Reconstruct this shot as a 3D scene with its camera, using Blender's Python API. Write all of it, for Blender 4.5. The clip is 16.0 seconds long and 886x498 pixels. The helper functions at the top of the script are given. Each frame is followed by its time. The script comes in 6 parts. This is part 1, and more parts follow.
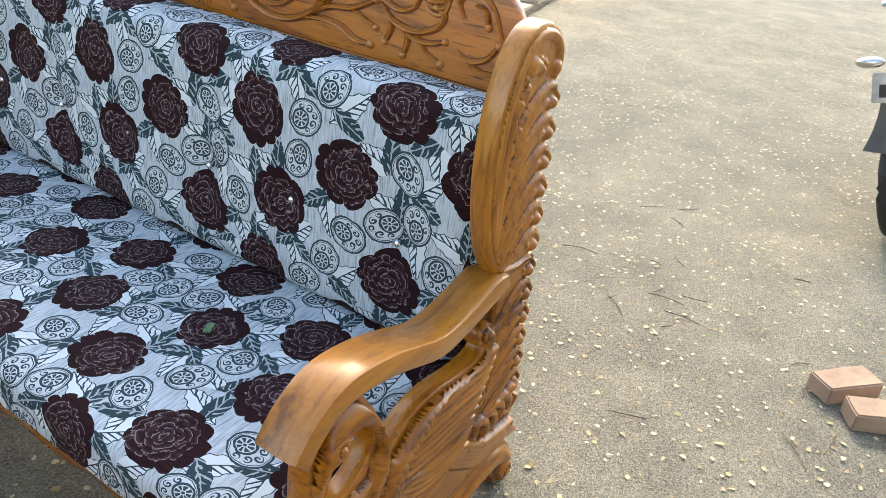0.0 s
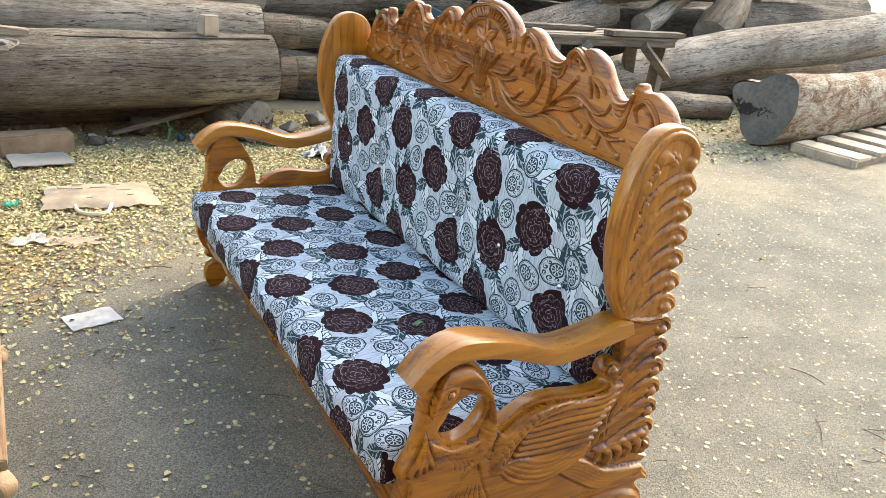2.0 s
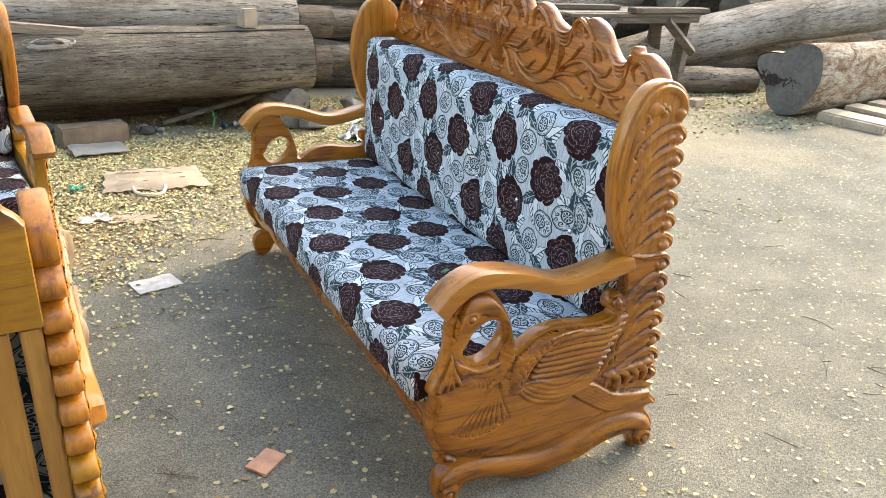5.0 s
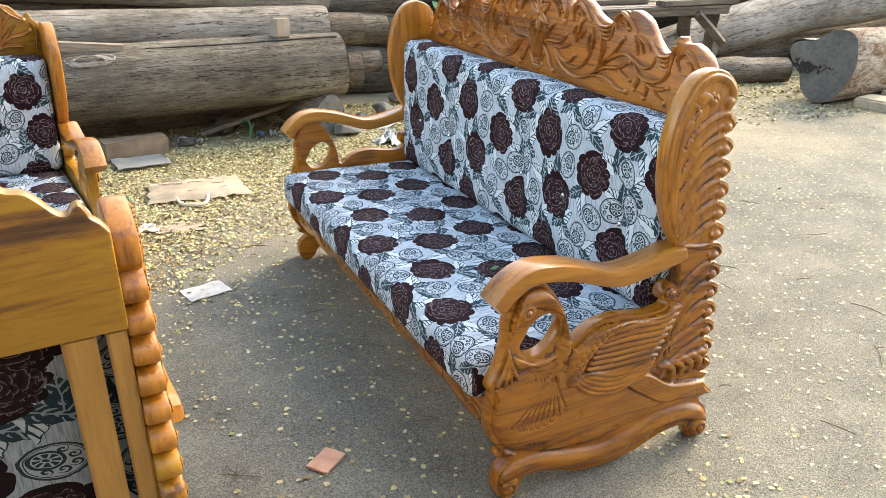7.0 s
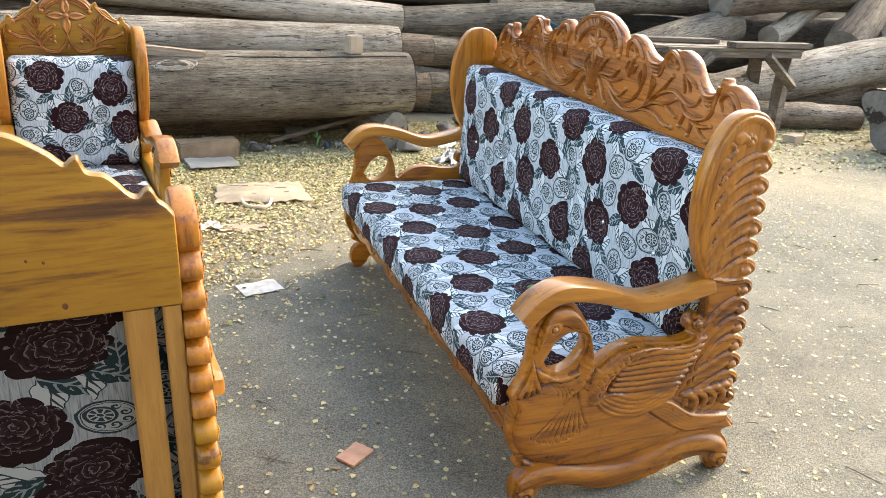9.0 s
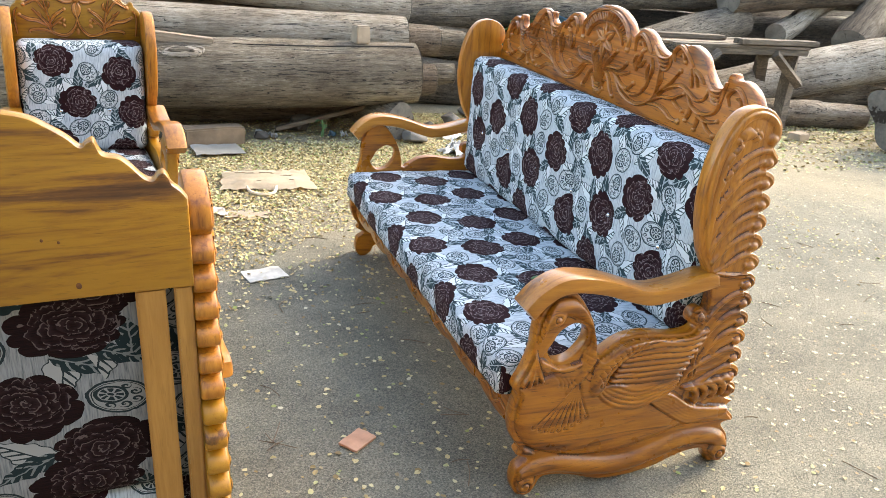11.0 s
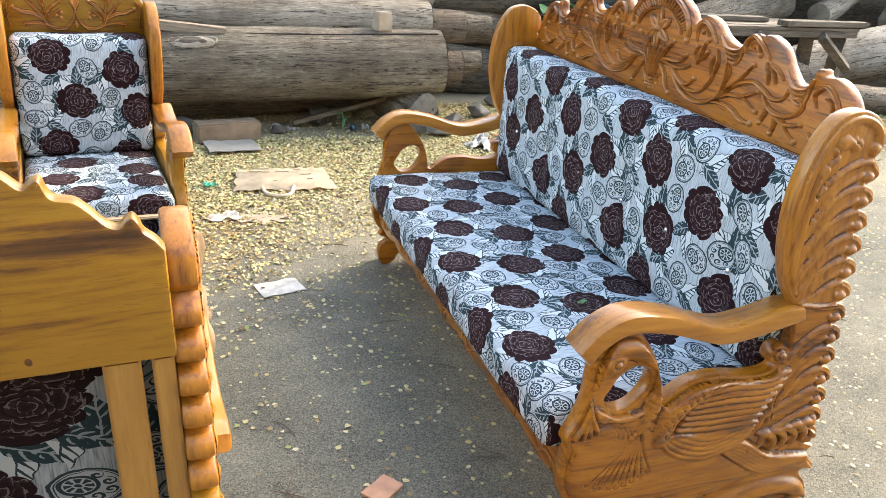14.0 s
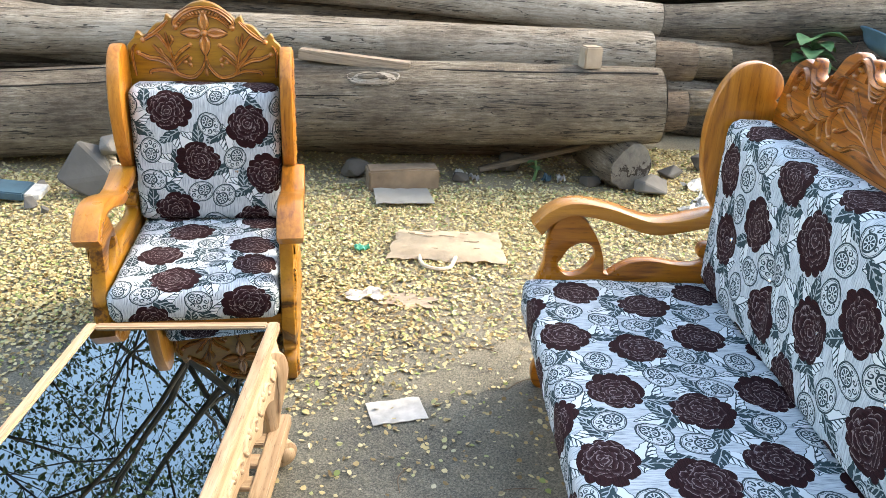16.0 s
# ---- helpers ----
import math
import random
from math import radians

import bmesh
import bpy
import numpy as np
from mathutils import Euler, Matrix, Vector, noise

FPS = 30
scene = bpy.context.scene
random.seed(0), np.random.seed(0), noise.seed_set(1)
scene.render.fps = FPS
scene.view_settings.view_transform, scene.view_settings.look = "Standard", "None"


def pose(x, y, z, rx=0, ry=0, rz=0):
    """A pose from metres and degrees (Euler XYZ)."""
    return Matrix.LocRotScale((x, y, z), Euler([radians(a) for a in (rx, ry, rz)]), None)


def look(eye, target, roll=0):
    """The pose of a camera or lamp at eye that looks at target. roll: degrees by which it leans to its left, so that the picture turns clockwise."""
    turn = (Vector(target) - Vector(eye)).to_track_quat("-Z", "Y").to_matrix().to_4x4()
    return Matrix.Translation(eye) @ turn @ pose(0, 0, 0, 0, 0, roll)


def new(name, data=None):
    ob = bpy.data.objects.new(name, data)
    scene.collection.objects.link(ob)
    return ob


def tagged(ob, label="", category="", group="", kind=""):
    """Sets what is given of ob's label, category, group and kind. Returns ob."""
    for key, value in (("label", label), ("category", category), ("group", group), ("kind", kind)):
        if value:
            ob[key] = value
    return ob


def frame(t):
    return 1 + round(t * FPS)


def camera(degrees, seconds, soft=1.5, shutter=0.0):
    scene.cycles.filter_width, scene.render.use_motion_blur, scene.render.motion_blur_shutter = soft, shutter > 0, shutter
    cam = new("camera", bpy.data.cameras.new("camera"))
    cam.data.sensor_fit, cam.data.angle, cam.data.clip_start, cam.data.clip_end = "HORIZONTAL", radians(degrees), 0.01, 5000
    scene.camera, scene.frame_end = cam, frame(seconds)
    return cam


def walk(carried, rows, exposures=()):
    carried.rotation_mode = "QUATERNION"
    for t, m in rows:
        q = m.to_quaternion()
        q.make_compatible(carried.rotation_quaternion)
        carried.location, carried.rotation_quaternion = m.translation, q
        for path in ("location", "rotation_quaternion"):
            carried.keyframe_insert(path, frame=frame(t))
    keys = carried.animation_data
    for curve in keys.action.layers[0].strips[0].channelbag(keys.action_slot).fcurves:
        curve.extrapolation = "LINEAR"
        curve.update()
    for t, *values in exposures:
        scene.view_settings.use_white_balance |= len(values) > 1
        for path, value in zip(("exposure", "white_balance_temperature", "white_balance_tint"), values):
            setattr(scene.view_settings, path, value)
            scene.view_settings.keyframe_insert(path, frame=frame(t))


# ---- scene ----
cam = camera(58.6, 16.0, soft=0.75)

PATH = [
    (0, (-0.664, -0.664, 1.472), (0.859, 0.231, 0.535), 6.7),
    (0.5, (-0.577, -0.788, 1.521), (0.771, 0.434, 0.692), 8.5),
    (1, (-0.55, -1.161, 1.536), (0.531, 0.34, 0.774), 7.2),
    (1.5, (-0.622, -1.255, 1.549), (0.372, 0.319, 0.819), 6.7),
    (2, (-0.765, -1.326, 1.542), (0.222, 0.248, 0.802), 6.9),
    (2.5, (-0.803, -1.41, 1.529), (0.187, 0.154, 0.771), 6.8),
    (3, (-0.804, -1.551, 1.545), (0.154, 0.041, 0.805), 6.3),
    (3.5, (-0.803, -1.591, 1.551), (0.09, 0.041, 0.818), 5.9),
    (6, (-0.917, -1.612, 1.527), (0.015, -0.039, 0.717), 2.6),
    (6.5, (-0.925, -1.607, 1.52), (0.003, -0.041, 0.692), 1.5),
    (7, (-0.944, -1.605, 1.534), (-0.109, 0.041, 0.766), 1.4),
    (7.5, (-0.918, -1.651, 1.549), (-0.154, 0.044, 0.813), 2.3),
    (8, (-0.943, -1.724, 1.561), (-0.221, -0.007, 0.834), 3.2),
    (8.5, (-0.942, -1.741, 1.556), (-0.236, -0.017, 0.828), 3.9),
    (9, (-0.944, -1.745, 1.557), (-0.238, -0.019, 0.835), 4.4),
    (9.5, (-0.964, -1.756, 1.56), (-0.248, -0.03, 0.845), 5.0),
    (10, (-0.965, -1.769, 1.552), (-0.263, -0.042, 0.829), 5.2),
    (12.5, (-0.951, -1.714, 1.56), (-0.245, 0.0, 0.81), 5.7),
    (13, (-0.928, -1.696, 1.559), (-0.227, 0.019, 0.805), 5.3),
    (13.5, (-0.903, -1.645, 1.555), (-0.223, 0.073, 0.791), 4.9),
    (14, (-0.88, -1.426, 1.536), (-0.233, 0.297, 0.753), 4.6),
    (14.5, (-0.862, -1.217, 1.542), (-0.333, 0.535, 0.735), 3.3),
    (15, (-0.69, -0.988, 1.536), (-0.369, 0.815, 0.731), 1.6),
    (15.5, (-0.5, -0.803, 1.601), (-0.307, 1.024, 0.811), 1.5),
    (16, (-0.433, -0.589, 1.591), (-0.344, 1.242, 0.792), 2.8),
]
walk(cam, [(t, look(e, g, r)) for t, e, g, r in PATH], [(0, 2.37, 7700, 6), (0.5, 2.32, 7700, 6), (1, 2.45, 7700, 6), (1.5, 2.53, 7700, 6), (3.5, 2.56, 7700, 6), (6.5, 2.58, 7700, 6), (8, 2.68, 7700, 6), (16, 2.68, 7700, 6)])

# world, sun and exposure
world = bpy.data.worlds.new("sky")
scene.world = world
world.use_nodes = True
wn = world.node_tree.nodes
wn.clear()
sky = wn.new("ShaderNodeTexSky")
sky.sky_type = "NISHITA"
sky.sun_disc = False
sky.sun_elevation = radians(38)
sky.sun_rotation = radians(68)
sky.dust_density = 2.0
bg = wn.new("ShaderNodeBackground")
bg.inputs["Strength"].default_value = 0.155
wout = wn.new("ShaderNodeOutputWorld")
world.node_tree.links.new(sky.outputs[0], bg.inputs[0])
world.node_tree.links.new(bg.outputs[0], wout.inputs[0])
sun = new("sun", bpy.data.lights.new("sun", "SUN"))
sun.data.energy = 0.35
sun.data.angle = radians(4)
sun.data.color = (1.0, 0.90, 0.74)
SUN_FROM = Vector((math.sin(radians(68)) * math.cos(radians(38)), math.cos(radians(68)) * math.cos(radians(38)), math.sin(radians(38))))
sun.rotation_mode = "QUATERNION"
sun.rotation_quaternion = SUN_FROM.to_track_quat("Z", "Y")


# ---------------------------------------------------------------- node arithmetic
class Ex:
    """A socket with arithmetic, to write patterns as formulas."""

    def __init__(self, tree, socket):
        self.tree, self.socket = tree, socket

    def op(self, kind, *others, clamp=False):
        n = self.tree.nodes.new("ShaderNodeMath")
        n.operation, n.use_clamp = kind, clamp
        for i, v in enumerate((self, *others)):
            if isinstance(v, Ex):
                self.tree.links.new(v.socket, n.inputs[i])
            else:
                n.inputs[i].default_value = v
        return Ex(self.tree, n.outputs[0])

    def __add__(self, o): return self.op("ADD", o)
    def __radd__(self, o): return self.op("ADD", o)
    def __sub__(self, o): return self.op("SUBTRACT", o)
    def __rsub__(self, o): return (self * -1.0) + o
    def __mul__(self, o): return self.op("MULTIPLY", o)
    def __rmul__(self, o): return self.op("MULTIPLY", o)
    def __truediv__(self, o): return self.op("DIVIDE", o)
    def abs(self): return self.op("ABSOLUTE")
    def sin(self): return self.op("SINE")
    def cos(self): return self.op("COSINE")
    def sqrt(self): return self.op("SQRT")
    def lt(self, o): return self.op("LESS_THAN", o)
    def gt(self, o): return self.op("GREATER_THAN", o)
    def max(self, o): return self.op("MAXIMUM", o)
    def min(self, o): return self.op("MINIMUM", o)
    def atan2(self, o): return self.op("ARCTAN2", o)
    def wrap(self, half): return self.op("WRAP", half, -half)
    def fract(self): return self.op("FRACT")
    def pick(self, a, b):
        """a where self is 0, b where it is 1."""
        return a + (b - a) * self


def material(name, rough=0.6, metal=0.0, coat=0.0):
    m = bpy.data.materials.new(name)
    m.use_nodes = True
    t = m.node_tree
    b = t.nodes["Principled BSDF"]
    b.inputs["Roughness"].default_value = rough
    b.inputs["Metallic"].default_value = metal
    b.inputs["Coat Weight"].default_value = coat
    b.inputs["Coat Roughness"].default_value = 0.12
    return m, t, b


def coords(t, kind="Object", scale=(1, 1, 1), turn=(0, 0, 0)):
    c = t.nodes.new("ShaderNodeTexCoord")
    mp = t.nodes.new("ShaderNodeMapping")
    mp.inputs["Scale"].default_value = scale
    mp.inputs["Rotation"].default_value = turn
    t.links.new(c.outputs[kind], mp.inputs[0])
    return mp.outputs[0]


def noise_of(t, vec, scale, detail=4.0, rough=0.55, distort=0.0):
    n = t.nodes.new("ShaderNodeTexNoise")
    n.inputs["Scale"].default_value, n.inputs["Detail"].default_value = scale, detail
    n.inputs["Roughness"].default_value, n.inputs["Distortion"].default_value = rough, distort
    t.links.new(vec, n.inputs["Vector"])
    return Ex(t, n.outputs["Fac"])


def ramp(t, fac, stops):
    r = t.nodes.new("ShaderNodeValToRGB")
    e = r.color_ramp.elements
    while len(e) < len(stops):
        e.new(0.5)
    for i, (p, c) in enumerate(stops):
        e[i].position, e[i].color = p, (*c, 1)
    t.links.new(fac.socket, r.inputs[0])
    return r.outputs[0]


def mixed(t, fac, a, b, how="MIX"):
    n = t.nodes.new("ShaderNodeMix")
    n.data_type, n.blend_type = "RGBA", how
    for v, i in ((fac, 0), (a, 6), (b, 7)):
        if isinstance(v, Ex):
            t.links.new(v.socket, n.inputs[i])
        elif isinstance(v, (tuple, float, int)):
            n.inputs[i].default_value = (*v, 1) if isinstance(v, tuple) else v
        else:
            t.links.new(v, n.inputs[i])
    return n.outputs[2]


def bump(t, b, height, strength, distance):
    n = t.nodes.new("ShaderNodeBump")
    n.inputs["Strength"].default_value, n.inputs["Distance"].default_value = strength, distance
    t.links.new(height.socket, n.inputs["Height"])
    t.links.new(n.outputs[0], b.inputs["Normal"])


def wood(name, stops, axis="x", rough=0.36, coat=0.18, size=1.0, relief=0.15, figure=0.52, grain=0.10, pores=0.45, band=0.0, open_grain=9.0):
    """Plank wood with grain along one axis of the object: broad figure, growth lines, pores and heartwood bands."""
    m, t, b = material(name, rough, 0.0, coat)
    stretch = {"x": (1.2, 14, 14), "y": (14, 1.2, 14), "z": (14, 14, 1.2)}[axis]
    v = coords(t, "Object", tuple(s * size for s in stretch))
    big = noise_of(t, v, 0.55, 3.0, 0.55, 0.7)
    v2 = coords(t, "Object", tuple(s * size * 3.0 for s in stretch))
    fine = noise_of(t, v2, 2.0, 5.0, 0.65, 0.4)
    rings = (((big * 60.0 + fine * 2.0).sin() * 0.5) + 0.5)
    rings = rings * rings
    info = t.nodes.new("ShaderNodeObjectInfo")
    hue = Ex(t, info.outputs["Random"])
    f = big * figure + rings * -grain + fine * (0.98 - figure) + hue * 0.06 - 0.06 + grain * 0.45
    if band:
        wide = noise_of(t, coords(t, "Object", tuple(s * size for s in stretch)), 0.26, 2.5, 0.5, 0.6)
        f = f - ((wide - 0.575).op("MULTIPLY", 18.0, clamp=True)) * band
    col = ramp(t, f, stops)
    v3 = coords(t, "Object", tuple(s * size * open_grain for s in stretch))
    pore = noise_of(t, v3, 2.2, 2.0, 0.5)
    slit = ((0.40 - pore) * 9.0).op("ADD", 0.0, clamp=True)
    col = mixed(t, slit * pores, col, (0.030, 0.009, 0.002))
    t.links.new(col, b.inputs["Base Color"])
    wear = noise_of(t, coords(t, "Object", (1, 1, 1)), 9.0, 3.0)
    r = wear * 0.25 + (rough - 0.12)
    t.links.new(r.socket, b.inputs["Roughness"])
    bump(t, b, fine + rings * 0.3 - slit * 0.3, relief, 0.004)
    return m


TEAK = [(0.24, (0.070, 0.018, 0.002)), (0.38, (0.240, 0.076, 0.006)), (0.55, (0.395, 0.141, 0.009)), (0.75, (0.51, 0.205, 0.017))]
LIGHT = [(0.28, (0.17, 0.055, 0.007)), (0.42, (0.365, 0.132, 0.012)), (0.56, (0.475, 0.188, 0.020)), (0.78, (0.59, 0.265, 0.042))]
DEEP = [(0.26, (0.066, 0.016, 0.002)), (0.40, (0.255, 0.072, 0.007)), (0.56, (0.425, 0.132, 0.011)), (0.78, (0.54, 0.188, 0.020))]
GOLD = [(0.36, (0.060, 0.020, 0.003)), (0.42, (0.15, 0.057, 0.008)), (0.455, (0.29, 0.122, 0.008)), (0.56, (0.365, 0.166, 0.012)), (0.78, (0.43, 0.21, 0.022))]
HONEY = [(0.30, (0.16, 0.055, 0.009)), (0.44, (0.36, 0.135, 0.014)), (0.56, (0.46, 0.190, 0.022)), (0.78, (0.56, 0.26, 0.045))]
SHADE_STAIN = [(0.30, (0.060, 0.018, 0.004)), (0.6, (0.16, 0.052, 0.009)), (0.8, (0.24, 0.085, 0.016))]
RAW = [(0.25, (0.28, 0.165, 0.085)), (0.45, (0.46, 0.315, 0.19)), (0.7, (0.58, 0.44, 0.30))]
teak_x, teak_y, teak_z = (wood("varnished_teak_" + a, TEAK, a, 0.30, 0.30, grain=0.14, pores=0.5, open_grain=6.0) for a in "xyz")
gold_x, gold_y = (wood("golden_teak_" + a, GOLD, a, figure=0.72, grain=0.05, pores=0.25) for a in "xy")
gold_z = wood("golden_teak_slat", [(0.2, (0.26, 0.115, 0.018)), (0.5, (0.40, 0.20, 0.045)), (0.8, (0.50, 0.27, 0.075))], "z", figure=0.4, grain=0.03, pores=0.15)
heart_y = wood("heartwood_board", [(0.16, (0.045, 0.015, 0.003)), (0.30, (0.13, 0.048, 0.008)), (0.40, (0.245, 0.108, 0.007)), (0.50, (0.305, 0.145, 0.009)), (0.78, (0.355, 0.178, 0.016))], "y", figure=0.35, grain=0.08, pores=0.25, band=0.30)
honey_x = wood("honey_teak", HONEY, "x", 0.30, 0.40, grain=0.05, pores=0.2, figure=0.66)
light_y, light_z = (wood("light_teak_" + a, LIGHT, a, 0.34, 0.35, pores=0.3) for a in "yz")
carved_y = wood("carved_teak", [(0.28, (0.20, 0.062, 0.012)), (0.42, (0.38, 0.138, 0.026)), (0.56, (0.48, 0.19, 0.042)), (0.78, (0.58, 0.26, 0.07))], "y", 0.30, 0.5, pores=0.2)
deep_y = wood("deep_teak", DEEP, "y", grain=0.15, pores=0.8, open_grain=6.0)
# dark wood colour for painted crease shade, groove staining and plugged holes
shade_stain = wood("dark_shade_stain", SHADE_STAIN, "x", 0.5, 0.1)
# darker teak that paints recess shade and staining into the swan carving
groove_shade_stain = wood("groove_shade_stain", [(0.30, (0.050, 0.014, 0.003)), (0.6, (0.13, 0.040, 0.006)), (0.8, (0.20, 0.066, 0.011))], "x", 0.45, 0.1)
raw_x, raw_y, raw_z = (wood("raw_teak_" + a, RAW, a, 0.55, 0.05) for a in "xyz")
grey_wood = wood("weathered_plank", [(0.25, (0.10, 0.075, 0.055)), (0.5, (0.26, 0.20, 0.145)), (0.75, (0.42, 0.34, 0.26))], "x", 0.8, 0.0, 1.0, 0.4)
old_wood = wood("old_dark_plank", [(0.25, (0.030, 0.024, 0.018)), (0.45, (0.105, 0.082, 0.060)), (0.62, (0.20, 0.160, 0.120)), (0.8, (0.33, 0.28, 0.22))], "x", 0.85, 0.0, 1.0, 0.6)
pale_wood = wood("pale_plank", [(0.25, (0.30, 0.23, 0.16)), (0.5, (0.50, 0.41, 0.30)), (0.75, (0.62, 0.53, 0.42))], "x", 0.8, 0.0, 1.0, 0.4)


def fabric(name, roses, shade_tint=None, stretch=(1.0, 1.0)):
    """Printed upholstery on a repeat of 0.567 x 0.395 m: maroon roses, oval medallions and leaves on a pale weave."""
    TU, TV = 0.567, 0.395
    m, t, b = material(name, 0.85)
    b.inputs["Specular IOR Level"].default_value = 0.15
    uv = t.nodes.new("ShaderNodeUVMap")
    uv.uv_map = "cloth"
    sep = t.nodes.new("ShaderNodeSeparateXYZ")
    t.links.new(uv.outputs[0], sep.inputs[0])
    wob = noise_of(t, uv.outputs[0], 38.0, 2.0) - 0.5
    u, v = Ex(t, sep.outputs[0]) * (1.0 / stretch[0]) + wob * 0.009, Ex(t, sep.outputs[1]) * (1.0 / stretch[1]) + wob * -0.008

    # room between the roses, on the repeating tile
    def gap(p, q):
        du, dv = abs(p[0] - q[0]) % TU, abs(p[1] - q[1]) % TV
        return math.hypot(min(du, TU - du), min(dv, TV - dv))

    grid = [(TU * i / 34, TV * j / 24) for i in range(34) for j in range(24)]
    taken, ovals, sprigs = [(p, 0.080) for p in roses], [], []
    for k in range(22):
        best, room = max(((g, min(gap(g, q) - r for q, r in taken)) for g in grid), key=lambda e: e[1])
        if len(ovals) < 8:
            size = min(room + 0.011, 0.049)
            ovals.append((*best, max(size, 0.022), 0.6 * k))
            taken.append((best, size * 0.95))
        else:
            sprigs.append((*best, max(min(room * 3.2, 0.066), 0.044), 0.9 + 2.1 * k, k % 2))
            taken.append((best, max(room * 0.8, 0.012)))

    both = t.nodes.new("ShaderNodeCombineXYZ")
    t.links.new(u.socket, both.inputs[0])
    t.links.new(v.socket, both.inputs[1])

    def vec(kind, a, *rest):
        n = t.nodes.new("ShaderNodeVectorMath")
        n.operation = kind
        for k, e in enumerate((a, *rest)):
            if isinstance(e, tuple):
                n.inputs[k].default_value = e
            else:
                t.links.new(e, n.inputs[k])
        return n.outputs["Value" if kind == "DOT_PRODUCT" else "Vector"]

    def nearest(points):
        """The offset from the nearest of these points, and that point's further numbers."""
        best = None
        for p in points:
            off = vec("WRAP", vec("SUBTRACT", both.outputs[0], (p[0], p[1], 0.0)), (TU / 2, TV / 2, 1.0), (-TU / 2, -TV / 2, -1.0))
            d = Ex(t, vec("DOT_PRODUCT", off, off))
            extra = (*p[2:], 0.0, 0.0, 0.0)[:3]
            if best is None:
                n = t.nodes.new("ShaderNodeCombineXYZ")
                for k in range(3):
                    n.inputs[k].default_value = extra[k]
                best = [d, off, n.outputs[0]]
                continue
            hit = d.lt(best[0])
            new_ = []
            for o, e in ((best[1], off), (best[2], extra)):
                n = t.nodes.new("ShaderNodeMix")
                n.data_type = "VECTOR"
                t.links.new(hit.socket, n.inputs[0])
                t.links.new(o, n.inputs[4])
                if isinstance(e, tuple):
                    n.inputs[5].default_value = e
                else:
                    t.links.new(e, n.inputs[5])
                new_.append(n.outputs[1])
            best = [d.min(best[0]), *new_]
        out_ = []
        for s_ in best[1:]:
            n = t.nodes.new("ShaderNodeSeparateXYZ")
            t.links.new(s_, n.inputs[0])
            out_ += [Ex(t, n.outputs[k]) for k in range(3)]
        return [out_[0], out_[1], *out_[3:]][: len(points[0])]

    dark, deep_ink, white = (0.032, 0.055, 0.066), (0.026, 0.052, 0.062), (0.60, 0.66, 0.69)
    thread = noise_of(t, coords(t, "UV", (300, 20, 1)), 1.0, 3.0, 0.6)
    out = ramp(t, thread, [(0.33, (0.20, 0.240, 0.275)), (0.44, (0.375, 0.43, 0.475)), (0.60, (0.515, 0.575, 0.62))])
    # leaves in pairs: a pale one inked along one half and a dark one with pale veins
    lu, lv, L, ang, tone = nearest(sprigs)
    ca, sa = ang.cos(), ang.sin()
    p, q = lu * ca + lv * sa, lv * ca - lu * sa
    for side in (-1.0, 1.0):
        p2, q2 = p * 0.82 + q * (0.57 * side), q * 0.82 - p * (0.57 * side) - L * 0.36 * side
        x = p2 / L
        width = (1.0 - x * x) * (1.0 - x * 0.35) * L * 0.40 + (p2 * 260.0).sin() * 0.0016
        d = q2.abs()
        if side > 0:
            width = width * 0.78 - x.abs() * x.abs() * L * 0.10
        inside = d.lt(width)
        stroke = ((p2 * 330.0 - d * 420.0 + wob * 5.0).sin()).gt(0.30 + d * 26.0)
        rim_, rib = d.gt(width - 0.0022), d.lt(0.0014)
        if side > 0:
            col = mixed(t, (stroke * (wob * 40.0 + 1.0).gt(0.0)).max(rib), deep_ink, (0.33, 0.39, 0.42))
        else:
            col = mixed(t, (stroke * q2.gt(0.0)).max(rim_).max(rib), white, dark)
        out = mixed(t, inside, out, col)
    # medallions: a thin oval rim, a flower wheel off its middle and a ring of small scrolls
    lu, lv, R, ang = nearest(ovals)
    ca, sa = ang.cos(), ang.sin()
    p, q = (lu * ca + lv * sa) / R, (lv * ca - lu * sa) / R
    p = p * 1.20
    rr = (p * p + q * q).sqrt()
    wq = q + 0.28
    wr, wa = (p * p + wq * wq).sqrt(), wq.atan2(p)
    ink = (rr - 0.95).abs().lt(0.05).max((rr - 0.845).abs().lt(0.018))
    ink = ink.max((wr - 0.47).abs().lt(0.060)).max(wr.lt(0.075))
    ink = ink.max((wa * 4.0).sin().abs().gt(0.55) * wr.lt(0.37) * wr.gt(0.13))
    for cx, cy, cr in ((0.0, 0.57, 0.21), (0.40, 0.36, 0.21), (0.64, -0.04, 0.18)):
        sp, sq = (p.abs() - cx if cx else p), q - cy
        sr, sa2 = (sp * sp + sq * sq).sqrt(), sq.atan2(sp)
        ink = ink.max((sr * 34.0 + sa2).sin().gt(-0.05) * sr.lt(cr))
    out = mixed(t, rr.lt(1.0), out, mixed(t, ink, (0.50, 0.555, 0.59), dark))
    # roses: a scalloped edge and rings of cupped petals about a heart off the middle
    lu, lv, turn = nearest([(p_[0], p_[1], 1.7 * i) for i, p_ in enumerate(roses)])
    ru, rv = lu - turn.cos() * 0.010, lv - turn.sin() * 0.010
    sway = noise_of(t, uv.outputs[0], 24.0, 2.0) - 0.5
    r0, a0 = (lu * lu + lv * lv).sqrt(), lv.atan2(lu) + turn
    r, a = (ru * ru + rv * rv).sqrt() + sway * 0.030, rv.atan2(ru) + turn + sway * 2.6
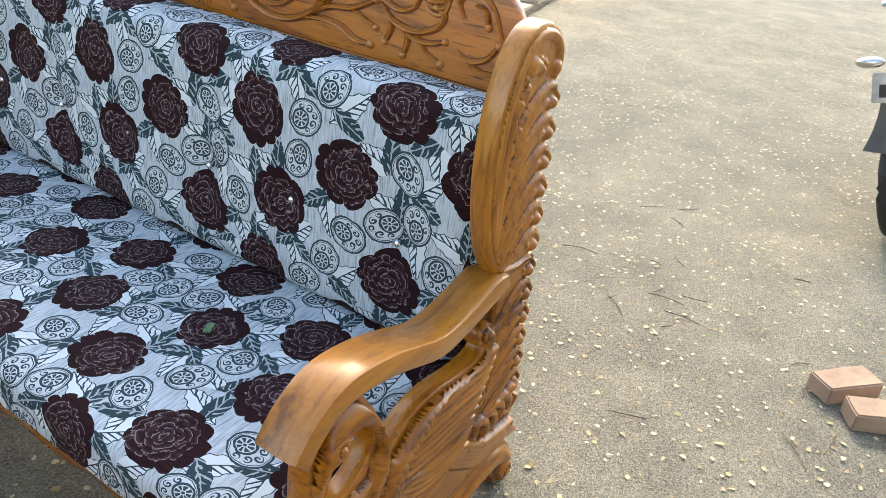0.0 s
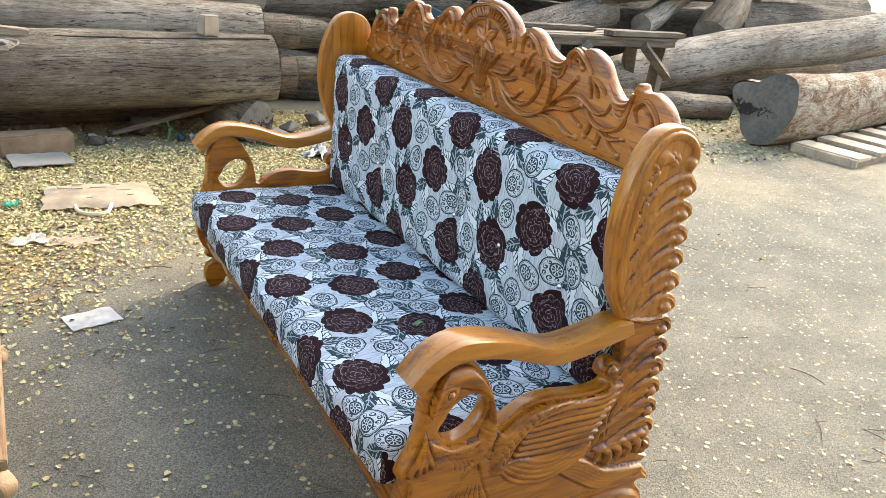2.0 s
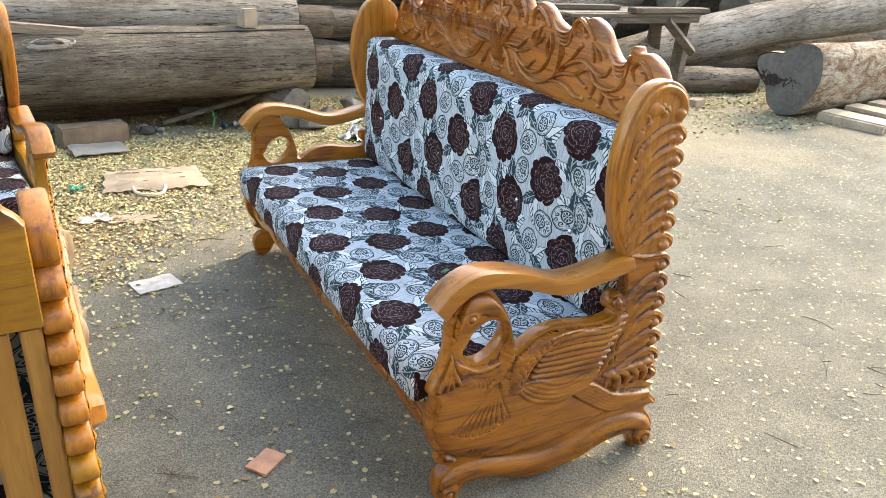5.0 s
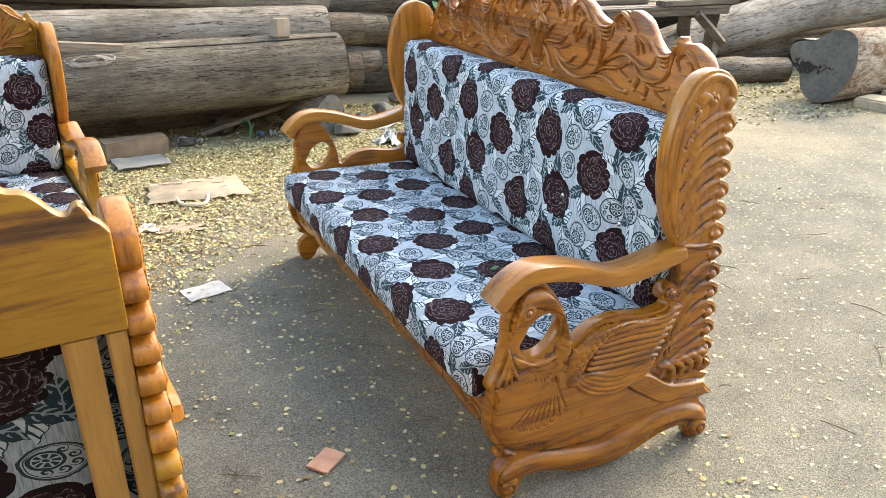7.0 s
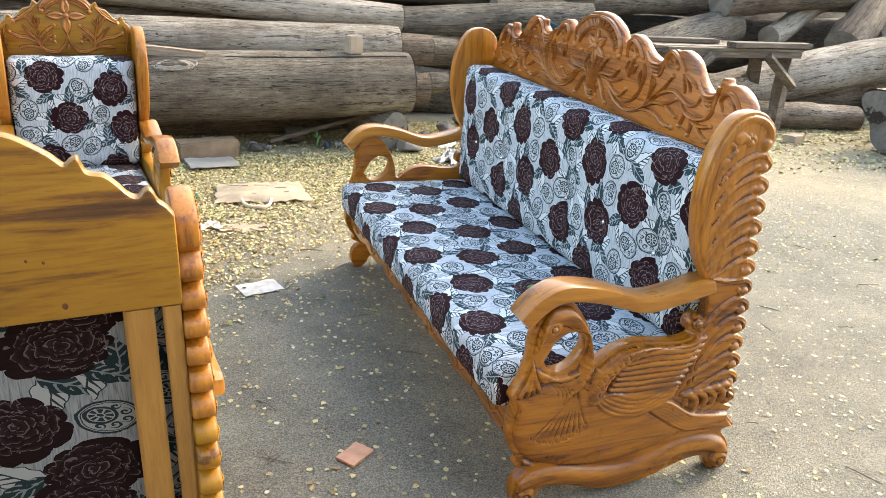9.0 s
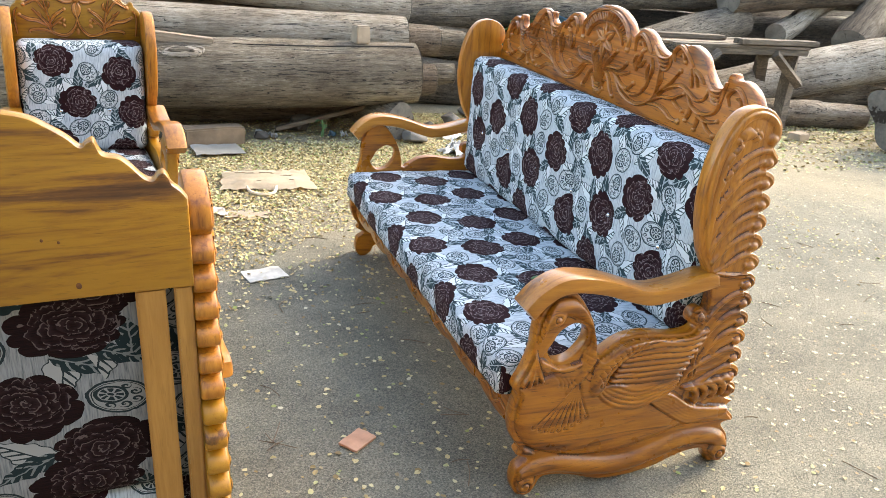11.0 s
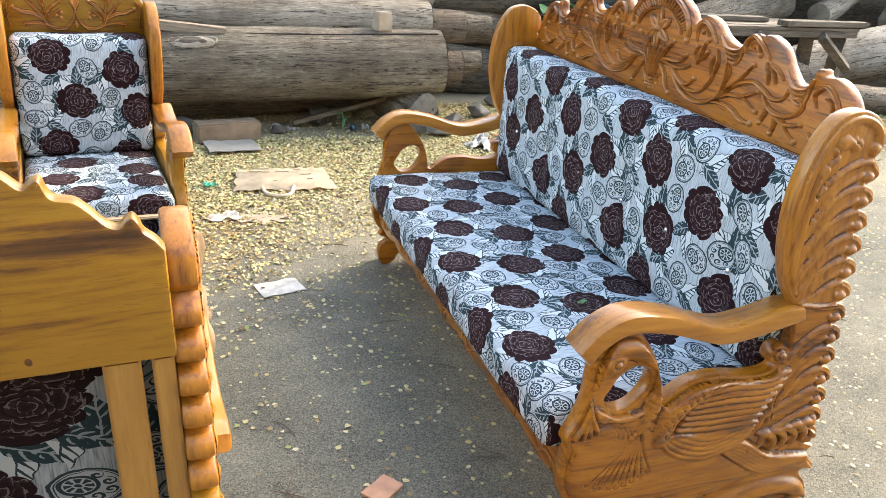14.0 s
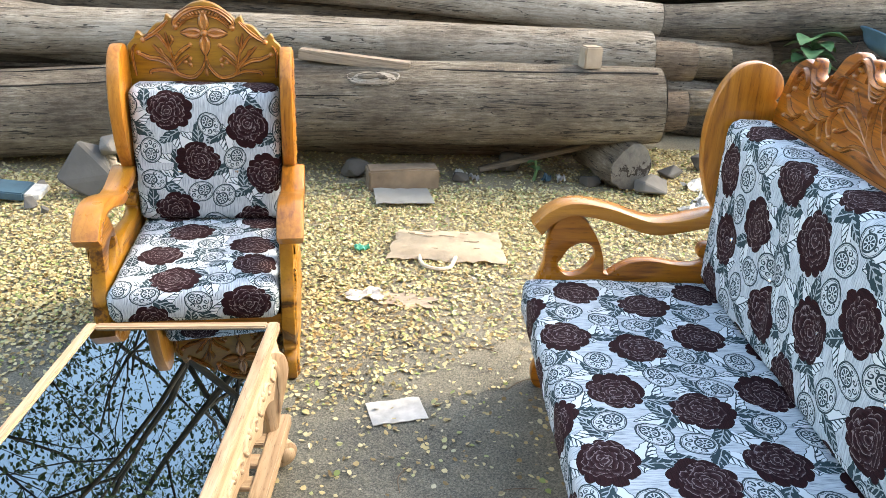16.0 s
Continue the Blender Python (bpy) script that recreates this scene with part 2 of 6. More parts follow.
    a0 = a0 + (a0 * 2.0).sin() * 0.22 + (a0 * 3.0 + 1.0).sin() * 0.10
    scallop = (a0 * 4.5).cos().abs().sqrt()
    edge = scallop * 0.0125 + (a0 * 2.0 + 1.0).sin() * 0.0028 + (a0 * 5.0).sin() * 0.0018 + 0.0685
    weft = noise_of(t, coords(t, "UV", (30, 400, 1)), 1.0, 2.0)
    flesh = ramp(t, weft, [(0.35, (0.0105, 0.0030, 0.0042)), (0.65, (0.028, 0.0075, 0.0095))])
    fade = noise_of(t, uv.outputs[0], 70.0, 2.0)
    lines, sheen = r0.lt(0.0), None
    for rad, lobes, ph in ((0.060, 7.0, 0.7), (0.046, 6.0, 2.0), (0.032, 5.0, 0.4), (0.0185, 3.0, 1.1), (0.0085, 3.0, 0.2)):
        cup = (a * (lobes / 2) + ph).cos().abs()
        off = r - (cup.sqrt() * (0.26 * rad) + 0.80 * rad + wob * 0.010)
        lines = lines.max(off.abs().lt(0.0011) * fade.gt(0.45)).max(cup.lt(0.07) * off.gt(0.0) * off.lt(0.008) * fade.gt(0.5))
        glow_ = ((off * -1.0) * 110.0).op("SUBTRACT", 0.02, clamp=True)
        glow_ = (1.0 - glow_) * off.lt(0.0) * off.gt(-0.009)
        sheen = glow_ if sheen is None else sheen.max(glow_)
    flesh = mixed(t, sheen * 0.55 * fade, flesh, (0.12, 0.075, 0.085))
    out = mixed(t, r0.lt(edge), out, mixed(t, lines * 0.42, flesh, (0.42, 0.36, 0.37)))
    # multiplies the whole print darker, shade put into the cloth's colour
    if shade_tint:
        out = mixed(t, 1.0, out, shade_tint, "MULTIPLY")
    t.links.new(out, b.inputs["Base Color"])
    weave = noise_of(t, coords(t, "UV", (900, 900, 1)), 1.0, 2.0)
    bump(t, b, weave + thread * 0.6, 0.35, 0.0015)
    return m


# rose places: on the backs along y and z, on the seats along y and x
cloth_back = fabric("rose_print_back", [(0.172, 0.990), (0.555, 0.885), (0.300, 0.812), (0.487, 0.688)])
cloth_seat = fabric("rose_print_seat", [(0.265, 0.028), (0.200, 0.228), (0.553, 0.113), (0.463, 0.314)])
cloth_chair_back = fabric("rose_print_chair_back", [(0.424, 0.860), (0.145, 0.797), (0.335, 0.667), (0.086, 0.612)])
# darkened print: the shade on the near chair's cushion back is in its colour
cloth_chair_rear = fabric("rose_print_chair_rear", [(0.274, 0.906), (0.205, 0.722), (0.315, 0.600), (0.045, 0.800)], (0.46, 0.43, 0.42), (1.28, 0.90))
cloth_chair_seat = fabric("rose_print_chair_seat", [(0.364, 0.036), (0.439, 0.220), (0.132, 0.300), (0.110, 0.140)])


def bark(name, tones, size=1.0):
    m, t, b = material(name, 0.9)
    big = noise_of(t, coords(t, "Object", (0.7 * size, 7 * size, 7 * size)), 1.0, 5.0, 0.62, 0.9)
    fibre = noise_of(t, coords(t, "Object", (6.5 * size, 62 * size, 62 * size)), 1.0, 6.0, 0.8, 0.5)
    cracks = noise_of(t, coords(t, "Object", (1.1 * size, 22 * size, 22 * size)), 1.0, 3.0, 0.6, 0.7)
    blot = noise_of(t, coords(t, "Object", (1, 1, 1)), 1.7, 5.0, 0.6)
    spots = noise_of(t, coords(t, "Object", (0.5, 1, 1)), 26.0, 5.0, 0.7)
    info = t.nodes.new("ShaderNodeObjectInfo")
    f = big * 0.36 + blot * 0.46 + fibre * 0.58 + spots * 0.26 - 0.20 + Ex(t, info.outputs["Random"]) * 0.12 - 0.20
    col = ramp(t, f, tones)
    slit = (cracks - 0.5).abs().lt(0.010) * blot.gt(0.42)
    t.links.new(mixed(t, slit * 0.85, col, (0.015, 0.012, 0.010)), b.inputs["Base Color"])
    bump(t, b, big * 0.8 + fibre * 1.2 + spots * 0.5 - slit * 1.5, 0.9, 0.03)
    return m


log_grey = bark("weathered_log", [(0.30, (0.034, 0.025, 0.017)), (0.43, (0.112, 0.086, 0.060)), (0.55, (0.205, 0.168, 0.124)), (0.68, (0.38, 0.335, 0.262))])
# darker bark: shade of the back logs put into colour; also the knot's heart
log_dark = bark("dark_log", [(0.30, (0.024, 0.019, 0.014)), (0.45, (0.092, 0.074, 0.056)), (0.57, (0.185, 0.154, 0.118)), (0.70, (0.33, 0.285, 0.225))])
log_brown = bark("brown_log", [(0.30, (0.045, 0.031, 0.021)), (0.45, (0.150, 0.108, 0.074)), (0.57, (0.26, 0.205, 0.150)), (0.70, (0.43, 0.36, 0.28))])
log_pale = bark("pale_log", [(0.29, (0.080, 0.062, 0.047)), (0.45, (0.290, 0.240, 0.185)), (0.66, (0.56, 0.50, 0.42))])


def cut_end():
    m, t, b = material("sawn_log_end", 0.9)
    v = coords(t, "Object", (1, 1, 1))
    n = noise_of(t, v, 5.0, 5.0)
    sep = t.nodes.new("ShaderNodeSeparateXYZ")
    t.links.new(v, sep.inputs[0])
    y, z = Ex(t, sep.outputs[1]), Ex(t, sep.outputs[2])
    r = (y * y + z * z).sqrt()
    ring = ((r * 260.0 + n * 16.0).sin()) * 0.5 + 0.5
    crack = ((z.atan2(y) * 4.0 + n * 9.0).sin()).abs().lt(0.07)
    col = ramp(t, n * 0.98 + ring * 0.012, [(0.25, (0.10, 0.085, 0.07)), (0.5, (0.22, 0.19, 0.155)), (0.75, (0.33, 0.29, 0.24))])
    t.links.new(mixed(t, crack * 0.6, col, (0.03, 0.025, 0.02)), b.inputs["Base Color"])
    bump(t, b, ring * 0.25 + n * 2.0, 0.5, 0.008)
    return m


log_cut = cut_end()


def split_end():
    """A dark weathered cross-cut with one ragged rotten split running in from its edge."""
    m, t, b = material("split_log_end", 0.95)
    v = coords(t, "Object", (1, 1, 1))
    n, big = noise_of(t, v, 22.0, 6.0, 0.7), noise_of(t, v, 4.0, 4.0)
    sep = t.nodes.new("ShaderNodeSeparateXYZ")
    t.links.new(v, sep.inputs[0])
    y, z = Ex(t, sep.outputs[1]), Ex(t, sep.outputs[2])
    gap = ((z + 0.015 + (n - 0.5) * 0.34).abs()).lt(0.006 + (y + 0.12).op("MULTIPLY", 0.13, clamp=True)) * y.gt(-0.16)
    col = ramp(t, n * 0.55 + big * 0.45, [(0.3, (0.060, 0.056, 0.050)), (0.5, (0.135, 0.125, 0.112)), (0.72, (0.21, 0.19, 0.165))])
    t.links.new(mixed(t, gap * 0.9, col, (0.018, 0.011, 0.007)), b.inputs["Base Color"])
    bump(t, b, n * 0.6 + big - gap * 2.0, 0.8, 0.02)
    return m


split_cut = split_end()


def flaking_bark():
    m, t, b = material("flaking_bark", 0.92)
    big = noise_of(t, coords(t, "Object", (1.6, 3.4, 3.4)), 2.2, 6.0, 0.68, 0.8)
    fine = noise_of(t, coords(t, "Object", (6, 18, 18)), 3.0, 5.0, 0.7)
    pale = ramp(t, fine, [(0.3, (0.20, 0.155, 0.105)), (0.5, (0.42, 0.36, 0.28)), (0.7, (0.58, 0.52, 0.43))])
    rust = ramp(t, fine, [(0.3, (0.045, 0.028, 0.018)), (0.5, (0.19, 0.105, 0.055)), (0.7, (0.33, 0.20, 0.11))])
    k = ((big - 0.42) * 6.0).op("ADD", 0.0, clamp=True)
    t.links.new(mixed(t, k, rust, pale), b.inputs["Base Color"])
    bump(t, b, k * 0.8 + fine, 0.9, 0.02)
    return m


flaking = flaking_bark()


def plain(name, colour, rough=0.6, metal=0.0, vary=0.25, scale=12.0, coat=0.0, relief=0.2):
    m, t, b = material(name, rough, metal, coat)
    n = noise_of(t, coords(t, "Object", (1, 1, 1)), scale, 5.0)
    big = noise_of(t, coords(t, "Object", (1, 1, 1)), scale * 0.2, 3.0)
    f = n * 0.6 + big * 0.4
    lo, hi = tuple(c * (1 - vary) for c in colour), tuple(min(c * (1 + vary), 0.9) for c in colour)
    t.links.new(ramp(t, f, [(0.3, lo), (0.7, hi)]), b.inputs["Base Color"])
    if relief:
        bump(t, b, n, relief, 0.01)
    return m


def asphalt():
    m, t, b = material("worn_asphalt", 0.92)
    v = coords(t, "Object", (1, 1, 1))
    grit = noise_of(t, v, 150.0, 6.0, 0.85)
    stones = t.nodes.new("ShaderNodeTexVoronoi")
    stones.inputs["Scale"].default_value = 210.0
    t.links.new(v, stones.inputs["Vector"])
    peb = Ex(t, stones.outputs["Distance"])
    tone = t.nodes.new("ShaderNodeSeparateColor")
    t.links.new(stones.outputs["Color"], tone.inputs[0])
    chip = Ex(t, tone.outputs[0])
    mid = noise_of(t, v, 3.0, 6.0, 0.65)
    big = noise_of(t, v, 0.55, 4.0, 0.5)
    sep = t.nodes.new("ShaderNodeSeparateXYZ")
    t.links.new(v, sep.inputs[0])
    y = Ex(t, sep.outputs[1])
    # earth towards the timber stack, worn tar elsewhere
    soil = ((y + big * 3.2 - 3.3) * 0.55).op("ADD", 0.0, clamp=True)
    f = grit * 0.60 + mid * 0.26 + big * 0.18 + chip * 0.16 - 0.10
    tar = ramp(t, f, [(0.34, (0.046, 0.046, 0.039)), (0.50, (0.160, 0.153, 0.120)), (0.68, (0.34, 0.315, 0.236))])
    earth = ramp(t, f, [(0.32, (0.105, 0.084, 0.056)), (0.5, (0.275, 0.230, 0.152)), (0.72, (0.40, 0.345, 0.235))])
    t.links.new(mixed(t, soil, tar, earth), b.inputs["Base Color"])
    bump(t, b, grit + peb * 0.35 + mid * 0.5, 0.75, 0.006)
    return m


tar = asphalt()
litter, lt, lb = material("fallen_leaf", 0.75)
geo = lt.nodes.new("ShaderNodeNewGeometry")
isl = Ex(lt, geo.outputs["Random Per Island"])
lt.links.new(ramp(lt, isl, [(0.0, (0.19, 0.125, 0.05)), (0.22, (0.37, 0.275, 0.12)), (0.5, (0.51, 0.42, 0.205)), (0.78, (0.575, 0.515, 0.30)), (0.96, (0.24, 0.30, 0.09))]), lb.inputs["Base Color"])
pale_litter, lt2, lb2 = material("pale_dry_leaf", 0.7)
geo2 = lt2.nodes.new("ShaderNodeNewGeometry")
lt2.links.new(ramp(lt2, Ex(lt2, geo2.outputs["Random Per Island"]), [(0.0, (0.22, 0.15, 0.07)), (0.35, (0.42, 0.35, 0.20)), (0.8, (0.56, 0.51, 0.36)), (0.98, (0.22, 0.26, 0.08))]), lb2.inputs["Base Color"])
foliage = plain("tree_leaf", (0.05, 0.085, 0.025), 0.6, vary=0.5, scale=2.0)
green_leaf = plain("broad_green_leaf", (0.10, 0.21, 0.085), 0.5, vary=0.35, scale=20.0)
tree_bark = plain("tree_bark", (0.07, 0.055, 0.042), 0.9, vary=0.5, scale=9.0, relief=0.6)
mirror, mt, mb = material("dark_mirror_glass", 0.0, 1.0)
mb.inputs["Base Color"].default_value = (0.20, 0.245, 0.265, 1)
stone = plain("grey_stone", (0.12, 0.112, 0.102), 0.9, vary=0.4, scale=6.0, relief=0.6)
timber_brown = plain("dirty_timber", (0.19, 0.135, 0.088), 0.9, vary=0.45, scale=9.0, relief=0.5)
concrete = plain("concrete_block", (0.34, 0.27, 0.20), 0.9, vary=0.3, scale=10.0, relief=0.5)
brick_red = plain("red_brick", (0.35, 0.245, 0.175), 0.9, vary=0.3, scale=14.0, relief=0.5)
jute = plain("jute_bag", (0.60, 0.50, 0.37), 0.85, vary=0.3, scale=9.0, relief=0.4)
paper_white = plain("dirty_paper", (0.46, 0.45, 0.42), 0.8, vary=0.3, scale=30.0, relief=0.1)
plastic_grey = plain("cloudy_plastic", (0.21, 0.21, 0.20), 0.45, vary=0.2, scale=7.0)
chip_red = plain("pink_wood_chip", (0.50, 0.27, 0.17), 0.8, vary=0.25, scale=25.0)
silver = plain("crystal_button", (0.75, 0.78, 0.80), 0.15, 0.9, vary=0.1)
black_paint = plain("black_plastic", (0.03, 0.032, 0.035), 0.35, vary=0.2)
rubber = plain("rubber", (0.025, 0.025, 0.025), 0.8, vary=0.3)
chrome = plain("chrome", (0.6, 0.6, 0.6), 0.25, 1.0, vary=0.1)
grey_plastic = plain("grey_fender", (0.14, 0.145, 0.15), 0.4, vary=0.2)
blue_paint = plain("blue_card", (0.035, 0.080, 0.115), 0.6, vary=0.3)
green_plastic = plain("green_plastic", (0.06, 0.38, 0.25), 0.5, vary=0.2)


# ---------------------------------------------------------------- mesh helpers
def mesh_of(bm, name, smooth=True):
    bmesh.ops.recalc_face_normals(bm, faces=bm.faces)
    me = bpy.data.meshes.new(name)
    bm.to_mesh(me)
    bm.free()
    if smooth:
        me.polygons.foreach_set("use_smooth", [True] * len(me.polygons))
        me.set_sharp_from_angle(angle=radians(42))
    return me


def part(name, bm, mat, parent, label=""):
    me = bm if isinstance(bm, bpy.types.Mesh) else mesh_of(bm, name)
    if not me.materials:
        me.materials.append(mat)
    ob = new(name, me)
    ob.parent = parent
    return tagged(ob, label)


def thing(name, m, label, category, group="", kind=""):
    ob = new(name)
    ob.matrix_world = m
    ob.empty_display_size = 0.1
    return tagged(ob, label, category, group, kind)


def solo(name, bm, mat, m, label, category, group="", kind=""):
    me = bm if isinstance(bm, bpy.types.Mesh) else mesh_of(bm, name)
    if not me.materials:
        me.materials.append(mat)
    ob = new(name, me)
    ob.matrix_world = m
    return tagged(ob, label, category, group, kind)


def spline(pts, n=8, closed=False):
    """Catmull-Rom through control points."""
    P = [Vector(p) for p in pts]
    out = []
    k = len(P)
    for i in range(k if closed else k - 1):
        if closed:
            a, b, c, d = P[i - 1], P[i], P[(i + 1) % k], P[(i + 2) % k]
        else:
            a, b, c, d = P[max(i - 1, 0)], P[i], P[i + 1], P[min(i + 2, k - 1)]
        for j in range(n):
            s = j / n
            out.append(0.5 * (2 * b + (c - a) * s + (2 * a - 5 * b + 4 * c - d) * s * s + (3 * b - a - 3 * c + d) * s ** 3))
    if not closed:
        out.append(P[-1])
    return out


def box(bm, lo, hi, bevel=0.0, m=None):
    c = [(a + b) / 2 for a, b in zip(lo, hi)]
    s = [abs(b - a) for a, b in zip(lo, hi)]
    made = bmesh.ops.create_cube(bm, size=1.0, matrix=Matrix.Translation(c) @ Matrix.Diagonal((*s, 1)))["verts"]
    if bevel:
        edges = list({e for v in made for e in v.link_edges})
        made = bmesh.ops.bevel(bm, geom=edges, offset=bevel, segments=2, affect="EDGES")["verts"]
    if m is not None:
        bmesh.ops.transform(bm, matrix=m, verts=list({v for v in made}))
    return bm


def slab(loops, thick, bevel, m):
    """A plate with rounded edges cut to outlines (the first outer, the rest holes), laid by m from its own x, y, z."""
    cu = bpy.data.curves.new("outline", "CURVE")
    cu.dimensions, cu.fill_mode = "2D", "BOTH"
    cu.extrude, cu.bevel_depth, cu.bevel_resolution = thick / 2 - bevel, bevel, 1
    cu.offset = -bevel
    for loop in loops:
        s = cu.splines.new("POLY")
        s.points.add(len(loop) - 1)
        for p, q in zip(s.points, loop):
            p.co = (q[0], q[1], 0, 1)
        s.use_cyclic_u = True
    ob = new("outline", cu)
    me = bpy.data.meshes.new_from_object(ob.evaluated_get(bpy.context.evaluated_depsgraph_get()))
    bpy.data.objects.remove(ob)
    bpy.data.curves.remove(cu)
    bm = bmesh.new()
    bm.from_mesh(me)
    bpy.data.meshes.remove(me)
    bmesh.ops.remove_doubles(bm, verts=bm.verts, dist=0.0004)
    bmesh.ops.transform(bm, matrix=m, verts=bm.verts)
    return bm


LINES = []


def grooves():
    """Crease shade and staining painted beside all ribs carved since the last call, as flat strips just proud of the
    board.
    """
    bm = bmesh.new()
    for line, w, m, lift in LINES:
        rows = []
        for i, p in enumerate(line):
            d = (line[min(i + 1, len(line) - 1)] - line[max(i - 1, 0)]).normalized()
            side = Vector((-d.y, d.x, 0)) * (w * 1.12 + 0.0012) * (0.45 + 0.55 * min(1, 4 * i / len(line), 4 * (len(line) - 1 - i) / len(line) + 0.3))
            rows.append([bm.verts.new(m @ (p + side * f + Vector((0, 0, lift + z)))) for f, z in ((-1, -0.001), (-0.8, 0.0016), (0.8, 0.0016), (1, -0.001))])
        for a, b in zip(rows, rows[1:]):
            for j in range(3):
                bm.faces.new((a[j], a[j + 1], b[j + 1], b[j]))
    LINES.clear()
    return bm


def ridge(bm, pts, w, h, m, taper=(0.35, 0.25), n=6, lift=0.0, ball=0.0, vein=False):
    """A carved rib along 2D points, half round, standing on the plane z = lift of m."""
    line = spline([(p[0], p[1], 0) for p in pts], n)
    if w > 0.003:
        LINES.append((line, w, m, lift))
    rows = []
    for i, p in enumerate(line):
        d = (line[min(i + 1, len(line) - 1)] - line[max(i - 1, 0)]).normalized()
        side = Vector((-d.y, d.x, 0))
        s = i / (len(line) - 1)
        k = taper[0] + (1 - taper[0]) * min(1, s / 0.3) if s < 0.3 else taper[1] + (1 - taper[1]) * min(1, (1 - s) / 0.35)
        row = []
        for f, z in ((-1.0, 0), (-0.62, 0.82), (-0.12, 0.62), (0.34, 1.0), (1.0, 0)) if vein else ((-1.0, 0), (-0.72, 0.69), (0.0, 1.0), (0.72, 0.69), (1.0, 0)):
            row.append(bm.verts.new(m @ (p + side * f * w * k + Vector((0, 0, lift + z * h * (0.4 + 0.6 * k) - (0.004 if z == 0 else 0))))))
        rows.append(row)
    for a, b in zip(rows, rows[1:]):
        for j in range(4):
            bm.faces.new((a[j], a[j + 1], b[j + 1], b[j]))
    for row in (rows[0], rows[-1]):
        bm.faces.new(row)
    if ball:
        e = line[-1]
        dome(bm, (e.x, e.y), ball, ball, h * 1.25, m, lift)


def dome(bm, c, rx, ry, h, m, lift=0.0, turn=0.0, seg=10):
    rings = []
    for j in range(4):
        f = j / 4 * math.pi / 2
        rings.append([bm.verts.new(m @ (Vector((c[0], c[1], lift - 0.003 + h * math.sin(f))) + Matrix.Rotation(turn, 3, "Z") @ Vector((rx * math.cos(f) * math.cos(2 * math.pi * i / seg), ry * math.cos(f) * math.sin(2 * math.pi * i / seg), 0)))) for i in range(seg)])
    top = bm.verts.new(m @ Vector((c[0], c[1], lift - 0.003 + h)))
    for a, b in zip(rings, rings[1:]):
        for i in range(seg):
            bm.faces.new((a[i], a[(i + 1) % seg], b[(i + 1) % seg], b[i]))
    for i in range(seg):
        bm.faces.new((rings[-1][i], rings[-1][(i + 1) % seg], top))


def curl(c, r, start, turns, shrink=0.25, n=9):
    """Points of a spiral that winds inwards."""
    return [(c[0] + r * (1 - (1 - shrink) * i / (n - 1)) * math.cos(start + turns * 2 * math.pi * i / (n - 1)), c[1] + r * (1 - (1 - shrink) * i / (n - 1)) * math.sin(start + turns * 2 * math.pi * i / (n - 1))) for i in range(n)]


def tube(bm, pts, radii, seg=8, caps=True):
    rows = []
    for i, p in enumerate(pts):
        d = (pts[min(i + 1, len(pts) - 1)] - pts[max(i - 1, 0)]).normalized()
        q = d.to_track_quat("Z", "Y")
        rows.append([bm.verts.new(p + q @ Vector((radii[i] * math.cos(2 * math.pi * k / seg), radii[i] * math.sin(2 * math.pi * k / seg), 0))) for k in range(seg)])
    for a, b in zip(rows, rows[1:]):
        for k in range(seg):
            bm.faces.new((a[k], a[(k + 1) % seg], b[(k + 1) % seg], b[k]))
    if caps:
        bm.faces.new(rows[0])
        bm.faces.new(rows[-1])
    return bm


